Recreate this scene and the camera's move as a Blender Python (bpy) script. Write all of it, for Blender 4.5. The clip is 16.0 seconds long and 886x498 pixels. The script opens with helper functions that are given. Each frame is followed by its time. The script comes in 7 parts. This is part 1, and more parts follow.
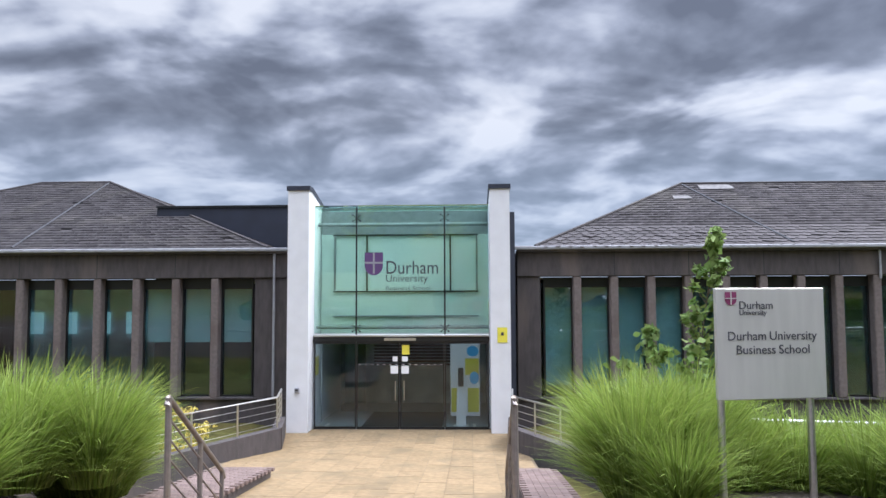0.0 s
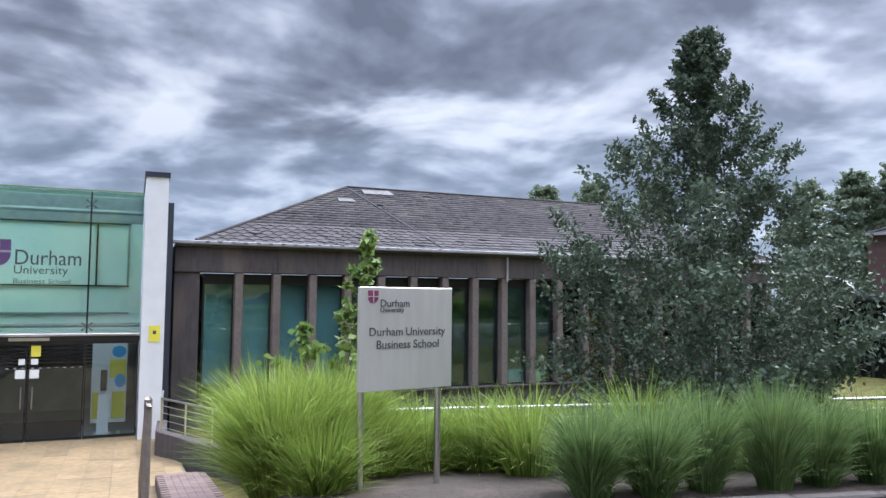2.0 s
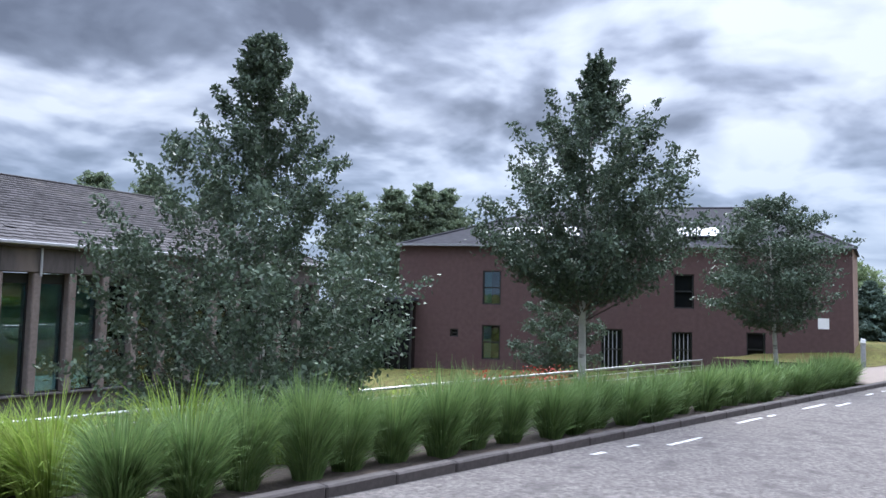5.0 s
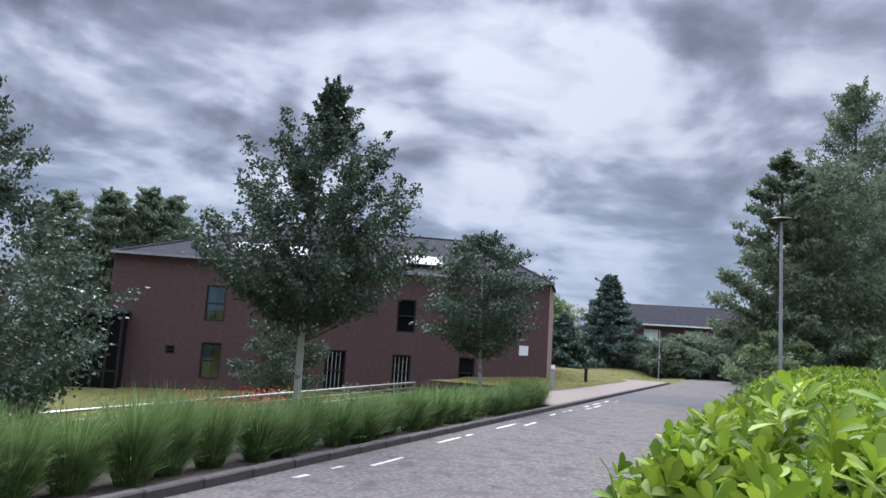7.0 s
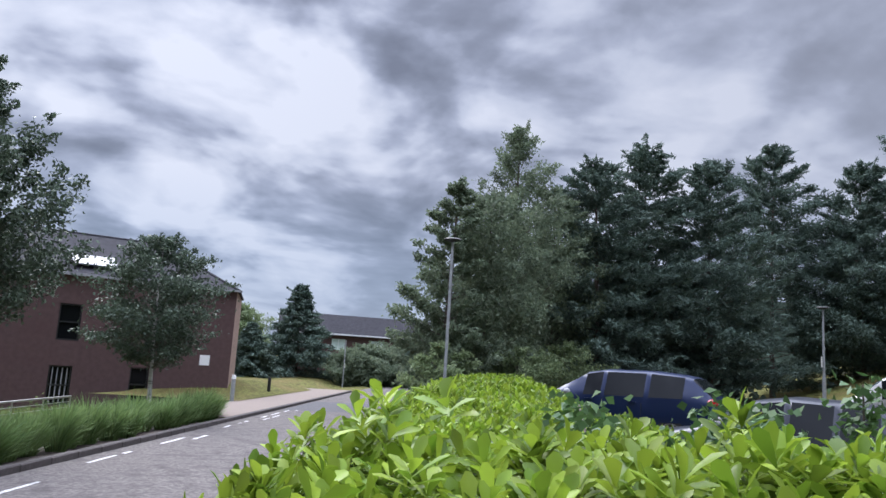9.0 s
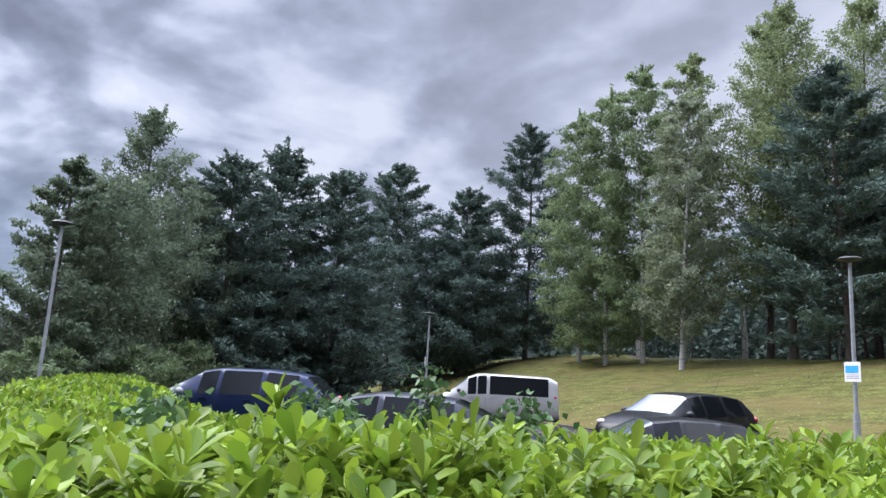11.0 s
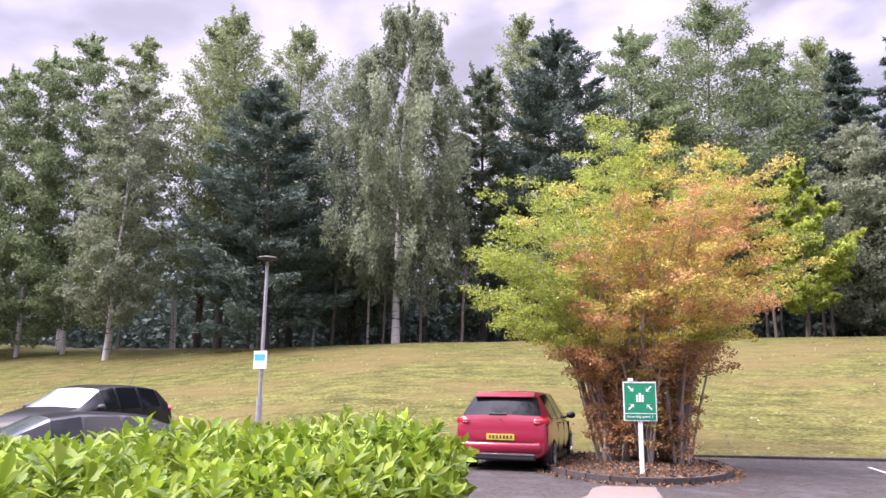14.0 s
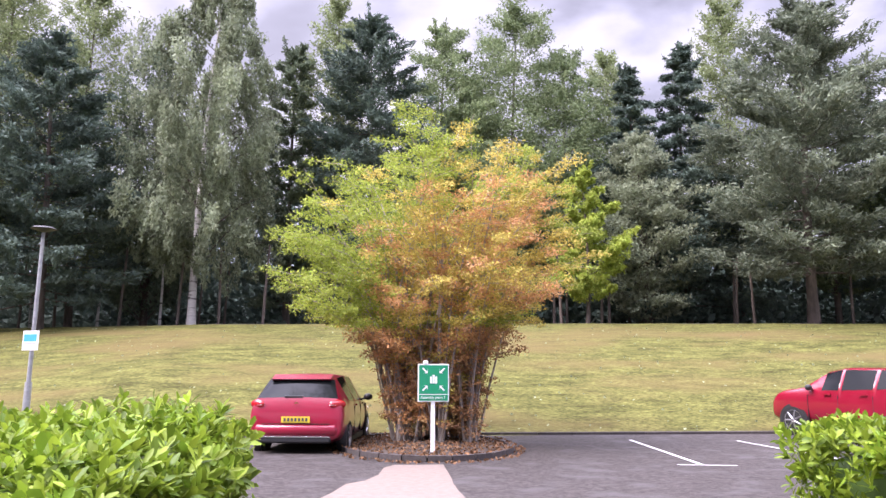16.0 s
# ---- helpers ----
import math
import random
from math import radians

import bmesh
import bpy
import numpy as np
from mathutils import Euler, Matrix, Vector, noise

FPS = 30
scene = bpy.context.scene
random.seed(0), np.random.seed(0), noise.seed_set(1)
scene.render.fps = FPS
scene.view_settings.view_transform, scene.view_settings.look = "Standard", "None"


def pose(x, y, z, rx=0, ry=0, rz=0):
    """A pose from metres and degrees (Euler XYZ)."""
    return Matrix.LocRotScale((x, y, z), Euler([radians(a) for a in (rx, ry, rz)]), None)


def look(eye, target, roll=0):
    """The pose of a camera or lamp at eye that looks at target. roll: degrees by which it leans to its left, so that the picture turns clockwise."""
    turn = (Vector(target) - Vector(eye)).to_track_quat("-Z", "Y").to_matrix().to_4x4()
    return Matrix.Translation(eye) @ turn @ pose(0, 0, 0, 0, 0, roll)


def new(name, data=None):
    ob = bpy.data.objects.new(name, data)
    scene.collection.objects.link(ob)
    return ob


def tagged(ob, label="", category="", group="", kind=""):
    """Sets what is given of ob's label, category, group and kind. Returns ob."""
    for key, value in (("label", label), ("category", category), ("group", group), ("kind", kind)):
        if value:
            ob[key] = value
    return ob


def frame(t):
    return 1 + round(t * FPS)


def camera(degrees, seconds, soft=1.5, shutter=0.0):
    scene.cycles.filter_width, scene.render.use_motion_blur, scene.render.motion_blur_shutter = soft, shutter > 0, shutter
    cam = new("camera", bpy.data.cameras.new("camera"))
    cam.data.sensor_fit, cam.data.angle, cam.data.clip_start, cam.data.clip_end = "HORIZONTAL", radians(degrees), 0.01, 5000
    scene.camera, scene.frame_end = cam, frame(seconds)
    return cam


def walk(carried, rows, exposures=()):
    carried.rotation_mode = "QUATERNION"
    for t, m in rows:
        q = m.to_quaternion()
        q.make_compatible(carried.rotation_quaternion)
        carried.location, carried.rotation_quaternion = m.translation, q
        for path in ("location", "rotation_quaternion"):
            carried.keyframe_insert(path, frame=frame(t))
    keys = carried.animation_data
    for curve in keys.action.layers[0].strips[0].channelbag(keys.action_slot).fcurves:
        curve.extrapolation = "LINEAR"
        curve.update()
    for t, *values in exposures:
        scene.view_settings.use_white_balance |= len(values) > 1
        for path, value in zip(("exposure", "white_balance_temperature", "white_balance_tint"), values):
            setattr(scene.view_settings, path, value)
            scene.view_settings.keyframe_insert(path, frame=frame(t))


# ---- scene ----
cam = camera(62.41, 16.0)
PATH = [
    (0, pose(0.023, -0.133, 3.432, 93.78, 0.26, 2.15)),
    (0.5, pose(0.058, -0.130, 3.427, 94.10, 0.46, -4.82)),
    (1, pose(0.103, -0.135, 3.427, 94.08, 0.40, -11.12)),
    (1.5, pose(0.152, -0.154, 3.418, 93.92, -0.06, -17.56)),
    (2, pose(0.201, -0.161, 3.418, 93.71, -0.56, -23.31)),
    (2.5, pose(0.294, -0.133, 3.421, 93.53, -1.01, -28.79)),
    (3, pose(0.380, -0.094, 3.425, 93.43, -1.17, -33.97)),
    (3.5, pose(0.386, -0.069, 3.420, 93.48, -1.15, -39.40)),
    (4, pose(0.359, -0.053, 3.421, 93.66, -1.09, -45.24)),
    (4.5, pose(0.355, -0.076, 3.416, 93.89, -1.04, -51.19)),
    (7, pose(0.439, -0.327, 3.451, 96.64, -3.50, -77.64)),
    (7.5, pose(0.432, -0.360, 3.460, 97.27, -3.63, -82.95)),
    (8, pose(0.437, -0.446, 3.475, 97.81, -3.64, -88.65)),
    (8.5, pose(0.451, -0.537, 3.477, 98.32, -3.59, -94.95)),
    (11, pose(0.359, -0.857, 3.445, 100.56, -3.24, -129.53)),
    (11.5, pose(0.319, -0.868, 3.461, 100.81, -2.98, -138.01)),
    (12, pose(0.277, -0.891, 3.461, 101.05, -2.46, -146.64)),
    (12.5, pose(0.213, -0.921, 3.476, 101.22, -1.79, -154.43)),
    (13, pose(0.153, -0.957, 3.486, 101.33, -1.22, -160.89)),
    (13.5, pose(0.109, -0.962, 3.490, 101.31, -0.80, -166.45)),
    (14, pose(0.080, -0.959, 3.483, 101.17, -0.54, -171.49)),
    (14.5, pose(0.042, -0.968, 3.479, 100.90, -0.41, -176.18)),
    (15, pose(0.008, -0.970, 3.476, 100.56, -0.30, -180.48)),
    (15.5, pose(-0.012, -0.958, 3.469, 100.25, -0.22, -184.03)),
    (16, pose(-0.021, -0.980, 3.473, 99.97, -0.21, -186.57)),
]
EXPOSURES = [(0, 0.12, 5980, 12), (4.5, 0.2, 5700, 10), (7, -0.15, 5850, 13), (8.5, -0.12, 5900, 14), (11, 0.12, 5850, 14), (12, 0.44, 6200, 14), (13, 0.64, 6500, 25), (14.5, 0.7, 6300, 34), (16, 0.74, 6250, 30)]
walk(cam, PATH, EXPOSURES)

# ---- sky and sun ----
SUN_AZ, SUN_EL = 68.0, 50.0          # degrees from +y towards +x, and above the horizon


def sky_world():
    w = bpy.data.worlds.new("sky")
    scene.world = w
    w.use_nodes = True
    nt = w.node_tree
    nt.nodes.clear()
    N, L = nt.nodes.new, nt.links.new

    def node(kind, **kw):
        n = N(kind)
        for k, v in kw.items():
            n.inputs[k].default_value = v
        return n

    def math_(op, a, b=0.0, clamp=False):
        n = N("ShaderNodeMath")
        n.operation, n.use_clamp = op, clamp
        for i, v in enumerate((a, b)):
            if isinstance(v, (int, float)):
                n.inputs[i].default_value = v
            else:
                L(v, n.inputs[i])
        return n.outputs[0]

    out, bg = N("ShaderNodeOutputWorld"), N("ShaderNodeBackground")
    sky = N("ShaderNodeTexSky")
    sky.sky_type, sky.sun_disc = "NISHITA", False
    sky.sun_elevation, sky.sun_rotation = radians(SUN_EL), radians(SUN_AZ)
    co = N("ShaderNodeTexCoord")
    sep = N("ShaderNodeSeparateXYZ")
    L(co.outputs["Generated"], sep.inputs[0])
    up = math_("MAXIMUM", sep.outputs[2], 0.0)
    # the cloud sheet seen in perspective: lumps overhead, thin bands low down
    flat = N("ShaderNodeVectorMath")
    flat.operation = "SCALE"
    L(co.outputs["Generated"], flat.inputs[0])
    L(math_("DIVIDE", 1.0, math_("ADD", up, 0.22)), flat.inputs["Scale"])

    def sheet(scale, detail, rough, distort, shift):
        mv = N("ShaderNodeVectorMath")
        mv.operation = "MULTIPLY_ADD"
        L(flat.outputs[0], mv.inputs[0])
        mv.inputs[1].default_value = (1, 1, 0)
        mv.inputs[2].default_value = shift
        n = node("ShaderNodeTexNoise", Scale=scale, Detail=detail, Roughness=rough, Distortion=distort)
        L(mv.outputs[0], n.inputs["Vector"])
        return n.outputs[0]

    big = sheet(1.75, 4.5, 0.50, 0.3, (3.1, 1.7, 0))
    above = sheet(1.75, 4.5, 0.50, 0.3, (3.04, 1.62, 0))
    tall = N("ShaderNodeVectorMath")
    tall.operation = "MULTIPLY"
    tall.inputs[1].default_value = (1, 1, 1.9)
    L(co.outputs["Generated"], tall.inputs[0])
    billow = node("ShaderNodeTexNoise", Scale=6.5, Detail=9.0, Roughness=0.56, Distortion=0.25)
    L(tall.outputs[0], billow.inputs["Vector"])
    fine = billow.outputs[0]
    mass = math_("ADD", math_("MULTIPLY", big, 0.68), math_("MULTIPLY", fine, 0.32))
    # lit edges and dark undersides
    mass = math_("ADD", mass, math_("MULTIPLY", math_("SUBTRACT", big, above), 0.7))

    def towards(direction, power, amount):
        d = N("ShaderNodeVectorMath")
        d.operation = "DOT_PRODUCT"
        L(co.outputs["Generated"], d.inputs[0])
        d.inputs[1].default_value = Vector(direction).normalized()
        return math_("MULTIPLY", math_("POWER", math_("MAXIMUM", d.outputs["Value"], 0.0), power), amount)

    # thinner cloud over the road's end, and a paler sheet over the wood
    mass = math_("ADD", mass, towards((0.92, 0.18, 0.16), 14.0, 0.055))
    mass = math_("ADD", mass, towards((0.45, -0.87, 0.2), 2.0, 0.055))
    ramp = N("ShaderNodeValToRGB")
    stops = [(0.36, (0.13, 0.138, 0.168)), (0.45, (0.215, 0.23, 0.275)), (0.52, (0.36, 0.38, 0.445)), (0.58, (0.54, 0.56, 0.615)), (0.68, (0.73, 0.735, 0.76))]
    el = ramp.color_ramp.elements
    while len(el) < len(stops):
        el.new(0.5)
    for e, (p, c) in zip(el, stops):
        e.position, e.color = p, (*c, 1)
    L(mass, ramp.inputs[0])
    # an even, thinner sheet over the wood
    even = N("ShaderNodeMixRGB")
    even.inputs[2].default_value = (0.53, 0.54, 0.585, 1)
    L(towards((0.35, -0.9, 0.25), 2.5, 0.55), even.inputs[0])
    L(ramp.outputs[0], even.inputs[1])
    # the clouds part into pale blue low down and glow towards the sun
    clear = N("ShaderNodeMixRGB")
    clear.inputs[2].default_value = (0.34, 0.43, 0.58, 1)
    low = math_("MULTIPLY", math_("SUBTRACT", 1.0, math_("MULTIPLY", up, 4.2), True), 0.7)
    L(low, clear.inputs[0])
    L(even.outputs[0], clear.inputs[1])
    sun_dir = Vector((math.sin(radians(SUN_AZ)) * math.cos(radians(SUN_EL)), math.cos(radians(SUN_AZ)) * math.cos(radians(SUN_EL)), math.sin(radians(SUN_EL))))
    dot = N("ShaderNodeVectorMath")
    dot.operation = "DOT_PRODUCT"
    L(co.outputs["Generated"], dot.inputs[0])
    dot.inputs[1].default_value = sun_dir
    glow = math_("ADD", 1.0, math_("MULTIPLY", math_("POWER", math_("MAXIMUM", dot.outputs["Value"], 0.0), 6.0), 0.4))
    # an overcast sky is brightest overhead
    glow = math_("MULTIPLY", glow, math_("ADD", 1.0, math_("MULTIPLY", math_("POWER", math_("MAXIMUM", math_("SUBTRACT", up, 0.54), 0.0), 1.0), 31.0)))
    lit = N("ShaderNodeVectorMath")
    lit.operation = "SCALE"
    L(clear.outputs[0], lit.inputs[0])
    L(glow, lit.inputs["Scale"])
    haze = N("ShaderNodeMixRGB")
    haze.blend_type = "ADD"
    haze.inputs[0].default_value = 0.012
    L(lit.outputs[0], haze.inputs[1])
    L(sky.outputs[0], haze.inputs[2])
    L(haze.outputs[0], bg.inputs[0])
    bg.inputs[1].default_value = 1.0
    L(bg.outputs[0], out.inputs[0])


sky_world()
sun_data = bpy.data.lights.new("sun", "SUN")
sun_data.energy, sun_data.angle, sun_data.color = 4.1, radians(28), (1.0, 0.95, 0.87)
sun = new("sun", sun_data)
sun.matrix_world = look((math.sin(radians(SUN_AZ)) * 60, math.cos(radians(SUN_AZ)) * 60, 60 * math.tan(radians(SUN_EL))), (0, 0, 0))


# ---- materials ----
def material(name, color, rough=0.7, metal=0.0, vary=0.12, scale=6.0, bump=0.0, bump_scale=40.0, spec=0.5, stain=None, stain_scale=0.6, stain_at=(0.52, 0.68),
             rand=0.0, island=0.0, translucent=0.0, coat=0.0, stretch=None, alpha=1.0, hue=None, fine=0.0):
    """A surface with grain, broad stains and, if asked, a spread from piece to piece."""
    m = bpy.data.materials.new(name)
    m.use_nodes = True
    nt = m.node_tree
    N, L = nt.nodes.new, nt.links.new
    b = nt.nodes["Principled BSDF"]
    b.inputs["Roughness"].default_value, b.inputs["Metallic"].default_value = rough, metal
    b.inputs["Specular IOR Level"].default_value = spec
    b.inputs["Coat Weight"].default_value = coat
    b.inputs["Coat Roughness"].default_value = 0.06
    co = N("ShaderNodeTexCoord")
    vec = co.outputs["Object"]
    if stretch:
        mp = N("ShaderNodeMapping")
        mp.inputs["Scale"].default_value = stretch
        L(vec, mp.inputs[0])
        vec = mp.outputs[0]

    def noise_(s, d=5.0):
        n = N("ShaderNodeTexNoise")
        n.inputs["Scale"].default_value, n.inputs["Detail"].default_value = s, d
        L(vec, n.inputs["Vector"])
        return n.outputs[0]

    def scaled(col, fac_socket, lo, hi, tight=False):
        r = N("ShaderNodeMapRange")
        r.inputs["To Min"].default_value, r.inputs["To Max"].default_value = lo, hi
        if tight:
            r.inputs["From Min"].default_value, r.inputs["From Max"].default_value = 0.3, 0.7
        L(fac_socket, r.inputs[0])
        v = N("ShaderNodeVectorMath")
        v.operation = "SCALE"
        if isinstance(col, tuple):
            v.inputs[0].default_value = col
        else:
            L(col, v.inputs[0])
        L(r.outputs[0], v.inputs["Scale"])
        return v.outputs[0]

    col = tuple(color)
    grain = noise_(scale)
    if hue:
        ramp = N("ShaderNodeMixRGB")
        ramp.inputs[1].default_value, ramp.inputs[2].default_value = (*color, 1), (*hue, 1)
        g = N("ShaderNodeNewGeometry")
        if island:
            L(g.outputs["Random Per Island"], ramp.inputs[0])
        else:
            L(grain, ramp.inputs[0])
        col = ramp.outputs[0]
    col = scaled(col, grain, 1 - vary * 1.4, 1 + vary * 1.4, True)
    if fine:
        col = scaled(col, noise_(scale * 7.3, 3.0), 1 - fine, 1 + fine, True)
    if stain:
        mx = N("ShaderNodeMixRGB")
        r = N("ShaderNodeMapRange")
        r.inputs["From Min"].default_value, r.inputs["From Max"].default_value = stain_at
        L(noise_(stain_scale, 8.0), r.inputs[0])
        L(r.outputs[0], mx.inputs[0])
        L(col, mx.inputs[1])
        mx.inputs[2].default_value = (*stain, 1)
        col = mx.outputs[0]
    if rand:
        o = N("ShaderNodeObjectInfo")
        col = scaled(col, o.outputs["Random"], 1 - rand, 1 + rand)
    if island:
        g = N("ShaderNodeNewGeometry")
        w = N("ShaderNodeTexWhiteNoise")
        w.noise_dimensions = "1D"
        L(g.outputs["Random Per Island"], w.inputs["W"])
        col = scaled(col, w.outputs[0], 1 - island, 1 + island)
    L(col, b.inputs["Base Color"])
    if bump:
        bn = N("ShaderNodeBump")
        bn.inputs["Strength"].default_value, bn.inputs["Distance"].default_value = bump, 0.02
        L(noise_(bump_scale, 6.0), bn.inputs["Height"])
        L(bn.outputs[0], b.inputs["Normal"])
    if alpha < 1:
        b.inputs["Alpha"].default_value = alpha
    if translucent:
        t, mix = N("ShaderNodeBsdfTranslucent"), N("ShaderNodeMixShader")
        L(col, t.inputs[0])
        mix.inputs[0].default_value = translucent
        L(b.outputs[0], mix.inputs[1])
        L(t.outputs[0], mix.inputs[2])
        L(mix.outputs[0], nt.nodes["Material Output"].inputs[0])
    return m


def glass(name, tint, see=0.6, rough=0.02, ior=1.75):
    """A pane: part clear, part mirror."""
    m = bpy.data.materials.new(name)
    m.use_nodes = True
    nt = m.node_tree
    nt.nodes.clear()
    N, L = nt.nodes.new, nt.links.new
    out, tr, gl, mix, fr = N("ShaderNodeOutputMaterial"), N("ShaderNodeBsdfTransparent"), N("ShaderNodeBsdfGlossy"), N("ShaderNodeMixShader"), N("ShaderNodeFresnel")
    tr.inputs[0].default_value = (*[c * see for c in tint], 1)
    gl.inputs["Roughness"].default_value = rough
    gl.inputs["Color"].default_value = (0.95, 0.97, 1.0, 1)
    fr.inputs["IOR"].default_value = ior
    L(fr.outputs[0], mix.inputs[0])
    L(tr.outputs[0], mix.inputs[1])
    L(gl.outputs[0], mix.inputs[2])
    L(mix.outputs[0], out.inputs[0])
    return m


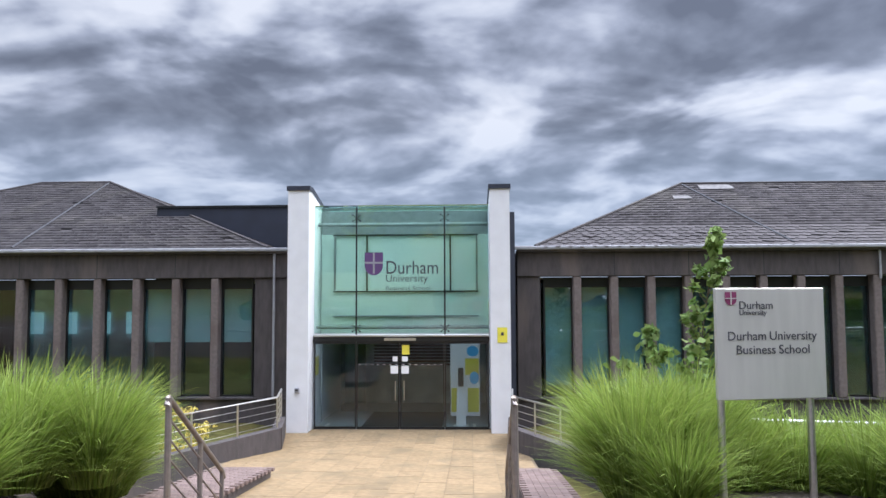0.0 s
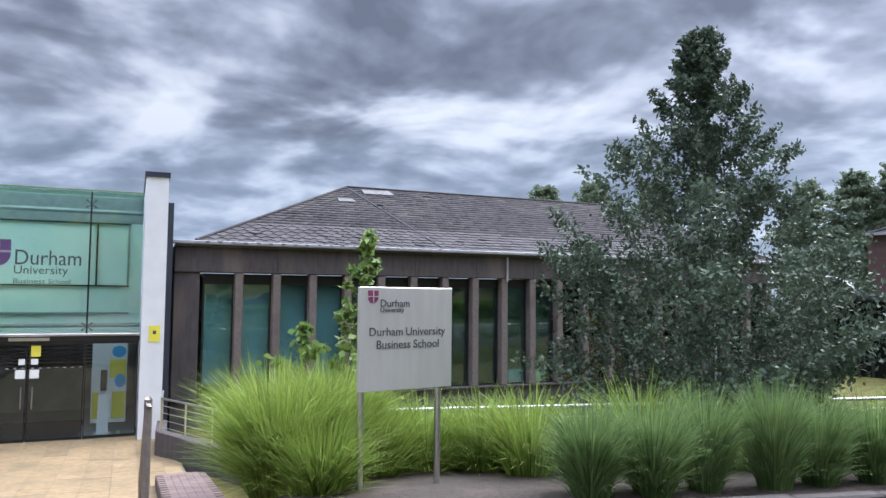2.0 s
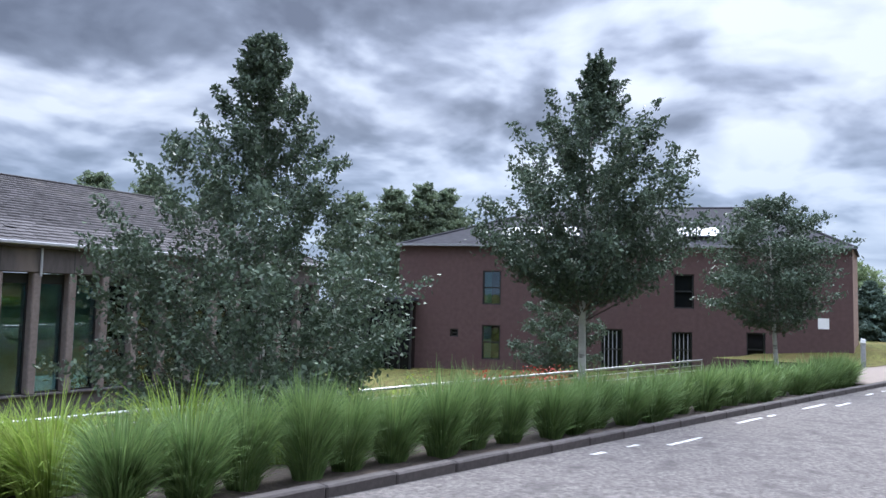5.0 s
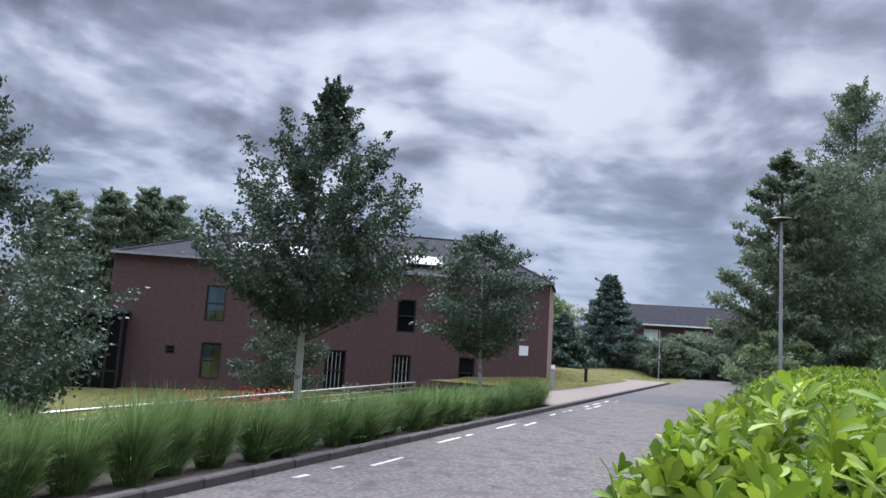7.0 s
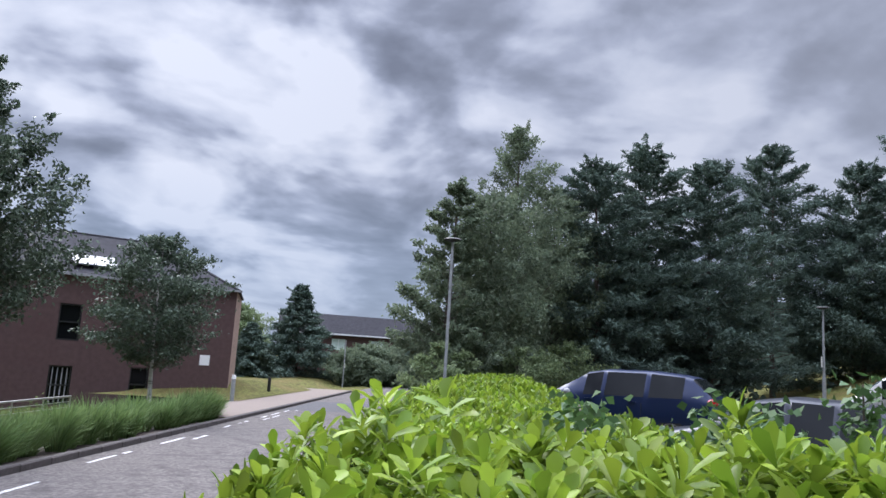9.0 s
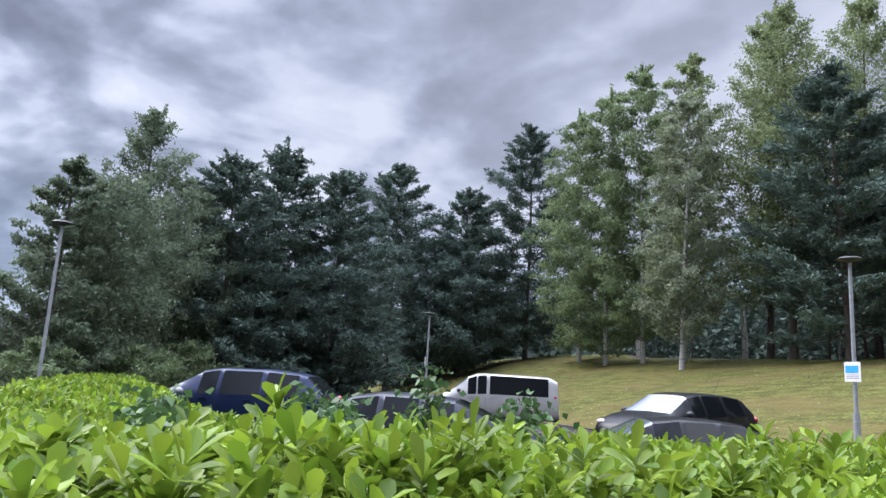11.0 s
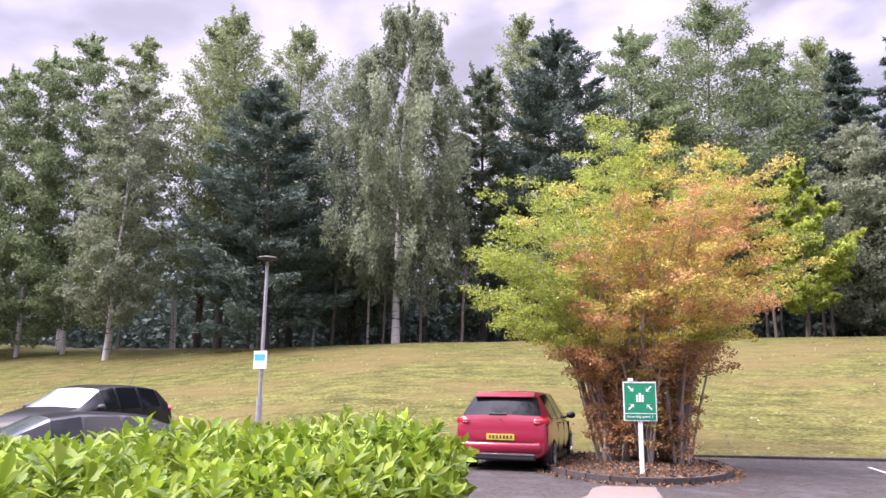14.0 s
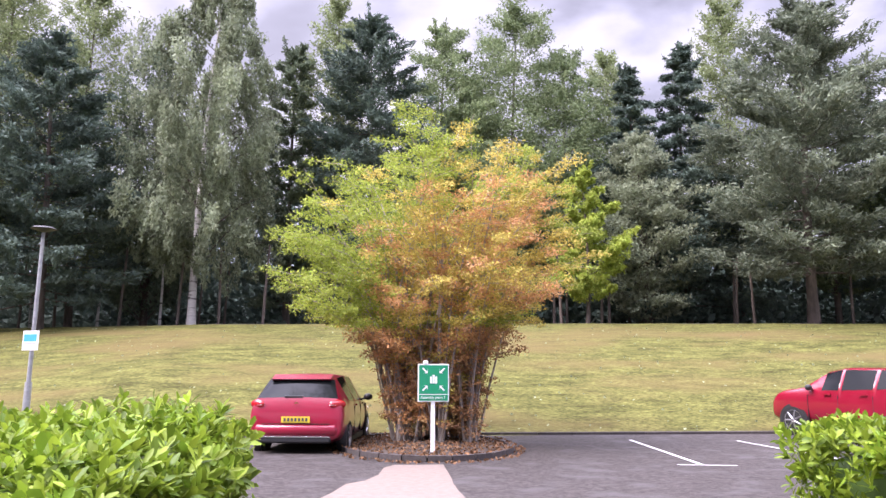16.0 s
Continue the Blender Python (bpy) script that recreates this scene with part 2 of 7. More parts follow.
MAT = dict(
    asphalt=material("asphalt_road", (0.120, 0.107, 0.100), 0.9, spec=0.15, fine=0.3, vary=0.3, scale=16, bump=0.5, bump_scale=90, stain=(0.072, 0.064, 0.062), stain_scale=2.6, stain_at=(0.5, 0.72)),
    asphalt_new=material("asphalt_patch", (0.085, 0.082, 0.085), 0.9, spec=0.2, vary=0.1, scale=60, bump=0.4, bump_scale=90),
    tarmac=material("car_park_tarmac", (0.055, 0.048, 0.045), 0.9, spec=0.15, fine=0.3, vary=0.3, scale=14, bump=0.5, bump_scale=80, stain=(0.078, 0.072, 0.070), stain_scale=1.8),
    kerb=material("kerb_concrete", (0.058, 0.048, 0.045), 0.9, vary=0.15, scale=14, bump=0.3, rand=0.12),
    soil=material("bark_soil", (0.050, 0.037, 0.029), 0.95, vary=0.3, scale=20, bump=1.0, bump_scale=30, stain=(0.080, 0.058, 0.044), stain_scale=2.0),
    lawn=material("dry_lawn", (0.090, 0.090, 0.026), 0.95, spec=0.1, fine=0.6, vary=0.3, scale=3.2, bump=1.0, bump_scale=45, stain=(0.130, 0.098, 0.040), stain_scale=0.5, stain_at=(0.46, 0.74), stretch=(0.35, 1, 1)),
    paving=material("sandstone_paving", (0.225, 0.160, 0.088), 0.85, spec=0.25, vary=0.12, scale=9, bump=0.15, rand=0.1, stain=(0.175, 0.13, 0.075), stain_scale=1.5),
    pavement=material("footway_paving", (0.165, 0.130, 0.106), 0.9, vary=0.1, scale=10, bump=0.15),
    joint=material("paving_joint", (0.16, 0.12, 0.075), 0.95),
    brick_pave=material("brick_paver", (0.150, 0.105, 0.092), 0.9, vary=0.12, scale=12, bump=0.25, rand=0.22),
    concrete=material("dark_concrete", (0.066, 0.056, 0.056), 0.9, vary=0.15, scale=9, bump=0.5, bump_scale=70, stain=(0.125, 0.10, 0.088), stain_scale=0.9, stretch=(1, 1, 0.25)),
    mullion=material("concrete_mullion", (0.155, 0.126, 0.118), 0.9, vary=0.12, scale=12, bump=0.5, bump_scale=80, stain=(0.12, 0.09, 0.08), stain_scale=1.2),
    slate=material("roof_slate", (0.062, 0.056, 0.058), 0.85, spec=0.25, vary=0.22, scale=6, bump=0.4, bump_scale=25, rand=0.22, island=0.22, stain=(0.088, 0.080, 0.076), stain_scale=0.7),
    pale_slate=material("pale_slate", (0.13, 0.125, 0.125), 0.8, vary=0.2, scale=9, stain=(0.075, 0.07, 0.07), stain_scale=5),
    lead=material("roof_lead", (0.28, 0.28, 0.30), 0.6, vary=0.1),
    white=material("white_render", (0.70, 0.70, 0.72), 0.7, vary=0.03, scale=3, stain=(0.68, 0.68, 0.69), stain_scale=0.8, stain_at=(0.55, 0.8)),
    navy=material("navy_cladding", (0.022, 0.026, 0.042), 0.5, vary=0.1, scale=2),
    black=material("black_frame", (0.012, 0.013, 0.015), 0.4, vary=0.05),
    steel=material("brushed_steel", (0.62, 0.61, 0.60), 0.36, metal=1.0, vary=0.06, scale=30),
    sign_steel=material("sign_steel", (0.62, 0.60, 0.565), 0.42, metal=0.6, vary=0.05, scale=2.5, stretch=(3, 3, 0.4)),
    rail_brown=material("bronzed_steel", (0.25, 0.215, 0.195), 0.42, metal=0.6, vary=0.1, scale=20),
    galv=material("galvanised_steel", (0.30, 0.31, 0.32), 0.6, metal=0.1, vary=0.12, scale=8),
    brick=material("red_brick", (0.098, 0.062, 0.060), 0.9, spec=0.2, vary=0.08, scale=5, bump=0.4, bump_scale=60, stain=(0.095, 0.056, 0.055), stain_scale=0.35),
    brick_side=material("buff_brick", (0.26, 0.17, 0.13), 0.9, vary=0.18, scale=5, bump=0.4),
    grey_roof=material("grey_roof", (0.044, 0.043, 0.049), 0.95, spec=0.06, vary=0.15, scale=3, island=0.15),
    solar=material("solar_panel", (0.13, 0.145, 0.18), 0.45, vary=0.04),
    curtain=material("pale_blind", (0.52, 0.62, 0.58), 0.9, vary=0.06),
    interior=material("dim_interior", (0.42, 0.50, 0.52), 0.9, vary=0.2, scale=1.5),
    mint=material("mint_wall", (0.70, 0.76, 0.73), 0.8, vary=0.03, scale=1),
    mat_floor=material("entrance_mat", (0.045, 0.045, 0.05), 0.95, vary=0.2, scale=30),
    floor_grey=material("grey_floor", (0.42, 0.43, 0.45), 0.5, vary=0.1),
    white_line=material("road_paint", (0.56, 0.55, 0.53), 0.8, vary=0.12, scale=18, stain=(0.32, 0.31, 0.30), stain_scale=7, stain_at=(0.5, 0.62)),
    white_plastic=material("white_sheet", (0.82, 0.82, 0.82), 0.5, vary=0.02),
    sign_green=material("sign_green", (0.0, 0.26, 0.12), 0.4, vary=0.03),
    sign_blue=material("sign_blue", (0.07, 0.40, 0.72), 0.4, vary=0.05),
    yellow=material("yellow_sheet", (0.74, 0.66, 0.07), 0.5, vary=0.04),
    purple=material("crest_purple", (0.10, 0.05, 0.15), 0.5, vary=0.04),
    plum=material("crest_plum", (0.19, 0.03, 0.09), 0.5, vary=0.04),
    ink=material("ink", (0.055, 0.055, 0.065), 0.5, vary=0.02),
    bark=material("bark", (0.10, 0.08, 0.066), 0.95, vary=0.25, scale=8, bump=0.8, bump_scale=20, stretch=(1, 1, 0.3)),
    grey_stem=material("grey_stem", (0.29, 0.25, 0.22), 0.9, vary=0.2, scale=9, bump=0.5, bump_scale=30, stretch=(1, 1, 0.3)),
    birch_bark=material("birch_bark", (0.50, 0.48, 0.45), 0.85, vary=0.1, scale=6, stain=(0.06, 0.05, 0.045), stain_scale=3.0, stain_at=(0.56, 0.64), stretch=(0.5, 0.5, 2.2)),
    leaf_birch=material("birch_leaf", (0.066, 0.092, 0.066), 0.45, vary=0.1, scale=2, island=0.26, spec=0.16, translucent=0.2, hue=(0.102, 0.136, 0.088)),
    leaf_young=material("young_leaf", (0.14, 0.24, 0.06), 0.45, vary=0.1, scale=2, island=0.25, spec=0.16, translucent=0.35, hue=(0.22, 0.28, 0.09)),
    leaf_wood=material("woodland_leaf", (0.14, 0.19, 0.092), 0.5, vary=0.15, scale=0.5, island=0.26, spec=0.16, translucent=0.42, hue=(0.225, 0.28, 0.138)),
    leaf_pale=material("willowy_leaf", (0.205, 0.24, 0.155), 0.5, vary=0.15, scale=0.5, island=0.25, spec=0.16, translucent=0.42, hue=(0.29, 0.325, 0.212)),
    leaf_weeping=material("weeping_birch_leaf", (0.195, 0.235, 0.145), 0.55, vary=0.25, scale=0.4, island=0.26, spec=0.2, translucent=0.42, hue=(0.285, 0.325, 0.205)),
    leaf_poplar=material("poplar_leaf", (0.175, 0.222, 0.105), 0.5, vary=0.15, scale=0.5, island=0.26, spec=0.16, translucent=0.45, hue=(0.262, 0.305, 0.15)),
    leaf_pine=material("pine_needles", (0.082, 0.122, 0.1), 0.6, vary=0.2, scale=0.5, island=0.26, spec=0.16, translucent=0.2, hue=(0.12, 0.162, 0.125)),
    leaf_greypine=material("grey_pine_needles", (0.125, 0.158, 0.108), 0.65, vary=0.25, scale=0.4, island=0.26, spec=0.2, translucent=0.32, hue=(0.195, 0.225, 0.15)),
    leaf_dark=material("dark_leaf", (0.12, 0.16, 0.105), 0.6, vary=0.2, scale=0.5, island=0.26, spec=0.16, translucent=0.42, hue=(0.175, 0.212, 0.132)),
    leaf_lime=material("lime_leaf", (0.253, 0.345, 0.052), 0.5, vary=0.1, scale=0.8, island=0.3, spec=0.16, translucent=0.4, hue=(0.368, 0.414, 0.081)),
    leaf_gold=material("golden_leaf", (0.50, 0.385, 0.090), 0.55, vary=0.1, scale=0.8, island=0.3, spec=0.16, translucent=0.35, hue=(0.54, 0.47, 0.12)),
    leaf_russet=material("russet_leaf", (0.55, 0.270, 0.120), 0.6, vary=0.1, scale=0.8, island=0.25, spec=0.16, translucent=0.3, hue=(0.58, 0.37, 0.16)),
    leaf_rust=material("withered_leaf", (0.44, 0.23, 0.135), 0.7, vary=0.1, scale=0.8, island=0.26, spec=0.16, translucent=0.25, hue=(0.46, 0.30, 0.14)),
    litter_leaf=material("litter_leaf", (0.17, 0.085, 0.045), 0.8, vary=0.1, scale=0.8, island=0.4, spec=0.1, hue=(0.22, 0.13, 0.07)),
    laurel=material("laurel_leaf", (0.1, 0.176, 0.014), 0.45, vary=0.22, scale=1.6, island=0.35, translucent=0.35, hue=(0.24, 0.322, 0.03), spec=0.26),
    # laurel green darkened: the shade inside the hedges is in this colour
    laurel_dark=material("laurel_core_shade", (0.045, 0.085, 0.016), 0.6, vary=0.2, scale=5, bump=0.6, bump_scale=12),
    bramble=material("bramble_leaf", (0.055, 0.11, 0.035), 0.45, spec=0.25, vary=0.1, scale=5, island=0.35, translucent=0.25, hue=(0.09, 0.15, 0.055)),
    grass_tall=material("feather_grass", (0.184, 0.276, 0.041), 0.55, vary=0.08, scale=1.5, island=0.35, spec=0.28, translucent=0.35, hue=(0.313, 0.386, 0.092)),
    grass_low=material("bed_grass", (0.125, 0.205, 0.068), 0.55, vary=0.08, scale=1.5, island=0.35, spec=0.28, translucent=0.3, hue=(0.225, 0.310, 0.112)),
    flowers=material("red_flowers", (0.40, 0.045, 0.02), 0.6, island=0.4, vary=0.1),
    tyre=material("tyre", (0.015, 0.015, 0.016), 0.85, vary=0.1),
    alloy=material("alloy_wheel", (0.50, 0.50, 0.52), 0.3, metal=0.9, vary=0.05),
    trim=material("black_trim", (0.018, 0.018, 0.02), 0.55, vary=0.08),
    chrome=material("chrome", (0.75, 0.75, 0.77), 0.12, metal=1.0, vary=0.02),
    red_paint=material("red_car_paint", (0.26, 0.006, 0.028), 0.28, vary=0.03, scale=2, coat=0.8),
    wine_paint=material("wine_car_paint", (0.23, 0.006, 0.022), 0.26, vary=0.03, scale=2, coat=0.8),
    blue_paint=material("navy_car_paint", (0.010, 0.018, 0.055), 0.3, metal=0.1, vary=0.04, scale=2, spec=0.2, coat=0.08),
    grey_paint=material("slate_car_paint", (0.026, 0.028, 0.038), 0.3, metal=0.1, vary=0.04, scale=2, spec=0.2, coat=0.08),
    black_paint=material("black_car_paint", (0.012, 0.012, 0.014), 0.3, vary=0.03, scale=2, spec=0.14, coat=0.04),
    silver_paint=material("silver_car_paint", (0.38, 0.365, 0.34), 0.35, metal=0.2, vary=0.03, scale=2, coat=0.5),
    tail_red=material("tail_lamp_red", (0.42, 0.01, 0.015), 0.2, vary=0.03, coat=0.8),
    tail_clear=material("tail_lamp_clear", (0.62, 0.50, 0.50), 0.2, vary=0.05, coat=0.8),
    plate=material("yellow_plate", (0.72, 0.52, 0.04), 0.5, vary=0.03),
    car_glass=material("car_glass", (0.006, 0.007, 0.008), 0.08, vary=0.05, spec=0.12),
    screen_glass=material("windscreen_glass", (0.10, 0.12, 0.13), 0.05, vary=0.05, spec=0.8, coat=1.0),
    win_glass=glass("window_glass", (0.66, 0.88, 0.92), 0.78, ior=1.9),
    green_glass=glass("canopy_glass", (0.80, 0.95, 0.89), 0.97),
    door_glass=glass("door_glass", (0.80, 0.88, 0.90), 0.92, ior=1.45),
)

# emissive colour that stands in for daylight from the room's far side
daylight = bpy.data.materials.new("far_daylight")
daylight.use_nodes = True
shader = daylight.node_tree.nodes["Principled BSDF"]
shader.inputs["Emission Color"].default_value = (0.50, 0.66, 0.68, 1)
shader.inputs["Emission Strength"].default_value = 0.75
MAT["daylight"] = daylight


# ---- building helpers ----
def mesh_of(name, bm):
    me = bpy.data.meshes.new(name)
    bm.normal_update()
    bm.to_mesh(me)
    bm.free()
    return me


def part(name, bm, mat, parent=None, label="", smooth=False):
    me = bm if isinstance(bm, bpy.types.Mesh) else mesh_of(name, bm)
    me.materials.append(MAT[mat])
    if smooth:
        me.shade_smooth()
        me.set_sharp_from_angle(angle=radians(50))
    ob = new(name, me)
    if parent:
        ob.parent = parent
    if label:
        tagged(ob, label)
    return ob


def thing(name, m, label, category, group="", kind=""):
    ob = new(name)
    ob.matrix_world = m
    ob.empty_display_size = 0.2
    return tagged(ob, label, category, group, kind)


def box(bm, x0, y0, z0, x1, y1, z1, bevel=0.0):
    r = bmesh.ops.create_cube(bm, size=1.0, matrix=Matrix.LocRotScale(((x0 + x1) / 2, (y0 + y1) / 2, (z0 + z1) / 2), None, (abs(x1 - x0), abs(y1 - y0), abs(z1 - z0))))
    if bevel:
        es = {e for v in r["verts"] for e in v.link_edges}
        bmesh.ops.bevel(bm, geom=list(es), offset=bevel, segments=1, affect="EDGES")
    return bm


def box_bm(*a, bevel=0.0):
    return box(bmesh.new(), *a, bevel=bevel)


def bar(bm, a, b, r0, r1=None, seg=8):
    """A round bar from a to b."""
    a, b = Vector(a), Vector(b)
    d = b - a
    m = Matrix.Translation((a + b) / 2) @ d.to_track_quat("Z", "Y").to_matrix().to_4x4()
    bmesh.ops.create_cone(bm, cap_ends=True, segments=seg, radius1=r0, radius2=r0 if r1 is None else r1, depth=d.length, matrix=m)
    return bm


def tube(bm, pts, radii, seg=7):
    """A tapered tube through the points."""
    rings = []
    pts = [Vector(p) for p in pts]
    for i, p in enumerate(pts):
        d = (pts[min(i + 1, len(pts) - 1)] - pts[max(i - 1, 0)]).normalized()
        s = d.cross(Vector((0.31, 0.95, 0.05))).normalized()
        u = s.cross(d)
        rings.append([bm.verts.new(p + (s * math.cos(k * math.tau / seg) + u * math.sin(k * math.tau / seg)) * radii[i]) for k in range(seg)])
    for a, b in zip(rings, rings[1:]):
        for k in range(seg):
            bm.faces.new((a[k], a[(k + 1) % seg], b[(k + 1) % seg], b[k]))
    bm.faces.new(rings[-1])
    return bm


def quad_mesh(name, verts, faces):
    """A mesh from arrays of corners and equal-sided faces."""
    me = bpy.data.meshes.new(name)
    verts, faces = np.asarray(verts, np.float32), np.asarray(faces, np.int32)
    n, k = faces.shape
    me.vertices.add(len(verts))
    me.vertices.foreach_set("co", verts.ravel())
    me.loops.add(n * k)
    me.loops.foreach_set("vertex_index", faces.ravel())
    me.polygons.add(n)
    me.polygons.foreach_set("loop_start", np.arange(n, dtype=np.int32) * k)
    me.update(calc_edges=True)
    me.validate()
    return me


def prism(bm, outline, y0, y1):
    """An outline in x and z, pushed from y0 to y1."""
    a = [bm.verts.new((x, y0, z)) for x, z in outline]
    b = [bm.verts.new((x, y1, z)) for x, z in outline]
    n = len(outline)
    bm.faces.new(a)
    bm.faces.new(b[::-1])
    for i in range(n):
        bm.faces.new((a[i], b[i], b[(i + 1) % n], a[(i + 1) % n]))
    bmesh.ops.recalc_face_normals(bm, faces=bm.faces)
    return bm


def lettering(text, size, align="LEFT"):
    """The built-in font as a flat mesh that stands in x and z and faces -y."""
    cu = bpy.data.curves.new("letters", "FONT")
    cu.body, cu.size, cu.align_x, cu.extrude, cu.resolution_u = text, size, align, 0.002, 3
    ob = bpy.data.objects.new("letters", cu)
    scene.collection.objects.link(ob)
    me = bpy.data.meshes.new_from_object(ob.evaluated_get(bpy.context.evaluated_depsgraph_get()))
    bpy.data.objects.remove(ob)
    me.transform(Matrix.Rotation(radians(90), 4, "X"))
    return me


# ---- the lie of the land ----
def smooth(t):
    t = min(1.0, max(0.0, t))
    return t * t * (3 - 2 * t)


def kerb_y(x):
    return 5.78 - 0.193 * np.maximum(x, 3.2)


def road_z(x):
    return 1.62 - 0.013 * min(max(x, -20.0), 70.0)


def bank_edge(x):
    return -19.0 - 0.33 * max(0.0, x - 6.0) + 0.1 * max(0.0, -x - 12)


def park_z(x, y):
    return 2.1 - 0.26 * smooth((y + 14.5) / 4.5) * smooth((x - 2.0) / 3.0)


def in_plaza(x, y):
    return -5.2 < x < 1.4 and y > 7.2


def plaza_z(y):
    return 0.62 * (1 - smooth((y - 7.4) / 10.5))


def land(x, y):
    """Height of the open ground."""
    v = y - kerb_y(x)
    zr = road_z(x)
    if v > 0:
        bed = zr + 0.08 - 0.10 * min(v, 3.6)
        low = 0.0 + 0.016 * max(0.0, x - 8) * (1 - smooth((y - 6) / 16))
        return bed + (low - bed) * smooth((v - 3.4) / 2.2)
    if v > -5.3:
        return zr
    up = smooth((-5.3 - v) / 3.0)
    z = zr + (2.1 - zr) * up
    if x > 30:
        z = zr + (2.3 - zr) * up
    if y < -7:
        z = min(z, park_z(x, y)) if x < 30 else z
    s = (bank_edge(x) - y) / 14.0
    if s > 0:
        top = float(np.interp(x, (-20, -10, 0, 7, 15, 25, 38, 55), (3.85, 3.8, 3.65, 3.55, 3.5, 3.7, 3.95, 3.5)))
        z += top * (1 - (1 - min(s, 1.0)) ** 1.35)
    return z


# ---- ground, road, car park ----
def steps_of(a, b, fine, lo, hi):
    """Grid lines: fine between lo and hi, growing outwards to a and b."""
    mid = list(np.arange(lo, hi + 1e-6, fine))
    out, d, p = [], fine, hi
    while p < b:
        d *= 1.25
        p += d
        out.append(min(p, b))
    down, d, p = [], fine, lo
    while p > a:
        d *= 1.25
        p -= d
        down.append(max(p, a))
    return down[::-1] + mid + out


def ground_sheet():
    xs, ys = steps_of(-600, 900, 0.55, -22, 48), steps_of(-700, 700, 0.5, -36, 26)
    verts = []
    for y in ys:
        for x in xs:
            z = land(x, y)
            v = y - kerb_y(x)
            if -5.4 < v < 0.3 or in_plaza(x, y + 0.6) or (-5.2 < x < 1.6 and 5 < y < 8.5):
                z -= 0.12
            if in_plaza(x, y) or (-5.6 < x < 1.7 and 7.2 < y < 21):
                z = min(z, plaza_z(y) - 0.1)
            if y < -8.0 and y > bank_edge(x) + 0.2 and -16 < x < 26:
                z -= 0.06
            z += 0.03 * noise.noise((x * 0.4, y * 0.4, 0))
            verts.append((x, y, z))
    n = len(xs)
    faces = [(j * n + i, j * n + i + 1, (j + 1) * n + i + 1, (j + 1) * n + i) for j in range(len(ys) - 1) for i in range(n - 1)]
    me = quad_mesh("ground", verts, faces)
    me.materials.append(MAT["lawn"])
    me.materials.append(MAT["soil"])
    slots = []
    for j in range(len(ys) - 1):
        for i in range(n - 1):
            x, y = (xs[i] + xs[i + 1]) / 2, (ys[j] + ys[j + 1]) / 2
            v = y - kerb_y(x)
            bed = (0 < v < 4.2 and x < 24) or (-9.5 < v < -5.0 and x < 28) or (y < bank_edge(x) - 13.5) or (x > 30 and v < -12 and y > bank_edge(x) + 0.4)
            slots.append(1 if bed else 0)
    me.polygons.foreach_set("material_index", slots)
    me.shade_smooth()
    return tagged(new("ground", me), "sloping ground of dry mown grass and bark soil", "ground", kind="structure")


def strip(name, mat, rows, label, category, kind="structure"):
    """A surface through rows of points of equal length."""
    verts = [p for r in rows for p in r]
    n = len(rows[0])
    faces = [(j * n + i, j * n + i + 1, (j + 1) * n + i + 1, (j + 1) * n + i) for j in range(len(rows) - 1) for i in range(n - 1)]
    me = quad_mesh(name, verts, faces)
    me.materials.append(MAT[mat])
    me.shade_smooth()
    ob = new(name, me)
    return tagged(ob, label, category, kind=kind)


ground_sheet()
ROAD_X = [-80, -50, -30] + list(range(-20, 72, 2)) + [80, 95]


def road_edge(x):
    return 5.2 + 1.2 * smooth((x - 38) / 14)


strip("road", "asphalt", [[(x, kerb_y(x) + v * road_edge(x) / 5.2, road_z(x) + 0.01 - 0.02 * abs(v + 2.6) / 2.6) for v in np.linspace(-5.2, 0, 7)] for x in ROAD_X], "pale worn asphalt access road running past the building", "road")
strip("road_patch", "asphalt_new", [[(x, kerb_y(x) + v, road_z(x) + 0.016 - 0.02 * abs(v + 2.6) / 2.6) for v in np.linspace(-5.0, -0.1, 6)] for x in np.linspace(31, 39, 5)], "darker asphalt repair band across the road", "road")
strip("road_patch", "asphalt_new", [[(x, kerb_y(x) + v - 0.25 * (x - 4.4), road_z(x) + 0.016 - 0.02 * abs(v + 2.6) / 2.6) for v in np.linspace(-3.4, -1.9, 4)] for x in np.linspace(4.4, 8.2, 5)], "darker asphalt repair near the kerb", "road")
strip("car_park", "tarmac", [[(x, y0 + (y1 - y0) * k / 16, park_z(x, y0 + (y1 - y0) * k / 16)) for k in range(17)] for x, y0, y1 in [(x, -7.4, bank_edge(x)) for x in np.linspace(-40, 27, 30)]], "dark tarmac car park in front of a grass bank", "car park")
strip("footpath", "pavement", [[(x, float(y), max(land(x, y), park_z(x, y) if y < -6.9 else 0.0) + 0.025) for x in (-2.6, -1.7, -0.9, -0.2, 0.5)] for y in np.linspace(-0.2, -7.3, 30)], "paved footpath through the gap in the hedge", "footpath")


def brown_path():
    bm = bmesh.new()
    left = [(0.95, -7.3), (0.55, -9.2), (0.25, -10.2), (0.1, -10.9), (-0.15, -11.2), (-0.35, -11.8), (-0.45, -12.6), (-0.62, -12.95)]
    right = [(-1.35, -7.3), (-1.30, -9.2), (-1.28, -10.2), (-1.3, -10.9), (-1.33, -11.2), (-1.36, -11.8), (-1.39, -12.6), (-1.42, -12.95)]
    a = [bm.verts.new((x, y, 2.112)) for x, y in left]
    b = [bm.verts.new((x, y, 2.112)) for x, y in right]
    for i in range(len(a) - 1):
        bm.faces.new((a[i], a[i + 1], b[i + 1], b[i]))
    bmesh.ops.recalc_face_normals(bm, faces=bm.faces)
    tagged(part("surface_path", bm, "pavement"), "worn buff surfaced path across the car park", "path", kind="structure")


brown_path()
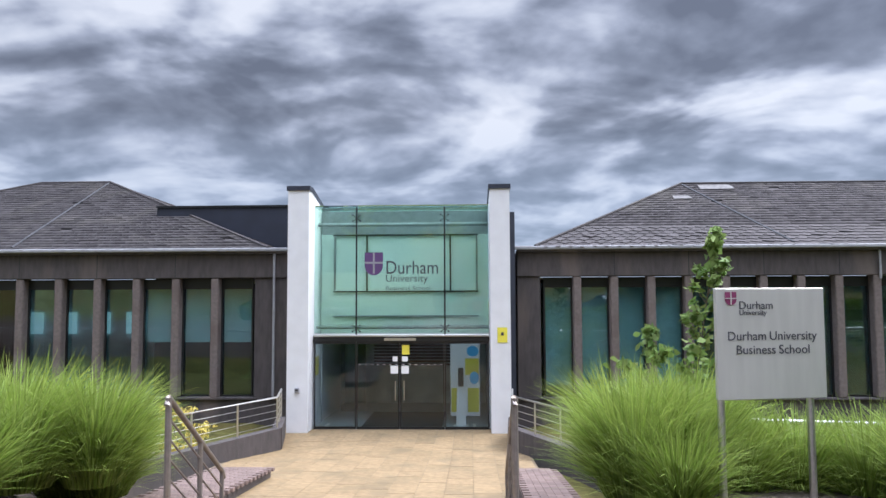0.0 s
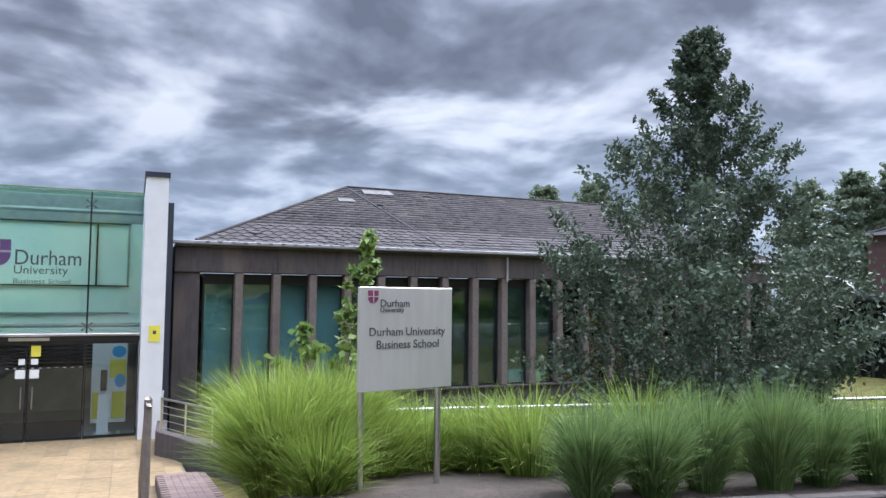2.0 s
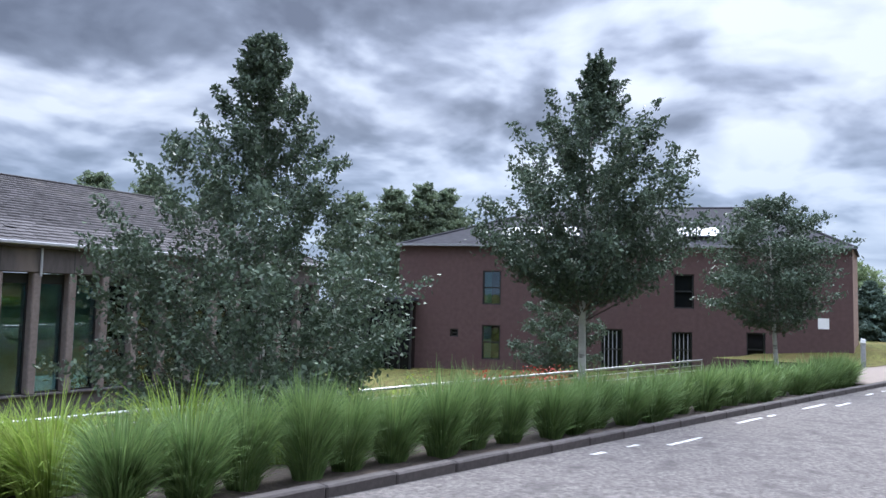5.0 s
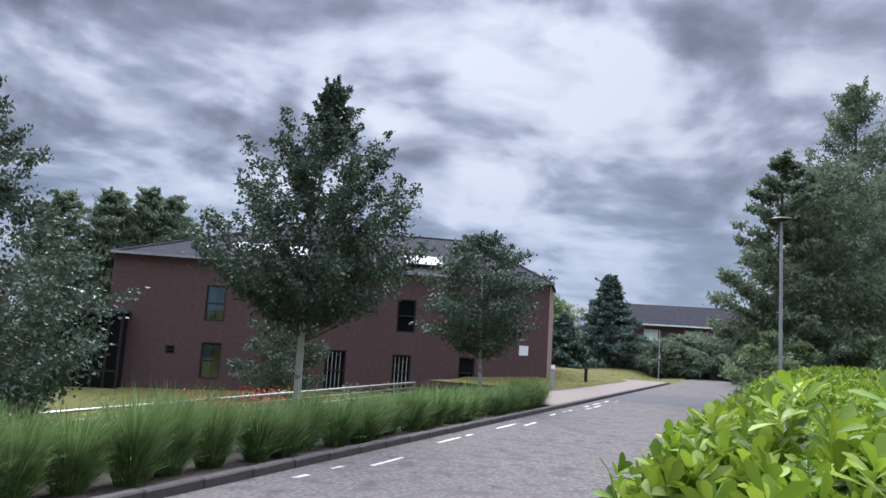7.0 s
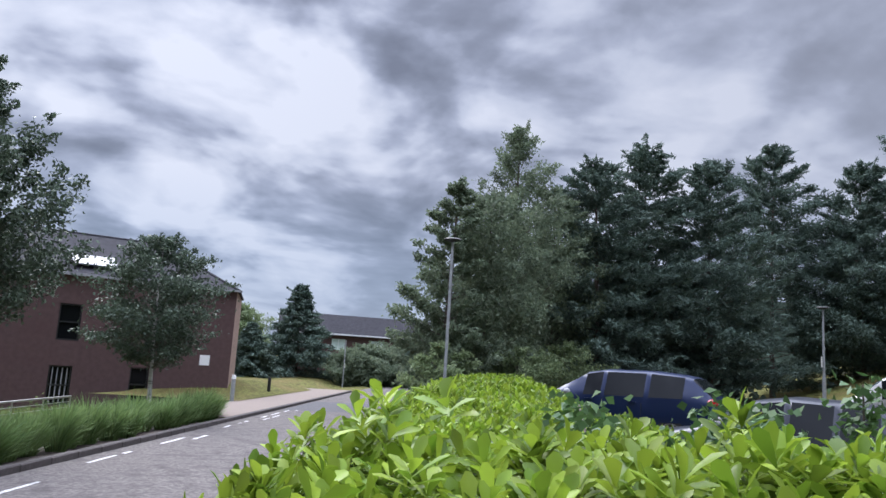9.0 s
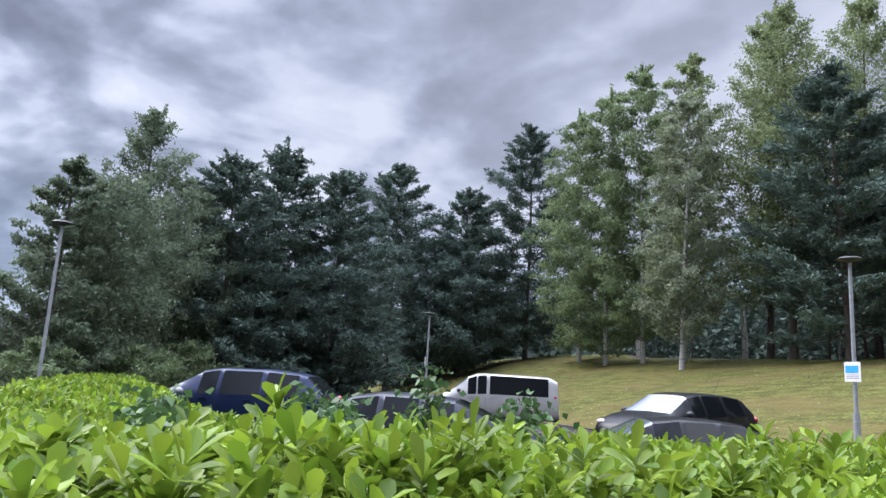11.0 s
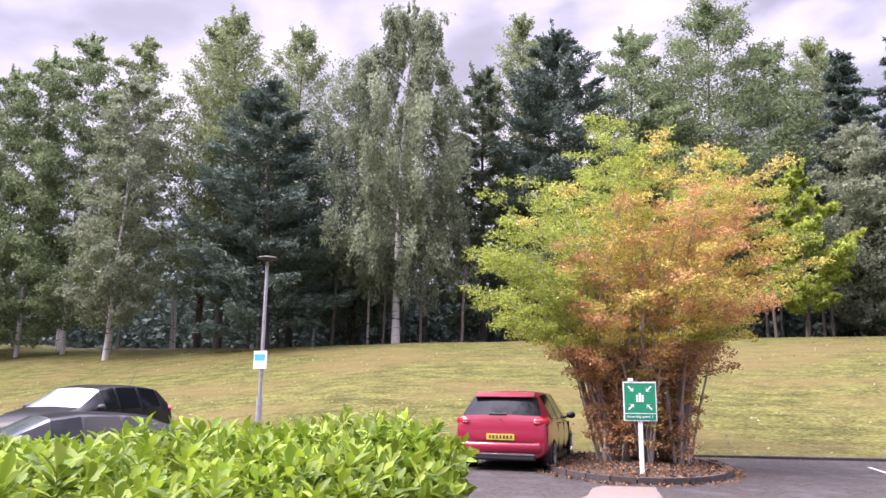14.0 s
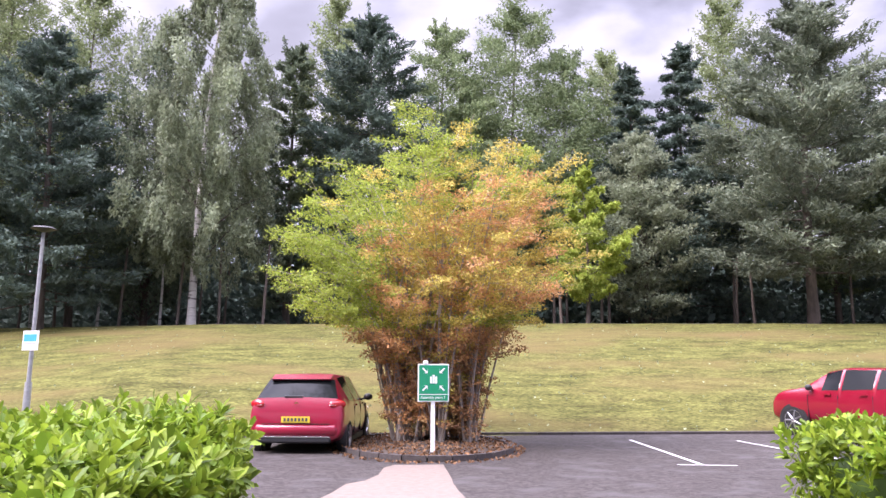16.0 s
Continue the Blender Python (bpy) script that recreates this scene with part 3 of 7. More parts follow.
# footway beyond the planted bed
strip("pavement", "pavement", [[(x, kerb_y(x) + 0.16 + w * k, road_z(x) + 0.11) for k in (0, 0.5, 1)] for x, w in [(24.3, 1.6), (28, 2.0), (33, 2.3), (40, 2.6), (48, 4.2), (56, 6.5)]], "pale paved footway beside the road", "pavement")
strip("lawn", "lawn", [[(x, kerb_y(x) + 2.3 + 6 * k, road_z(x) + 0.13 + 0.55 * math.sin(k * 2.4) * smooth((x - 37) / 5)) for k in np.linspace(0, 1, 7)] for x in np.linspace(33.6, 52, 12)], "short mown grass mound beside the footway", "lawn")


def kerbs():
    """Kerb stones along the bed and the footway."""
    root = thing("kerb", pose(0, 0, 0), "weathered concrete kerb stones along the road", "kerb", kind="structure")
    me = mesh_of("kerb_stone", box_bm(-0.45, 0, -0.25, 0.45, 0.16, 0.11, bevel=0.02))
    me.materials.append(MAT["kerb"])
    x = -12.0
    while x < 56:
        ob = new("kerb_stone", me)
        ob.parent = root
        ang = math.atan(kerb_y(x + 0.5) - kerb_y(x - 0.5))
        ob.matrix_world = Matrix.Translation((x, kerb_y(x), road_z(x))) @ Matrix.Rotation(ang, 4, "Z")
        x += 0.912 * math.cos(ang)
    # low edging at the foot of the bank
    me2 = mesh_of("edging_stone", box_bm(-0.45, -0.06, -0.2, 0.45, 0.06, 0.07, bevel=0.015))
    me2.materials.append(MAT["kerb"])
    x = -24.0
    while x < 22:
        ob = new("edging_stone", me2)
        ob.parent = root
        y = bank_edge(x)
        ob.matrix_world = Matrix.Translation((x, y, 2.1)) @ Matrix.Rotation(math.atan(bank_edge(x + 0.5) - bank_edge(x - 0.5)), 4, "Z")
        x += 0.91


def lines():
    """Worn white lines, pieces of paint 4 mm proud."""
    rnd = random.Random(5)
    for off, x0, x1 in ((0.42, 5.5, 31), (0.72, 11.0, 31)):
        root = thing("road_marking", pose(0, 0, 0), "worn broken white lines along the kerb", "road marking", kind="structure")
        x = x0
        while x < x1:
            ln = rnd.uniform(0.25, 1.5)
            if rnd.random() < 0.62:
                bm = bmesh.new()
                w = rnd.uniform(0.05, 0.09)
                vs = [bm.verts.new((px, kerb_y(px) - off + s * w / 2 + rnd.uniform(-0.015, 0.015), road_z(px) + 0.004 + 0.012 - 0.02 * (2.6 - off) / 2.6)) for px, s in ((x, -1), (x + ln * 0.5, -1), (x + ln, -1), (x + ln, 1), (x + ln * 0.5, 1), (x, 1))]
                bm.faces.new(vs)
                part("paint", bm, "white_line", root)
            x += ln + rnd.uniform(0.2, 0.9)
    for pts in (((-6.13, -17.3), (-5.55, -12.6)), ((-6.06, -12.42), (-5.15, -12.62)), ((-8.45, -16.9), (-8.3, -12.2)), ((4.0, -17.5), (4.3, -13.5)), ((-10.9, -16.9), (-10.75, -12.2))):
        (ax, ay), (bx, by) = pts
        d = Vector((bx - ax, by - ay, 0)).normalized() * 0.038
        bm = bmesh.new()
        bm.faces.new([bm.verts.new(p) for p in ((ax + d.y, ay - d.x, 2.112), (bx + d.y, by - d.x, 2.112), (bx - d.y, by + d.x, 2.112), (ax - d.y, ay + d.x, 2.112))])
        bmesh.ops.recalc_face_normals(bm, faces=bm.faces)
        tagged(part("bay_line", bm, "white_line"), "white painted parking bay line on the tarmac", "road marking", "parking bay lines")


lines()


# ---- the building with the glazed entrance ----
def entrance():
    root = thing("entrance_porch", pose(0, 0, 0), "white rendered entrance porch with green glass canopy front", "porch")
    for x0, x1, nm in ((-4.70, -4.15, "fin"), (0.53, 1.04, "fin")):
        bm = bmesh.new()
        a = [(18.6, -0.2), (18.6, 6.22), (18.95, 6.22), (20.3, 5.95), (20.3, -0.2)]
        lo = [bm.verts.new((x0, y, z)) for y, z in a]
        hi = [bm.verts.new((x1, y, z)) for y, z in a]
        bm.faces.new(lo[::-1])
        bm.faces.new(hi)
        for i in range(5):
            bm.faces.new((lo[i], lo[(i + 1) % 5], hi[(i + 1) % 5], hi[i]))
        bmesh.ops.recalc_face_normals(bm, faces=bm.faces)
        fin = part(nm, bm, "white", root, "smooth white rendered wall fin")
        bm = bmesh.new()
        c = [(18.57, 6.22), (18.57, 6.34), (18.97, 6.34), (20.33, 6.06), (20.33, 5.95), (18.95, 6.22)]
        lo = [bm.verts.new((x0 - 0.03, y, z)) for y, z in c]
        hi = [bm.verts.new((x1 + 0.03, y, z)) for y, z in c]
        bm.faces.new(lo[::-1])
        bm.faces.new(hi)
        for i in range(6):
            bm.faces.new((lo[i], lo[(i + 1) % 6], hi[(i + 1) % 6], hi[i]))
        bmesh.ops.recalc_face_normals(bm, faces=bm.faces)
        part("coping", bm, "navy", fin, "dark metal coping")
    XL, XR, Y = -4.13, 0.51, 19.2
    # hung glass, three panes
    for a, b in ((XL, -3.0), (-2.99, -0.66), (-0.65, XR)):
        p = part("glass_pane", box_bm(a + 0.01, Y - 0.01, 2.5, b - 0.01, Y + 0.005, 5.84), "green_glass", root, "pale green toughened glass")
        p.visible_shadow = False
    for x in (-3.0, -0.655):
        part("glazing_joint", box_bm(x - 0.02, Y - 0.025, 2.45, x + 0.02, Y + 0.02, 5.84), "black", root)
    for x in (-3.0, -0.655):
        for z in (5.55, 2.62):
            bm = bmesh.new()
            for sx in (-1, 1):
                bar(bm, (x, Y + 0.05, z), (x + sx * 0.1, Y + 0.01, z + 0.08), 0.010)
                bar(bm, (x, Y + 0.05, z), (x + sx * 0.1, Y + 0.01, z - 0.08), 0.010)
                bar(bm, (x + sx * 0.1, Y - 0.03, z + 0.08), (x + sx * 0.1, Y + 0.02, z + 0.08), 0.022)
                bar(bm, (x + sx * 0.1, Y - 0.03, z - 0.08), (x + sx * 0.1, Y + 0.02, z - 0.08), 0.022)
            bar(bm, (x, Y + 0.05, z), (x, Y + 0.5, z), 0.02)
            part("spider_fitting", bm, "black", root, "dark spider fitting")
    part("top_rail", bar(bmesh.new(), (XL, Y + 0.5, 5.42), (XR, Y + 0.5, 5.42), 0.05), "lead", root)
    part("bottom_rail", bar(bmesh.new(), (XL, Y + 0.35, 2.64), (XR, Y + 0.35, 2.64), 0.05), "lead", root)
    # wall behind the glass, with its own frame lines
    part("back_wall", box_bm(XL, 20.15, 2.3, XR, 20.3, 5.19), "mint", root, "pale wall behind the green glass")
    bm = bmesh.new()
    for x in (-2.85, -0.53):
        box(bm, x - 0.02, 20.1, 3.62, x + 0.02, 20.148, 5.15)
    for z in (5.17, 3.6):
        box(bm, -3.8, 20.1, z - 0.018, 0.24, 20.148, z + 0.018)
    part("frame_lines", bm, "black", root)
    bm = bmesh.new()
    for x in (-3.75, 0.2):
        box(bm, x - 0.025, 20.1, 3.64, x + 0.025, 20.148, 5.15)
    box(bm, -3.8, 20.1, 2.90, 0.24, 20.148, 2.94)
    part("frame_lines", bm, "lead", root, "grey frame lines on the wall")
    part("roof", box_bm(XL, 19.25, 5.85, XR, 20.3, 5.9), "green_glass", root, "glass porch roof").visible_shadow = False
    part("upper_wall", box_bm(XL, 20.17, 5.192, XR, 20.3, 5.84), "lead", root, "grey wall above the pale one")
    # beam and doors
    part("beam", box_bm(XL, Y - 0.05, 2.27, XR, Y + 0.25, 2.4, bevel=0.01), "black", root)
    part("beam_trim", box_bm(XL, Y - 0.08, 2.402, XR, Y + 0.1, 2.46, bevel=0.01), "steel", root, "bright metal trim")
    part("door_operator", box_bm(-2.25, Y - 0.09, 2.30, -1.42, Y - 0.052, 2.37), "steel", root)
    for a, b, nm in ((XL + 0.02, -3.0, "side_light"), (-2.985, -1.86, "door_leaf"), (-1.83, -0.675, "door_leaf"), (-0.66, XR - 0.02, "side_light")):
        p = part(nm, box_bm(a, Y - 0.01, 0.05, b, Y + 0.008, 2.26), "door_glass", root, "clear glass")
        p.visible_shadow = False
        bm = bmesh.new()
        w = 0.025
        for q in ((a, 0.0, b, 0.06), (a, 2.22, b, 2.27), (a, 0.06, a + w, 2.22), (b - w, 0.06, b, 2.22)):
            box(bm, q[0], Y - 0.03, q[1], q[2], Y + 0.03, q[3])
        part("frame", bm, "black", p)
        if nm == "door_leaf":
            part("pull_handle", bar(bmesh.new(), (b - 0.1 if a < -2.5 else a + 0.1, Y - 0.05, 0.75), (b - 0.1 if a < -2.5 else a + 0.1, Y - 0.05, 1.25), 0.015), "steel", p)
            bm = bmesh.new()
            n = 7
            for i in range(n):
                x = a + (b - a) * (i + 0.5) / n
                box(bm, x - 0.03, Y - 0.014, 1.66, x + 0.03, Y - 0.011, 1.69)
            tagged(part("manifestation_dots", bm, "lead", p), kind="stuff")
    for x, z, w, h, m in ((-1.97, 1.82, 0.13, 0.13, "white_plastic"), (-1.71, 1.82, 0.15, 0.13, "white_plastic"), (-1.99, 1.54, 0.2, 0.2, "white_plastic"), (-1.71, 1.54, 0.2, 0.2, "white_plastic"), (-1.69, 2.06, 0.2, 0.25, "yellow")):
        tagged(part("notice", box_bm(x - w / 2, Y - 0.018, z - h / 2, x + w / 2, Y - 0.0145, z + h / 2), m), "small paper notice stuck on the glass door", "notice", "door notices")
    # the lobby
    part("lobby_floor", box_bm(XL, Y + 0.03, -0.1, XR, 24.0, 0.0), "floor_grey", root)
    part("entrance_mat", box_bm(-2.9, Y + 0.05, 0.002, -0.75, 22.0, 0.014), "mat_floor", root, "dark ribbed entrance mat")
    bm = bmesh.new()
    box(bm, XL - 0.1, 24.0, 0, XR + 0.1, 24.1, 3)
    part("lobby_back_wall", bm, "interior", root)
    for x in (XL - 0.05, XR + 0.002):
        part("lobby_side_wall", box_bm(x, 20.32, 0, x + 0.05, 24.0, 2.3), "white", root)
    part("lobby_ceiling", box_bm(XL, 20.31, 2.28, XR, 24.0, 2.34), "white", root)
    bm = bmesh.new()
    for i in range(9):
        box(bm, -3.1, 23.6, 1.25 + i * 0.1, -0.6, 23.68, 1.30 + i * 0.1)
    part("inner_slats", bm, "black", root)
    part("inner_screen", box_bm(-3.9, 22.0, 0.02, -3.15, 22.03, 2.2), "door_glass", root)
    b = thing("poster_board", pose(-0.12, 20.05, 0.01), "tall banner with yellow and blue shapes in the lobby", "banner")
    part("board", box_bm(-0.42, 0, 0.2, 0.38, 0.03, 2.15), "white_plastic", b)
    for q, m in (((-0.40, 0.3, -0.05, 0.95), "yellow"), ((0.05, 0.3, 0.36, 0.95), "yellow"), ((-0.02, 1.3, 0.36, 1.75), "yellow"), ((0.1, 1.05, 0.36, 1.4), "sign_blue"), ((0.02, 1.8, 0.36, 2.1), "sign_blue")):
        part("colour_patch", prism(bmesh.new(), [(q[0] + (q[2] - q[0]) * (0.5 + 0.5 * math.cos(k * math.tau / 10)), q[1] + (q[3] - q[1]) * (0.5 + 0.5 * math.sin(k * math.tau / 10))) for k in range(10)] if m == "sign_blue" else [(q[0], q[1]), (q[2], q[1]), (q[2], q[3]), (q[0], q[3])], -0.006 if m == "sign_blue" else -0.003, -0.001), m, b)
    k = thing("sanitiser_stand", pose(-0.25, 19.62, 0.005), "white hand sanitiser stand with dark dispenser", "stand")
    part("post", prism(bmesh.new(), [(-0.13, 0.03), (0.13, 0.03), (0.09, 1.5), (-0.09, 1.5)], -0.02, 0.02), "white_plastic", k)
    part("dispenser", box_bm(-0.07, -0.1, 1.05, 0.07, -0.02, 1.55, bevel=0.02), "black", k)
    part("base", box_bm(-0.2, -0.18, 0, 0.2, 0.18, 0.03, bevel=0.01), "white_plastic", k)
    # things on the fins
    tagged(part("warning_notice", box_bm(0.70, 18.585, 2.28, 0.95, 18.597, 2.66), "yellow"), "yellow warning notice on the white wall", "notice")
    tagged(part("notice_bars", box_bm(0.79, 18.578, 2.46, 0.86, 18.584, 2.54), "ink"), "dark mark printed on the yellow notice", "notice")
    s = thing("key_switch", pose(-4.42, 18.6, 1.08), "small grey switch box on the white wall", "switch")
    part("box", box_bm(-0.06, -0.07, -0.06, 0.06, -0.002, 0.06, bevel=0.015), "lead", s)
    part("lens", box_bm(-0.035, -0.08, -0.01, 0.035, -0.071, 0.035), "black", s)
    tagged(part("wall_poster", box_bm(-4.146, 19.5, 1.35, -4.13, 19.85, 1.85), "yellow"), "yellow poster inside the glazed entrance", "poster")
    for x, sx in ((-3.85, 0.05), (0.12, -0.05)):
        tagged(part("floor_light_strip", box_bm(x - 0.05, 19.4, 0.004, x + 0.03, 20.0, 0.012), "white_plastic"), "white strip on the lobby floor", "strip", "floor strips")
    # the crest and the words on the glass
    w = thing("glass_lettering", pose(-2.78, Y - 0.02, 4.02), "dark lettering and purple shield on the glass", "lettering")
    part("shield", shield(0.49, 0.61), "purple", w, "purple shield with a pale cross", )
    bm = box_bm(0.22, -0.008, 0.05, 0.27, -0.004, 0.61)
    box(bm, 0.0, -0.008, 0.31, 0.49, -0.004, 0.36)
    part("cross", bm, "lead", w)
    for t, size, x, z, wide in (("Durham", 0.50, 0.55, 0.04, 1.40), ("University", 0.27, 0.55, -0.17, 1.13), ("Business", 0.17, 0.55, -0.40, 0.66), ("School", 0.17, 1.27, -0.40, 0.47)):
        me = lettering(t, size)
        me.transform(Matrix.Translation((x, -0.004, z)) @ Matrix.Diagonal((wide / max(v.co.x for v in me.vertices), 1, 1, 1)))
        part("word", me, "ink", w)
    # dark block behind
    d = thing("rear_block", pose(0, 0, 0), "plain dark navy clad block behind the porch", "building")
    bm = box_bm(-9.9, 22.6, 0, -4.72, 27.0, 6.3)
    part("wall", bm, "navy", d)
    part("parapet", box_bm(-9.92, 22.55, 6.3, -4.7, 27.02, 6.36), "black", d)
    part("return_wall", box_bm(1.045, 19.5, 0, 1.22, 22, 5.72), "navy", d)
    part("return_wall", box_bm(-5.2, 20.32, 0, -4.71, 22.58, 5.7), "navy", d)


def shield(w, h):
    pts = [(0, h), (w, h), (w, h * 0.45)] + [(w * (0.5 + 0.5 * math.cos(a)), h * (0.45 - 0.45 * math.sin(a))) for a in np.linspace(0.2, math.pi - 0.2, 9)] + [(0, h * 0.45)]
    return prism(bmesh.new(), [(float(x), float(z)) for x, z in pts][::-1], -0.003, 0.0)


entrance()


def slates(root, planes, seed, singles=0):
    """Courses of slates on roof planes: (eave a, eave b, ridge b, ridge a)."""
    rnd = random.Random(seed)
    verts, faces = [], []
    one = mesh_of("slate", box_bm(-0.5, -0.5, -0.5, 0.5, 0.5, 0.5))
    one.materials.append(MAT["slate"])
    for a, b, c, d in planes:
        a, b, c, d = map(Vector, (a, b, c, d))
        n = (b - a).cross(d - a).normalized()
        if n.z < 0:
            n = -n
        rows = max(4, int(((d + c) / 2 - (a + b) / 2).length / 0.235))
        for j in range(rows):
            t0, t1 = j / rows, (j + 1.12) / rows
            l0, r0, l1, r1 = a.lerp(d, t0), b.lerp(c, t0), a.lerp(d, min(1, t1)), b.lerp(c, min(1, t1))
            wid = max((r0 - l0).length, 0.3)
            cnt = max(1, int(wid / 0.33))
            off = rnd.random()
            for i in range(cnt):
                u0, u1 = (i + 0.02) / cnt, (i + 0.98) / cnt
                if rnd.random() < 0.004:
                    continue
                lift = rnd.uniform(0.0, 0.010) + (0.016 if rnd.random() < 0.05 else 0)
                drop = rnd.uniform(-0.012, 0.012)
                p = [l0.lerp(r0, u0) + n * (0.03 + lift), l0.lerp(r0, u1) + n * (0.03 + lift), l1.lerp(r1, u1) + n * 0.012, l1.lerp(r1, u0) + n * 0.012]
                e = (l0 - l1).normalized() * drop
                p[0], p[1] = p[0] + e, p[1] + e
                if singles > 0 and p[0].x < 17:
                    singles -= 1
                    across, down = p[1] - p[0], p[0] - p[3]
                    nn = across.cross(down).normalized()
                    nn = nn if nn.z > 0 else -nn
                    mid = (p[0] + p[1] + p[2] + p[3]) / 4 - nn * 0.008
                    ob = new("slate", one)
                    ob.parent = root
                    A, D = across.normalized(), down.normalized()
                    A = (A - D * A.dot(D)).normalized()
                    ob.matrix_world = Matrix(((A.x * across.length, D.x * down.length, nn.x * 0.016, mid.x), (A.y * across.length, D.y * down.length, nn.y * 0.016, mid.y), (A.z * across.length, D.z * down.length, nn.z * 0.016, mid.z), (0, 0, 0, 1)))
                    continue
                q = [p[0] - n * 0.025, p[1] - n * 0.025]
                k = len(verts)
                verts += p + q
                faces += [(k, k + 1, k + 2, k + 3), (k + 4, k + 5, k + 1, k)]
    me = quad_mesh("slates", [tuple(v) for v in verts], faces)
    ob = part("slate_coursing", me, "slate", root, "rough grey slates in courses, some lifted")
    return tagged(ob, kind="stuff")


def wing(side, x0, x1, first, step, count, ridge_a, ridge_b, ridge_y, ridge_z, eave_end):
    """One wing: windows between concrete mullions under a deep fascia and a hipped slate roof. x0 is the corner at the porch, x1 the far end."""
    s = 1 if x1 > x0 else -1
    root = thing("office_wing", pose(0, 0, 0), "single storey wing with dark concrete mullions and a slate hipped roof", "building", "wings of the building")
    Y, Z0, Z1, Z2 = 20.2, 0.7, 3.99, 4.66
    part("fascia", box_bm(min(x0, x1), Y - 0.22, Z1, max(x0, x1), Y + 0.3, Z2, bevel=0.02), "concrete", root, "deep stained concrete fascia")
    for i in range(1, count):
        if i % 2 == 0:
            x = first + s * step * i
            part("fascia_joint", box_bm(x - 0.012, Y - 0.224, Z1 + 0.02, x + 0.012, Y - 0.215, Z2 - 0.02), "black", root)
    part("plinth", box_bm(min(x0, x1), Y - 0.12, -0.6, max(x0, x1), Y + 0.25, Z0 - 0.06), "concrete", root, "dark concrete plinth")
    part("sill", box_bm(min(x0, x1), Y - 0.2, Z0 - 0.06, max(x0, x1), Y + 0.25, Z0, bevel=0.01), "concrete", root)
    part("gutter", box_bm(min(x0, x1) - 0.1, Y - 0.42, Z2 + 0.06, max(x0, x1) + 0.1, Y - 0.28, Z2 + 0.16, bevel=0.02), "lead", root, "pale metal gutter")
    part("soffit", box_bm(min(x0, x1), Y - 0.34, Z2, max(x0, x1), Y + 0.3, Z2 + 0.06), "concrete", root)
    part("corner_pier", box_bm(min(x0, first), Y - 0.16, Z0, max(x0, first), Y + 0.3, Z1, bevel=0.02), "concrete", root, "wide concrete corner pier")
    for i in range(count):
        a, b = first + s * step * i, first + s * step * (i + 1)
        lo, hi = min(a, b), max(a, b)
        far = b
        bm = box_bm(far - 0.11, Y - 0.2, Z0, far + 0.11, Y + 0.22, Z1, bevel=0.025)
        part("mullion", bm, "mullion", root)
        blind = (side == "L" and i < 3) or (side == "R" and i < 4)
        w = part("window", box_bm(lo + 0.1, Y + 0.10, Z0 + 0.02, hi - 0.1, Y + 0.115, Z1 - 0.28), "win_glass", root)
        w.visible_shadow = False
        bm = bmesh.new()
        fw = 0.045
        for q in ((lo + 0.1, Z0, hi - 0.1, Z0 + fw), (lo + 0.1, Z1 - 0.3, hi - 0.1, Z1 - 0.02), (lo + 0.1, Z0 + fw, lo + 0.1 + fw, Z1 - 0.3), (hi - 0.1 - fw, Z0 + fw, hi - 0.1, Z1 - 0.3)):
            box(bm, q[0], Y + 0.07, q[1], q[2], Y + 0.14, q[3])
        part("frame", bm, "black", w)
        if blind:
            bottom = 2.2 if side == "L" else 1.0 + 0.15 * (i % 2)
            part("blind", box_bm(lo + 0.15, Y + 0.2, bottom, hi - 0.15, Y + 0.215, Z1 - 0.25), "curtain", w, "drawn pale green blind")
        elif side == "R" and i >= 9:
            part("panel", box_bm(lo + 0.14, Y + 0.16, Z0 + 0.05, hi - 0.14, Y + 0.18, Z0 + 0.45), "curtain", w, "pale low panel")
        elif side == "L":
            # added glowing panel before the closed back wall, in place of a window
            part("far_window", box_bm(lo + 0.40, Y + 3.1, 2.3, hi - 0.12, Y + 3.12, 3.0), "daylight", w, "glowing panel standing in for sky in a far window")
    part("room_back", box_bm(min(x0, x1), Y + 3.2, 0, max(x0, x1), Y + 3.3, Z1), "interior", root)
    part("room_floor", box_bm(min(x0, x1), Y + 0.2, 0.3, max(x0, x1), Y + 3.2, 0.4), "interior", root)
    part("room_ceiling", box_bm(min(x0, x1), Y + 0.25, Z1 - 0.1, max(x0, x1), Y + 3.2, Z1 - 0.02), "white", root)
    part("end_wall", box_bm(x1 - 0.15, Y, -0.5, x1 + 0.15, 32, Z2), "concrete", root)
    part("inner_wall", box_bm(x0 - 0.02, Y + 0.3, -0.5, x0 + 0.13, 32, Z2), "concrete", root)
    # roof
    e0, e1, ez, ey = x0 - s * 0.05 + s * 0.55, x1 + s * 0.3, Z2 + 0.13, Y - 0.36
    front = [(e0, ey, ez), (e1, ey, ez), (ridge_b, ridge_y, ridge_z), (ridge_a, ridge_y, ridge_z)]
    back_y = 2 * ridge_y - ey
    hip = [(e0, back_y, ez), (e0, ey, ez), (ridge_a, ridge_y, ridge_z), (ridge_a, ridge_y, ridge_z)]
    hip2 = [(e1, ey, ez), (e1, back_y, ez), (ridge_b, ridge_y, ridge_z), (ridge_b, ridge_y, ridge_z)]
    back = [(e1, back_y, ez), (e0, back_y, ez), (ridge_a, ridge_y, ridge_z), (ridge_b, ridge_y, ridge_z)]
    bm = bmesh.new()
    for pl in (front, hip, hip2, back):
        pts = [Vector(p) - Vector((0, 0, 0.02)) for p in pl]
        if (pts[2] - pts[3]).length < 1e-4:
            pts = pts[:3]
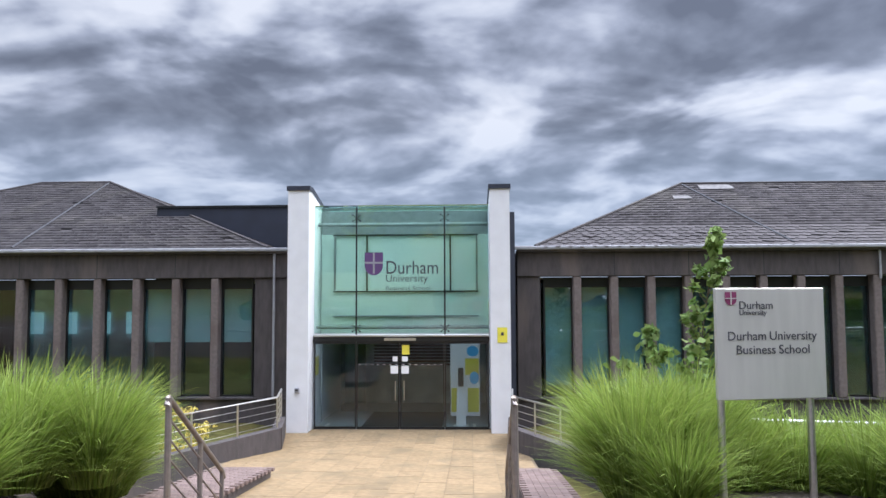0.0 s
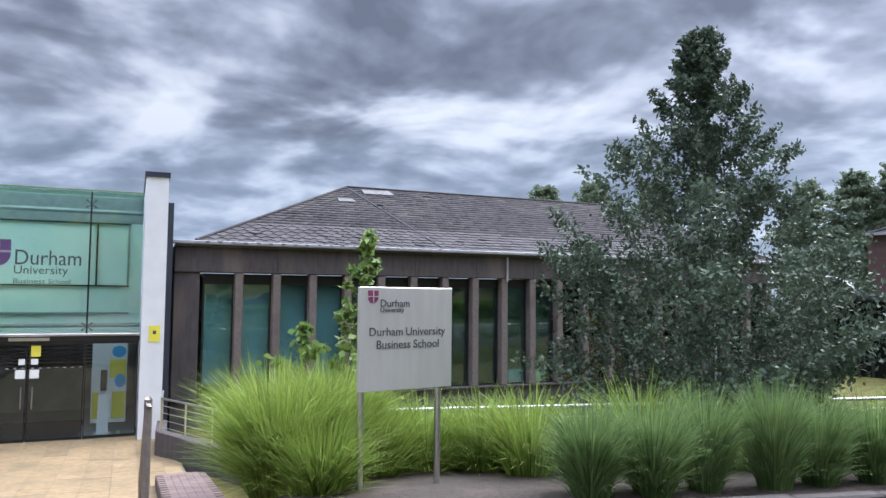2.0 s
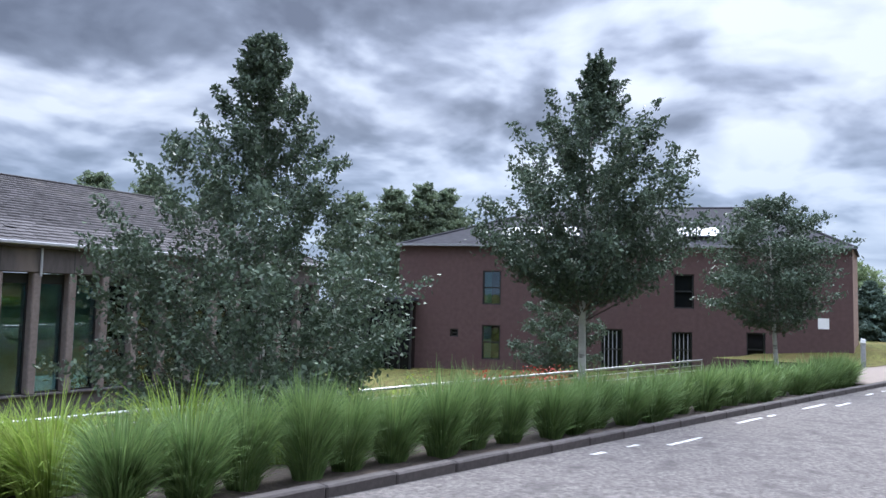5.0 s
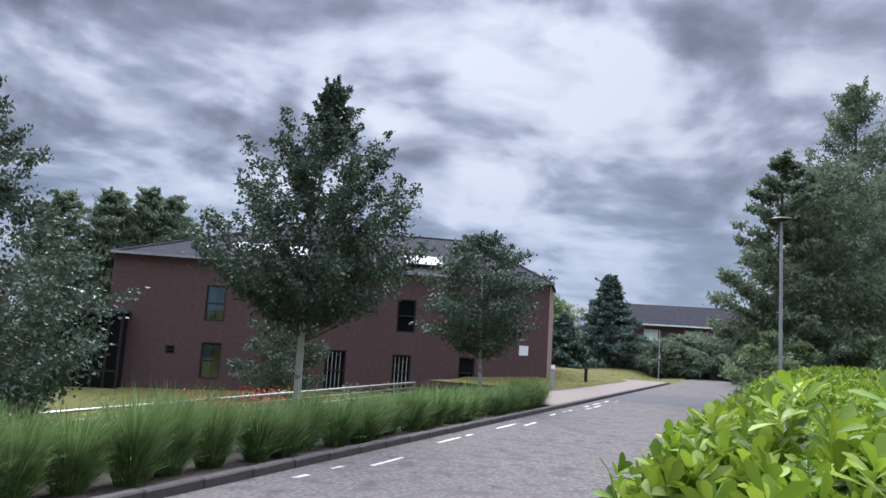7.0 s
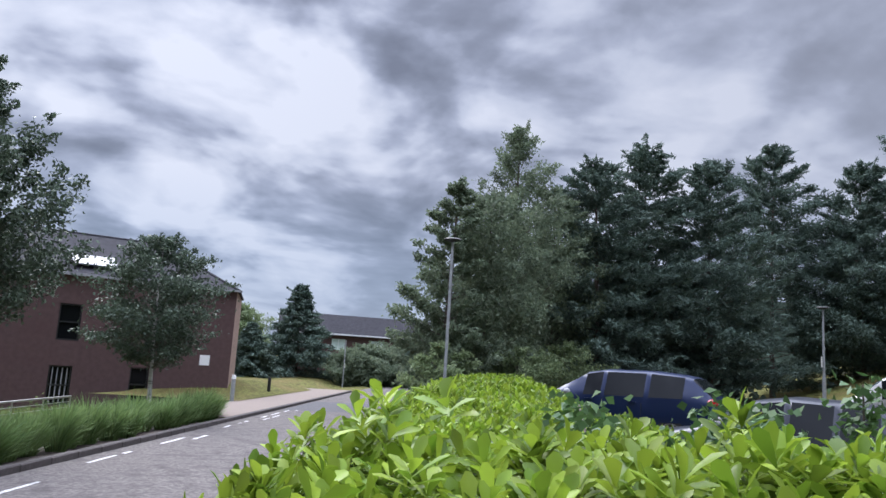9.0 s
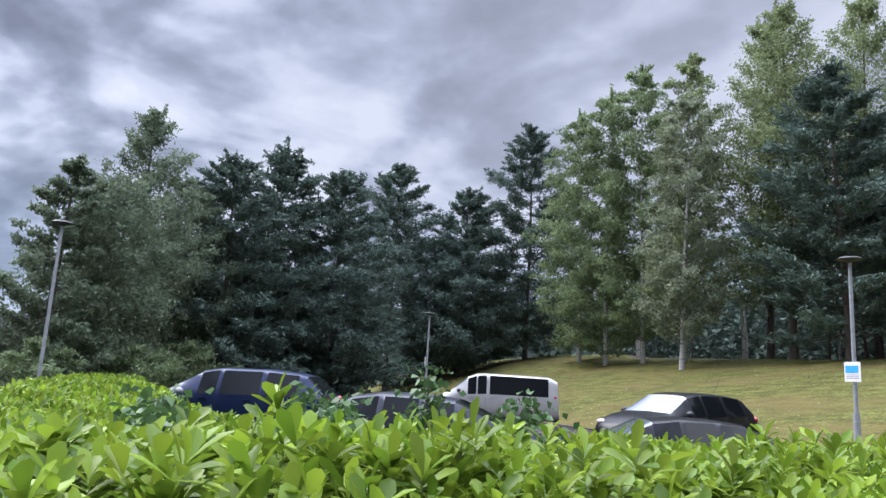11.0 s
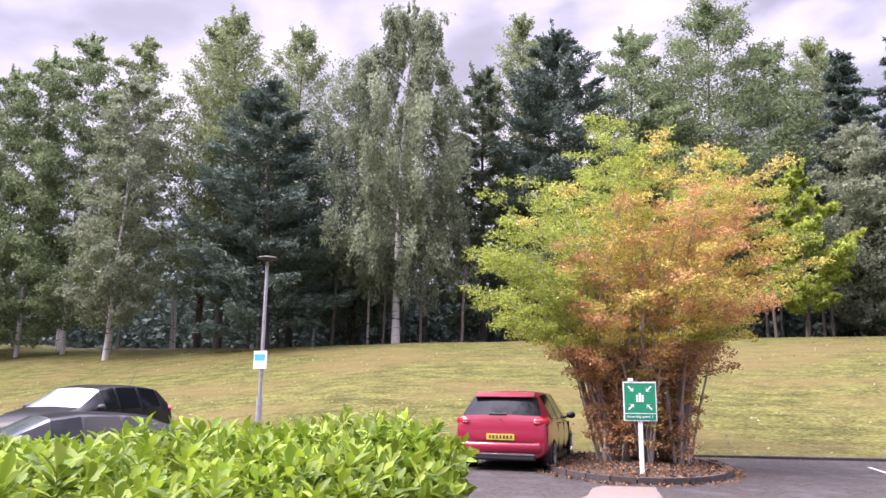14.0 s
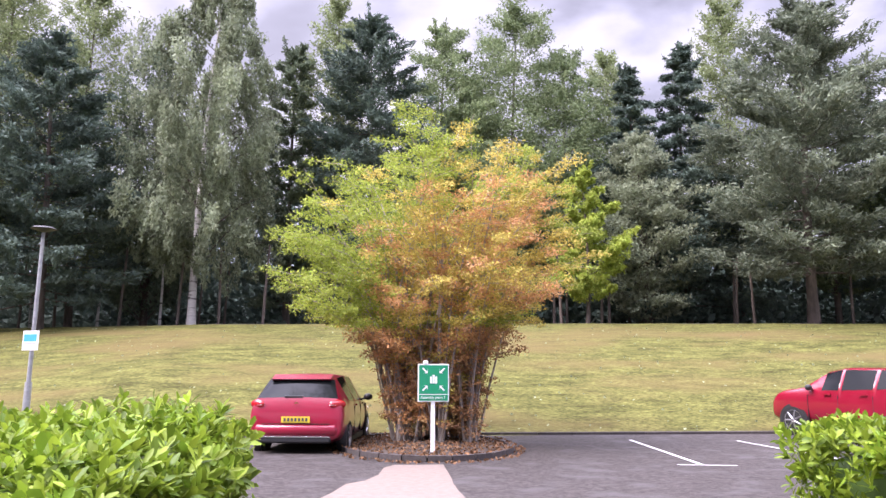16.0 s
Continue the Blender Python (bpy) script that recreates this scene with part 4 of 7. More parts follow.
        bm.faces.new([bm.verts.new(p) for p in pts])
    bmesh.ops.recalc_face_normals(bm, faces=bm.faces)
    roof = part("roof", bm, "slate", root)
    slates(roof, [front, hip], 3 if side == "L" else 4, 0 if side == "L" else 290)
    for p, q in ((front[3], front[2]), (front[0], front[3]), (front[1], front[2])):
        part("ridge_cap", bar(bmesh.new(), Vector(p) + Vector((0, 0, 0.03)), Vector(q) + Vector((0, 0, 0.03)), 0.05, seg=6), "slate", roof)
    slope = (ridge_z - ez) / (ridge_y - ey)

    def on_roof(x, y, up=0.05):
        return Vector((x, y, ez + slope * (y - ey) + up))
    part("roof_seam", bar(bmesh.new(), on_roof(ridge_a, ridge_y - 0.1, 0.02), on_roof(ridge_a + 1.5 if side == "R" else ridge_a + 0.5, ey + 0.15, 0.02), 0.04, seg=6), "black", roof, "dark seam down the slates")
    if side == "R":
        for a0, a1, b0, b1 in ((7.75, 8.9, 24.5, 24.95), (6.6, 7.2, 23.55, 23.85)):
            bm = bmesh.new()
            bm.faces.new([bm.verts.new(on_roof(*c)) for c in ((a0, b0), (a1, b0 + 0.03), (a1 - 0.05, b1), (a0 + 0.03, b1))])
            lid = bmesh.ops.extrude_face_region(bm, geom=bm.faces[:])
            bmesh.ops.translate(bm, verts=[v for v in lid["geom"] if isinstance(v, bmesh.types.BMVert)], vec=(0, 0, 0.012))
            part("flashing", bm, "pale_slate", roof, "pale patch of bare slate")
    # rain pipe
    px = x0 + s * 0.36 if side == "L" else first + s * step * 9 + 0.05
    bm = bar(bmesh.new(), (px, Y - 0.26, Z1 - 0.1 if side == "R" else Z0), (px, Y - 0.26, Z2 + 0.1), 0.035)
    part("rain_pipe", bm, "lead", root)
    return root


wing("L", -5.05, -22.0, -5.98, 1.113, 14, -13.4, -16.0, 26.5, 7.75, -22)
wing("R", 1.30, 22.0, 1.94, 1.005, 20, 7.31, 18.6, 25.2, 7.28, 22)


# ---- the forecourt: steps, paving, rails ----
def forecourt():
    rnd = random.Random(11)
    base = strip("forecourt", "joint", [[(x, y, plaza_z(y) - 0.012) for x in (-5.0, -2.5, 0, 1.3)] for y in np.linspace(7.3, 19.4, 14)], "sandstone paved forecourt sloping down to the doors", "forecourt")
    y, row = 7.45, 0
    x = -4.9
    while x < 1.2:
        w = 0.45
        y = 7.45 - rnd.uniform(0, 0.6)
        while y < 19.15:
            d = rnd.choice((0.6, 0.75, 0.9))
            a, b, y0, y1 = x + 0.004, min(x + w, 1.25) - 0.004, max(y, 7.4), min(y + d, 19.15) - 0.008
            if b - a > 0.08 and y1 - y0 > 0.08:
                bm = bmesh.new()
                lip = rnd.uniform(0, 0.003)
                vs = [bm.verts.new((px, py, plaza_z(py) + lip + pz)) for px, py, pz in ((a, y0, 0), (b, y0, 0), (b, y1, 0), (a, y1, 0), (a, y0, -0.02), (b, y0, -0.02))]
                bm.faces.new(vs[:4])
                bm.faces.new((vs[4], vs[5], vs[1], vs[0]))
                part("paving_slab", bm, "paving", base)
            y += d
        x += w
    st = thing("entrance_steps", pose(0, 0, 0), "short flight of sandstone steps down to the forecourt", "steps", kind="structure")
    for i in range(6):
        z1 = 1.62 - 0.165 * (i + 0)
        part("step", box_bm(-2.62, 5.85 + 0.27 * i, -0.05, 0.5, 5.85 + 0.27 * (i + 1) + 0.02, z1, bevel=0.012), "paving", st)
    part("landing", box_bm(-2.62, 5.6 - 0.3, 1.2, 0.5, 5.848, 1.66), "paving", st)
    # brick banks beside the steps
    me = mesh_of("brick", box_bm(-0.105, -0.05, -0.03, 0.105, 0.05, 0.03, bevel=0.006))
    me.materials.append(MAT["brick_pave"])
    for x0, x1, nm in ((-4.5, -3.5, 1), (0.72, 1.45, 2)):
        w = thing("brick_bank", pose(0, 0, 0), "sloping brick paved bank beside the steps", "retaining wall", "brick banks", "structure")
        bm = bmesh.new()
        prof = [(5.5, 1.55), (7.6, 0.95), (12.8, 0.44), (12.8, -0.2), (5.5, -0.2)]
        lo = [bm.verts.new((x0, y, z)) for y, z in prof]
        hi = [bm.verts.new((x1, y, z)) for y, z in prof]
        bm.faces.new(lo)
        bm.faces.new(hi[::-1])
        for i in range(5):
            bm.faces.new((lo[i], lo[(i + 1) % 5], hi[(i + 1) % 5], hi[i]))
        bmesh.ops.recalc_face_normals(bm, faces=bm.faces)
        part("core", bm, "concrete", w)
        row = 0
        y = 5.55
        while y < 12.75:
            z = 1.55 - (y - 5.5) * 0.2857 if y < 7.6 else 0.95 - (y - 7.6) * 0.0981
            x = x0 + 0.105 + (0.11 if row % 2 else 0)
            while x < x1:
                ob = new("brick", me)
                ob.parent = w
                ob.matrix_world = pose(x, y, z + 0.012, -15.9 if y < 7.6 else -5.6)
                x += 0.22
            y += 0.108
            row += 1
    # stair rails
    for x in (-2.52, 0.38):
        r = thing("stair_railing", pose(0, 0, 0), "bronzed steel stair railing with sloping bars", "railing", "stair railings")
        a, b, foot = Vector((x, 6.0, 2.60)), Vector((x, 7.36, 1.68)), 0.95
        part("handrail", tube(bmesh.new(), [a + Vector((0, -0.04, -0.06)), a, b, b + Vector((0, 0.05, -0.08))], [0.026] * 4, 8), "rail_brown", r, smooth=True)
        part("top_post", bar(bmesh.new(), (x, 6.0, 1.45), a, 0.03), "rail_brown", r)
        part("bottom_post", bar(bmesh.new(), (x, 7.36, 0.6), b, 0.022), "rail_brown", r)
        m = a.lerp(b, 0.55)
        part("middle_post", bar(bmesh.new(), (m.x, m.y, m.z - 1.0), m, 0.026), "rail_brown", r)
        for i in range(1, 6):
            d = Vector((0, 0, -0.165 * i))
            part("bar", bar(bmesh.new(), a + d, b + d, 0.010, seg=6), "rail_brown", r)

    def low_rail(pts, wall, top, label, post_gap=1.15, bars=4, mat="steel"):
        """A dwarf wall with a rail on it along points (x, y, wall top, ground)."""
        w = thing("dwarf_wall", pose(0, 0, 0), "low dark concrete wall bounding the forecourt", "wall", "dwarf walls", "structure") if wall else None
        r = thing("railing", pose(0, 0, 0), label, "railing", "forecourt railings")
        P = [Vector(p[:3]) for p in pts]
        for i, (p, q) in enumerate(zip(P, P[1:])):
            if wall:
                d = (q - p).to_2d().normalized()
                nrm = Vector((-d.y, d.x, 0)) * 0.11
                bm = bmesh.new()
                g0, g1 = pts[i][3], pts[i + 1][3]
                v = [bm.verts.new(c) for c in (p + nrm, q + nrm, q - nrm, p - nrm, Vector((*(p + nrm).to_2d(), g0)), Vector((*(q + nrm).to_2d(), g1)), Vector((*(q - nrm).to_2d(), g1)), Vector((*(p - nrm).to_2d(), g0)))]
                for f in ((0, 1, 2, 3), (0, 4, 5, 1), (1, 5, 6, 2), (2, 6, 7, 3), (3, 7, 4, 0)):
                    bm.faces.new([v[k] for k in f])
                bmesh.ops.recalc_face_normals(bm, faces=bm.faces)
                part("wall_block", bm, "concrete", w)
            n = max(1, round((q - p).length / post_gap))
            for k in range(n + (1 if i == len(P) - 2 else 0)):
                c = p.lerp(q, k / n)
                part("post", bar(bmesh.new(), c - Vector((0, 0, 0.0)), c + Vector((0, 0, top)), 0.02, seg=6), mat, r)
        up = Vector((0, 0, top))
        part("handrail", tube(bmesh.new(), [p + up for p in P], [0.024] * len(P), 8), mat, r, smooth=True)
        for b in range(1, bars + 1):
            d = Vector((0, 0, top * (1 - b / (bars + 0.6))))
            part("bar", tube(bmesh.new(), [p + d for p in P], [0.009] * len(P), 5), mat, r)

    low_rail([(-4.75, 18.3, 0.46, -0.1), (-4.35, 16.4, 0.52, -0.1), (-5.9, 12.8, 0.55, -0.1), (-7.2, 9.8, 0.6, 0.2)], True, 0.68, "steel railing on the low wall by the doors")
    low_rail([(1.05, 18.3, 0.46, -0.1), (0.95, 16.6, 0.52, -0.1), (2.2, 13.6, 0.55, -0.1), (3.0, 11.5, 0.6, 0.2)], True, 0.68, "steel railing on the low wall by the doors")
    # long rail behind the bed
    pts = []
    for x in np.linspace(3.3, 22.2, 15):
        y = kerb_y(x) + 3.72
        pts.append((float(x), float(y), land(x, y) - 0.05, 0))
    r = thing("bed_railing", pose(0, 0, 0), "long pale steel railing behind the planted bed", "railing")
    top = 1.95
    part("handrail", tube(bmesh.new(), [(p[0], p[1], top) for p in pts], [0.026] * len(pts), 8), "steel", r, smooth=True)
    for d in (0.14, 0.28, 0.42, 0.56):
        part("bar", tube(bmesh.new(), [(p[0], p[1], top - d) for p in pts], [0.010] * len(pts), 5), "steel", r)
    for p in pts:
        part("post", bar(bmesh.new(), (p[0], p[1], p[2]), (p[0], p[1], top), 0.02, seg=6), "steel", r)


forecourt()


# ---- the standing sign ----
def standing_sign():
    a, b = Vector((2.30, 6.77, 0)), Vector((3.385, 6.98, 0))
    d = (b - a).normalized()
    ang = math.degrees(math.atan2(d.y, d.x))
    w = (b - a).length
    root = thing("standing_sign", pose(a.x, a.y, 0, 0, 0, ang), "brushed steel sign board on two steel posts", "sign")
    part("board", box_bm(0, 0, 2.47, w, 0.05, 3.505, bevel=0.006), "sign_steel", root)
    for x in (0.07, w - 0.12):
        part("post", bar(bmesh.new(), (x, 0.085, 0.8), (x, 0.085, 3.4), 0.034, seg=12), "steel", root, "round steel post", smooth=True)
    part("shield", shield(0.115, 0.125), "plum", root).location = (0.09, -0.003, 3.345)
    bm = box_bm(0.142, -0.012, 3.35, 0.153, -0.007, 3.47)
    box(bm, 0.09, -0.012, 3.405, 0.205, -0.007, 3.414)
    part("cross", bm, "sign_steel", root)
    for t, size, x, z in (("Durham", 0.105, 0.225, 3.31), ("University", 0.068, 0.228, 3.255), ("Durham University", 0.119, None, 3.02), ("Business School", 0.119, None, 2.892)):
        at = x
        if x is None:
            full = max(v.co.x for v in lettering(t, size).vertices)
            at = w / 2 + 0.01 - full / 2
        for word in t.split():
            me = lettering(word, size)
            me.transform(Matrix.Translation((at, -0.004, z)))
            at = max(v.co.x for v in me.vertices) + size * 0.27
            part("word", me, "ink", root, "dark grey lettering")


standing_sign()


# ---- the red brick block along the road ----
def brick_block():
    A, B = Vector((31.6, 23.1, 0)), Vector((39.9, 2.6, 0))      # the long front, from the far corner to the road end
    d = (B - A).normalized()
    n = Vector((-d.y, d.x, 0))                                  # away from the camera
    L, D = (B - A).length, 15.0
    m = Matrix(((d.x, n.x, 0, A.x), (d.y, n.y, 0, A.y), (0, 0, 1, 0), (0, 0, 0, 1)))
    root = thing("brick_block", m, "two storey dark red brick block with a grey hipped roof", "building")
    H = 6.45

    def wall_with_holes(holes):
        """The front wall, a band at a time round its openings."""
        bm = bmesh.new()
        xs = sorted({0, L - 0.003, *[h[0] for h in holes], *[h[2] for h in holes]})
        zs = sorted({-2.0, H, *[h[1] for h in holes], *[h[3] for h in holes]})
        for x0, x1 in zip(xs, xs[1:]):
            for z0, z1 in zip(zs, zs[1:]):
                cx, cz = (x0 + x1) / 2, (z0 + z1) / 2
                if not any(h[0] < cx < h[2] and h[1] < cz < h[3] for h in holes):
                    bm.faces.new([bm.verts.new(p) for p in ((x0, 0, z0), (x1, 0, z0), (x1, 0, z1), (x0, 0, z1))])
        bmesh.ops.remove_doubles(bm, verts=bm.verts, dist=0.001)
        rim = bmesh.ops.extrude_face_region(bm, geom=list(bm.faces))
        bmesh.ops.translate(bm, vec=(0, 0.3, 0), verts=[v for v in rim["geom"] if isinstance(v, bmesh.types.BMVert)])
        bmesh.ops.recalc_face_normals(bm, faces=bm.faces)
        return bm

    wins = [(4.48, 3.39, 5.43, 5.15), (4.48, 0.57, 5.43, 2.34), (2.8, 1.69, 3.24, 2.1), (10.5, 0.3, 11.55, 2.32), (13.9, 0.5, 14.86, 2.26), (17.36, 0.7, 18.22, 2.33), (9.8, 3.42, 10.75, 5.1), (14.0, 3.42, 14.95, 5.1)]
    part("wall", wall_with_holes(wins), "brick", root, "dark red brickwork")
    for x0, z0, x1, z1 in wins:
        w = part("window", box_bm(x0, 0.16, z0, x1, 0.18, z1), "car_glass" if x0 != 4.48 else "win_glass", root, "dark window in a black frame")
        bm = bmesh.new()
        f = 0.07
        for q in ((x0, z0, x1, z0 + f), (x0, z1 - f, x1, z1), (x0, z0 + f, x0 + f, z1 - f), (x1 - f, z0 + f, x1, z1 - f), (x0 + f, (z0 + z1) / 2 - f / 2, x1 - f, (z0 + z1) / 2 + f / 2)):
            box(bm, q[0], 0.08, q[1], q[2], 0.2, q[3])
        part("frame", bm, "black", w)
        if x0 == 4.48:
            part("curtain", box_bm(x0 + 0.08, 0.25, z0, x0 + 0.45, 0.28, z1), "white_plastic", w, "half drawn pale curtain")
        if x0 in (10.5, 13.9):
            bm = bmesh.new()
            for i in range(4):
                box(bm, x0 + 0.15 + 0.2 * i, 0.1, z0 + 0.1, x0 + 0.19 + 0.2 * i, 0.15, z1 - 0.1)
            part("bars", bm, "lead", w, "pale upright bars")
    part("notice_board", box_bm(20.56, -0.02, 2.59, 21.05, -0.002, 3.1), "white_plastic", root, "small white notice on the wall")
    # end wall in buff brick; its paler colour also carries the light it catches
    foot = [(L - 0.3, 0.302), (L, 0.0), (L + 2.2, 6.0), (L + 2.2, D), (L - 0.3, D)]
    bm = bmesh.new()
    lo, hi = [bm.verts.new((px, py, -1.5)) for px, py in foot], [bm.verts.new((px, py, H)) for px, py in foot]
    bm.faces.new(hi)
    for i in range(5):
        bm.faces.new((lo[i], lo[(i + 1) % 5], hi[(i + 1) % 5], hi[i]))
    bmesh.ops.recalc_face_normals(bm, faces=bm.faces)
    part("end_wall", bm, "brick_side", root, "buff brick splayed end wall, the light on it put into its paler colour")
    part("side_wall", box_bm(0, 0.302, -2, 0.3, D, H), "brick", root)
    part("back_wall", box_bm(0, D, -2, L, D + 0.3, H), "brick", root)
    o = 0.14
    e = [(-o, -o, H), (L + o, -o, H), (L + 2.2 + o, 6.0, H), (L + 2.2 + o, D + o, H), (-o, D + o, H)]
    r0, r1 = (7.6, D / 2, 9.35), (L - 2.6, D / 2, 9.35)
    bm = bmesh.new()
    for f in ((e[0], e[1], r1, r0), (e[1], e[2], r1), (e[2], e[3], r1), (e[3], e[4], r0, r1), (e[4], e[0], r0), (e[4], e[3], e[2], e[1], e[0])):
        bm.faces.new([bm.verts.new(p) for p in f])
    bmesh.ops.recalc_face_normals(bm, faces=bm.faces)
    roof = part("roof", bm, "grey_roof", root)
    bm = bmesh.new()
    for p, q in ((e[0], r0), (e[1], r1), (r0, r1)):
        bar(bm, p, q, 0.09, seg=6)
    part("ridge", bm, "grey_roof", roof)
    part("gutter", box_bm(-o, -o - 0.1, H - 0.04, L + o, -o, H + 0.08), "lead", root)
    slope = math.atan2(9.35 - H, D / 2 + o)
    for i in range(6):
        p = part("solar_panel", box_bm(0, 0, 0, 1.0, 1.65, 0.05), "solar", roof, "tilted pale grey solar panel")
        p.matrix_basis = Matrix.Translation((5.3 + i * 1.03 if i < 4 else 14.4 + (i - 4) * 1.03, 0.9, H + 0.6 + 0.0)) @ Matrix.Rotation(slope, 4, "X")
    part("vent_pipe", bar(bmesh.new(), (6.6, 4.6, 8.4), (6.6, 4.6, 9.2), 0.05), "lead", roof)
    # glazed link to the far corner
    k = thing("link_building", m, "dark glazed link between the two buildings", "building")
    part("wall", box_bm(-9.0, 2.0, -1.5, -0.02, 2.3, 3.0), "navy", k)
    part("roof", box_bm(-9.2, 1.6, 3.0, -0.02, 6.0, 3.2), "navy", k)
    for i in range(5):
        p = part("window", box_bm(-3.0 + i * 0.58, 1.95, -0.6, -2.55 + i * 0.58, 1.985, 2.6), "car_glass", k)
        part("frame", box_bm(-2.53 + i * 0.58, 1.9, -0.6, -2.44 + i * 0.58, 1.995, 2.6), "black", p)
    part("pale_wall", box_bm(-5.0, 1.9, -1.0, -3.3, 1.99, 1.1), "brick_side", k)
    # dark glazed entry standing before the corner
    g = thing("glazed_entry", m @ Matrix.Translation((-1.4, -1.1, 0)), "dark framed glazed entry at the corner of the block", "entrance")
    part("roof", box_bm(-0.1, -0.1, 3.5, 2.5, 1.09, 3.66, bevel=0.02), "navy", g)
    part("plinth", box_bm(0, 0, -1.5, 2.4, 1.09, -0.55), "brick", g)
    part("lining", box_bm(0.08, 1.0, -0.55, 2.32, 1.08, 3.5), "interior", g, "dim wall inside")
    for i in range(5):
        part("post", box_bm(i * 0.575, 0, -0.55, i * 0.575 + 0.1, 0.12, 3.5), "black", g)
    for z in (-0.55, 0.75, 1.95, 3.38):
        part("rail", box_bm(0.1, 0.02, z, 2.3, 0.1, z + 0.1), "black", g)
    for i in range(4):
        part("pane", box_bm(0.1 + i * 0.575, 0.05, -0.45, 0.575 + i * 0.575, 0.065, 3.38), "car_glass", g)
    part("side_pane", box_bm(2.33, 0.12, -0.45, 2.35, 1.08, 3.5), "car_glass", g)
    c = thing("curved_canopy", m @ Matrix.Translation((-0.6, 1.0, 3.2)), "pale curved glazed canopy with thin ribs", "canopy")
    for i in range(4):
        bm = bmesh.new()
        tube(bm, [(-2.6 + 2.7 * math.sin(a), 0.4 * i, 1.5 * math.cos(a)) for a in np.linspace(-0.4, 1.4, 9)], [0.035] * 9, 6)
        part("rib", bm, "lead", c)
    part("cover", quad_mesh("cover", [(-2.6 + 2.7 * math.sin(a), y, 1.52 * math.cos(a)) for a in np.linspace(-0.4, 1.0, 9) for y in (0, 1.3)], [(2 * i, 2 * i + 1, 2 * i + 3, 2 * i + 2) for i in range(8)]), "white_plastic", c)


brick_block()


def far_house(x, y, ang, w, label):
    r = thing("house", pose(x, y, 1.0, 0, 0, ang), label, "house", "far houses")
    part("wall", box_bm(-w / 2, 0, -1, w / 2, 8, 5.2), "brick", r)
    bm = bmesh.new()
    e = [(-w / 2 - 0.4, -0.5, 5.1), (w / 2 + 0.4, -0.5, 5.1), (w / 2 + 0.4, 4, 7.6), (-w / 2 - 0.4, 4, 7.6), (-w / 2 - 0.4, 8.5, 5.1), (w / 2 + 0.4, 8.5, 5.1)]
    v = [bm.verts.new(p) for p in e]
    for f in ((0, 1, 2, 3), (3, 2, 5, 4), (0, 3, 4), (1, 5, 2)):
        bm.faces.new([v[i] for i in f])
    bmesh.ops.recalc_face_normals(bm, faces=bm.faces)
    part("roof", bm, "grey_roof", r, "dark tiled roof")
    part("chimney", box_bm(w / 2 - 1.6, 3.6, 7, w / 2 - 0.8, 4.4, 8.9), "brick", r)
    part("fascia", box_bm(-w / 2 - 0.4, -0.55, 4.95, w / 2 + 0.4, -0.45, 5.12), "white_plastic", r)
    for i in range(5):
        x0 = -w / 2 + 1 + i * (w - 2) / 5
        p = part("window", box_bm(x0, -0.04, 3.2, x0 + 1.6, -0.004, 4.5), "curtain", r)
        part("frame", box_bm(x0 + 0.77, -0.07, 3.2, x0 + 0.83, -0.042, 4.5), "white_plastic", p)
    return r


far_house(90.5, -12, -86, 26, "far brick house with a dark roof behind trees")


# ---- leaves, trees, grasses ----
def leaf_cards(rng, centres, size, squash=0.5, tilt=1.0, droop=0.0, long=1.0, aim=None, sides=4):
    """Small folded leaves at the centres, turned at random. Returns corners and faces (two quads a leaf share their rib)."""
    n = len(centres)
    d = rng.normal(size=(n, 3))
    if aim is not None:
        d = d * tilt + aim
    d[:, 2] = d[:, 2] * (0.6 if aim is None else 1.0) - droop
    d /= np.linalg.norm(d, axis=1)[:, None] + 1e-9
    s = np.cross(d, rng.normal(size=(n, 3)))
    s /= np.linalg.norm(s, axis=1)[:, None] + 1e-9
    u = np.cross(d, s)
    L = (size * rng.uniform(0.65, 1.35, n))[:, None] * long
    W = (size * rng.uniform(0.65, 1.35, n))[:, None] * squash
    a = centres - d * L * 0.5
    b = centres + d * L * 0.5
    m = centres + u * W * 0.18
    if sides == 3:
        v = np.stack([a - s * W * 0.45, b, a + s * W * 0.45 + u * W * 0.2], 1).reshape(-1, 3)
        return v, np.arange(n * 3).reshape(n, 3)
    v = np.stack([a, m + s * W * 0.5 - d * L * 0.05, b, m - s * W * 0.5 - d * L * 0.05], 1).reshape(-1, 3)
    f = np.arange(n * 4).reshape(n, 4)
    return v, f


def clumps(rng, centres, radii, count, flat=1.0, hollow=0.35):
    """Points in lumps round the centres, thicker towards each lump's shell."""
    k = rng.choice(len(centres), count, p=radii ** 2 / (radii ** 2).sum())
    d = rng.normal(size=(count, 3))
    d /= np.linalg.norm(d, axis=1)[:, None]
    r = radii[k] * (hollow + (1 - hollow) * rng.random(count) ** 0.5) * rng.uniform(0.75, 1.1, count)
    d[:, 2] *= flat
    return centres[k] + d * r[:, None]


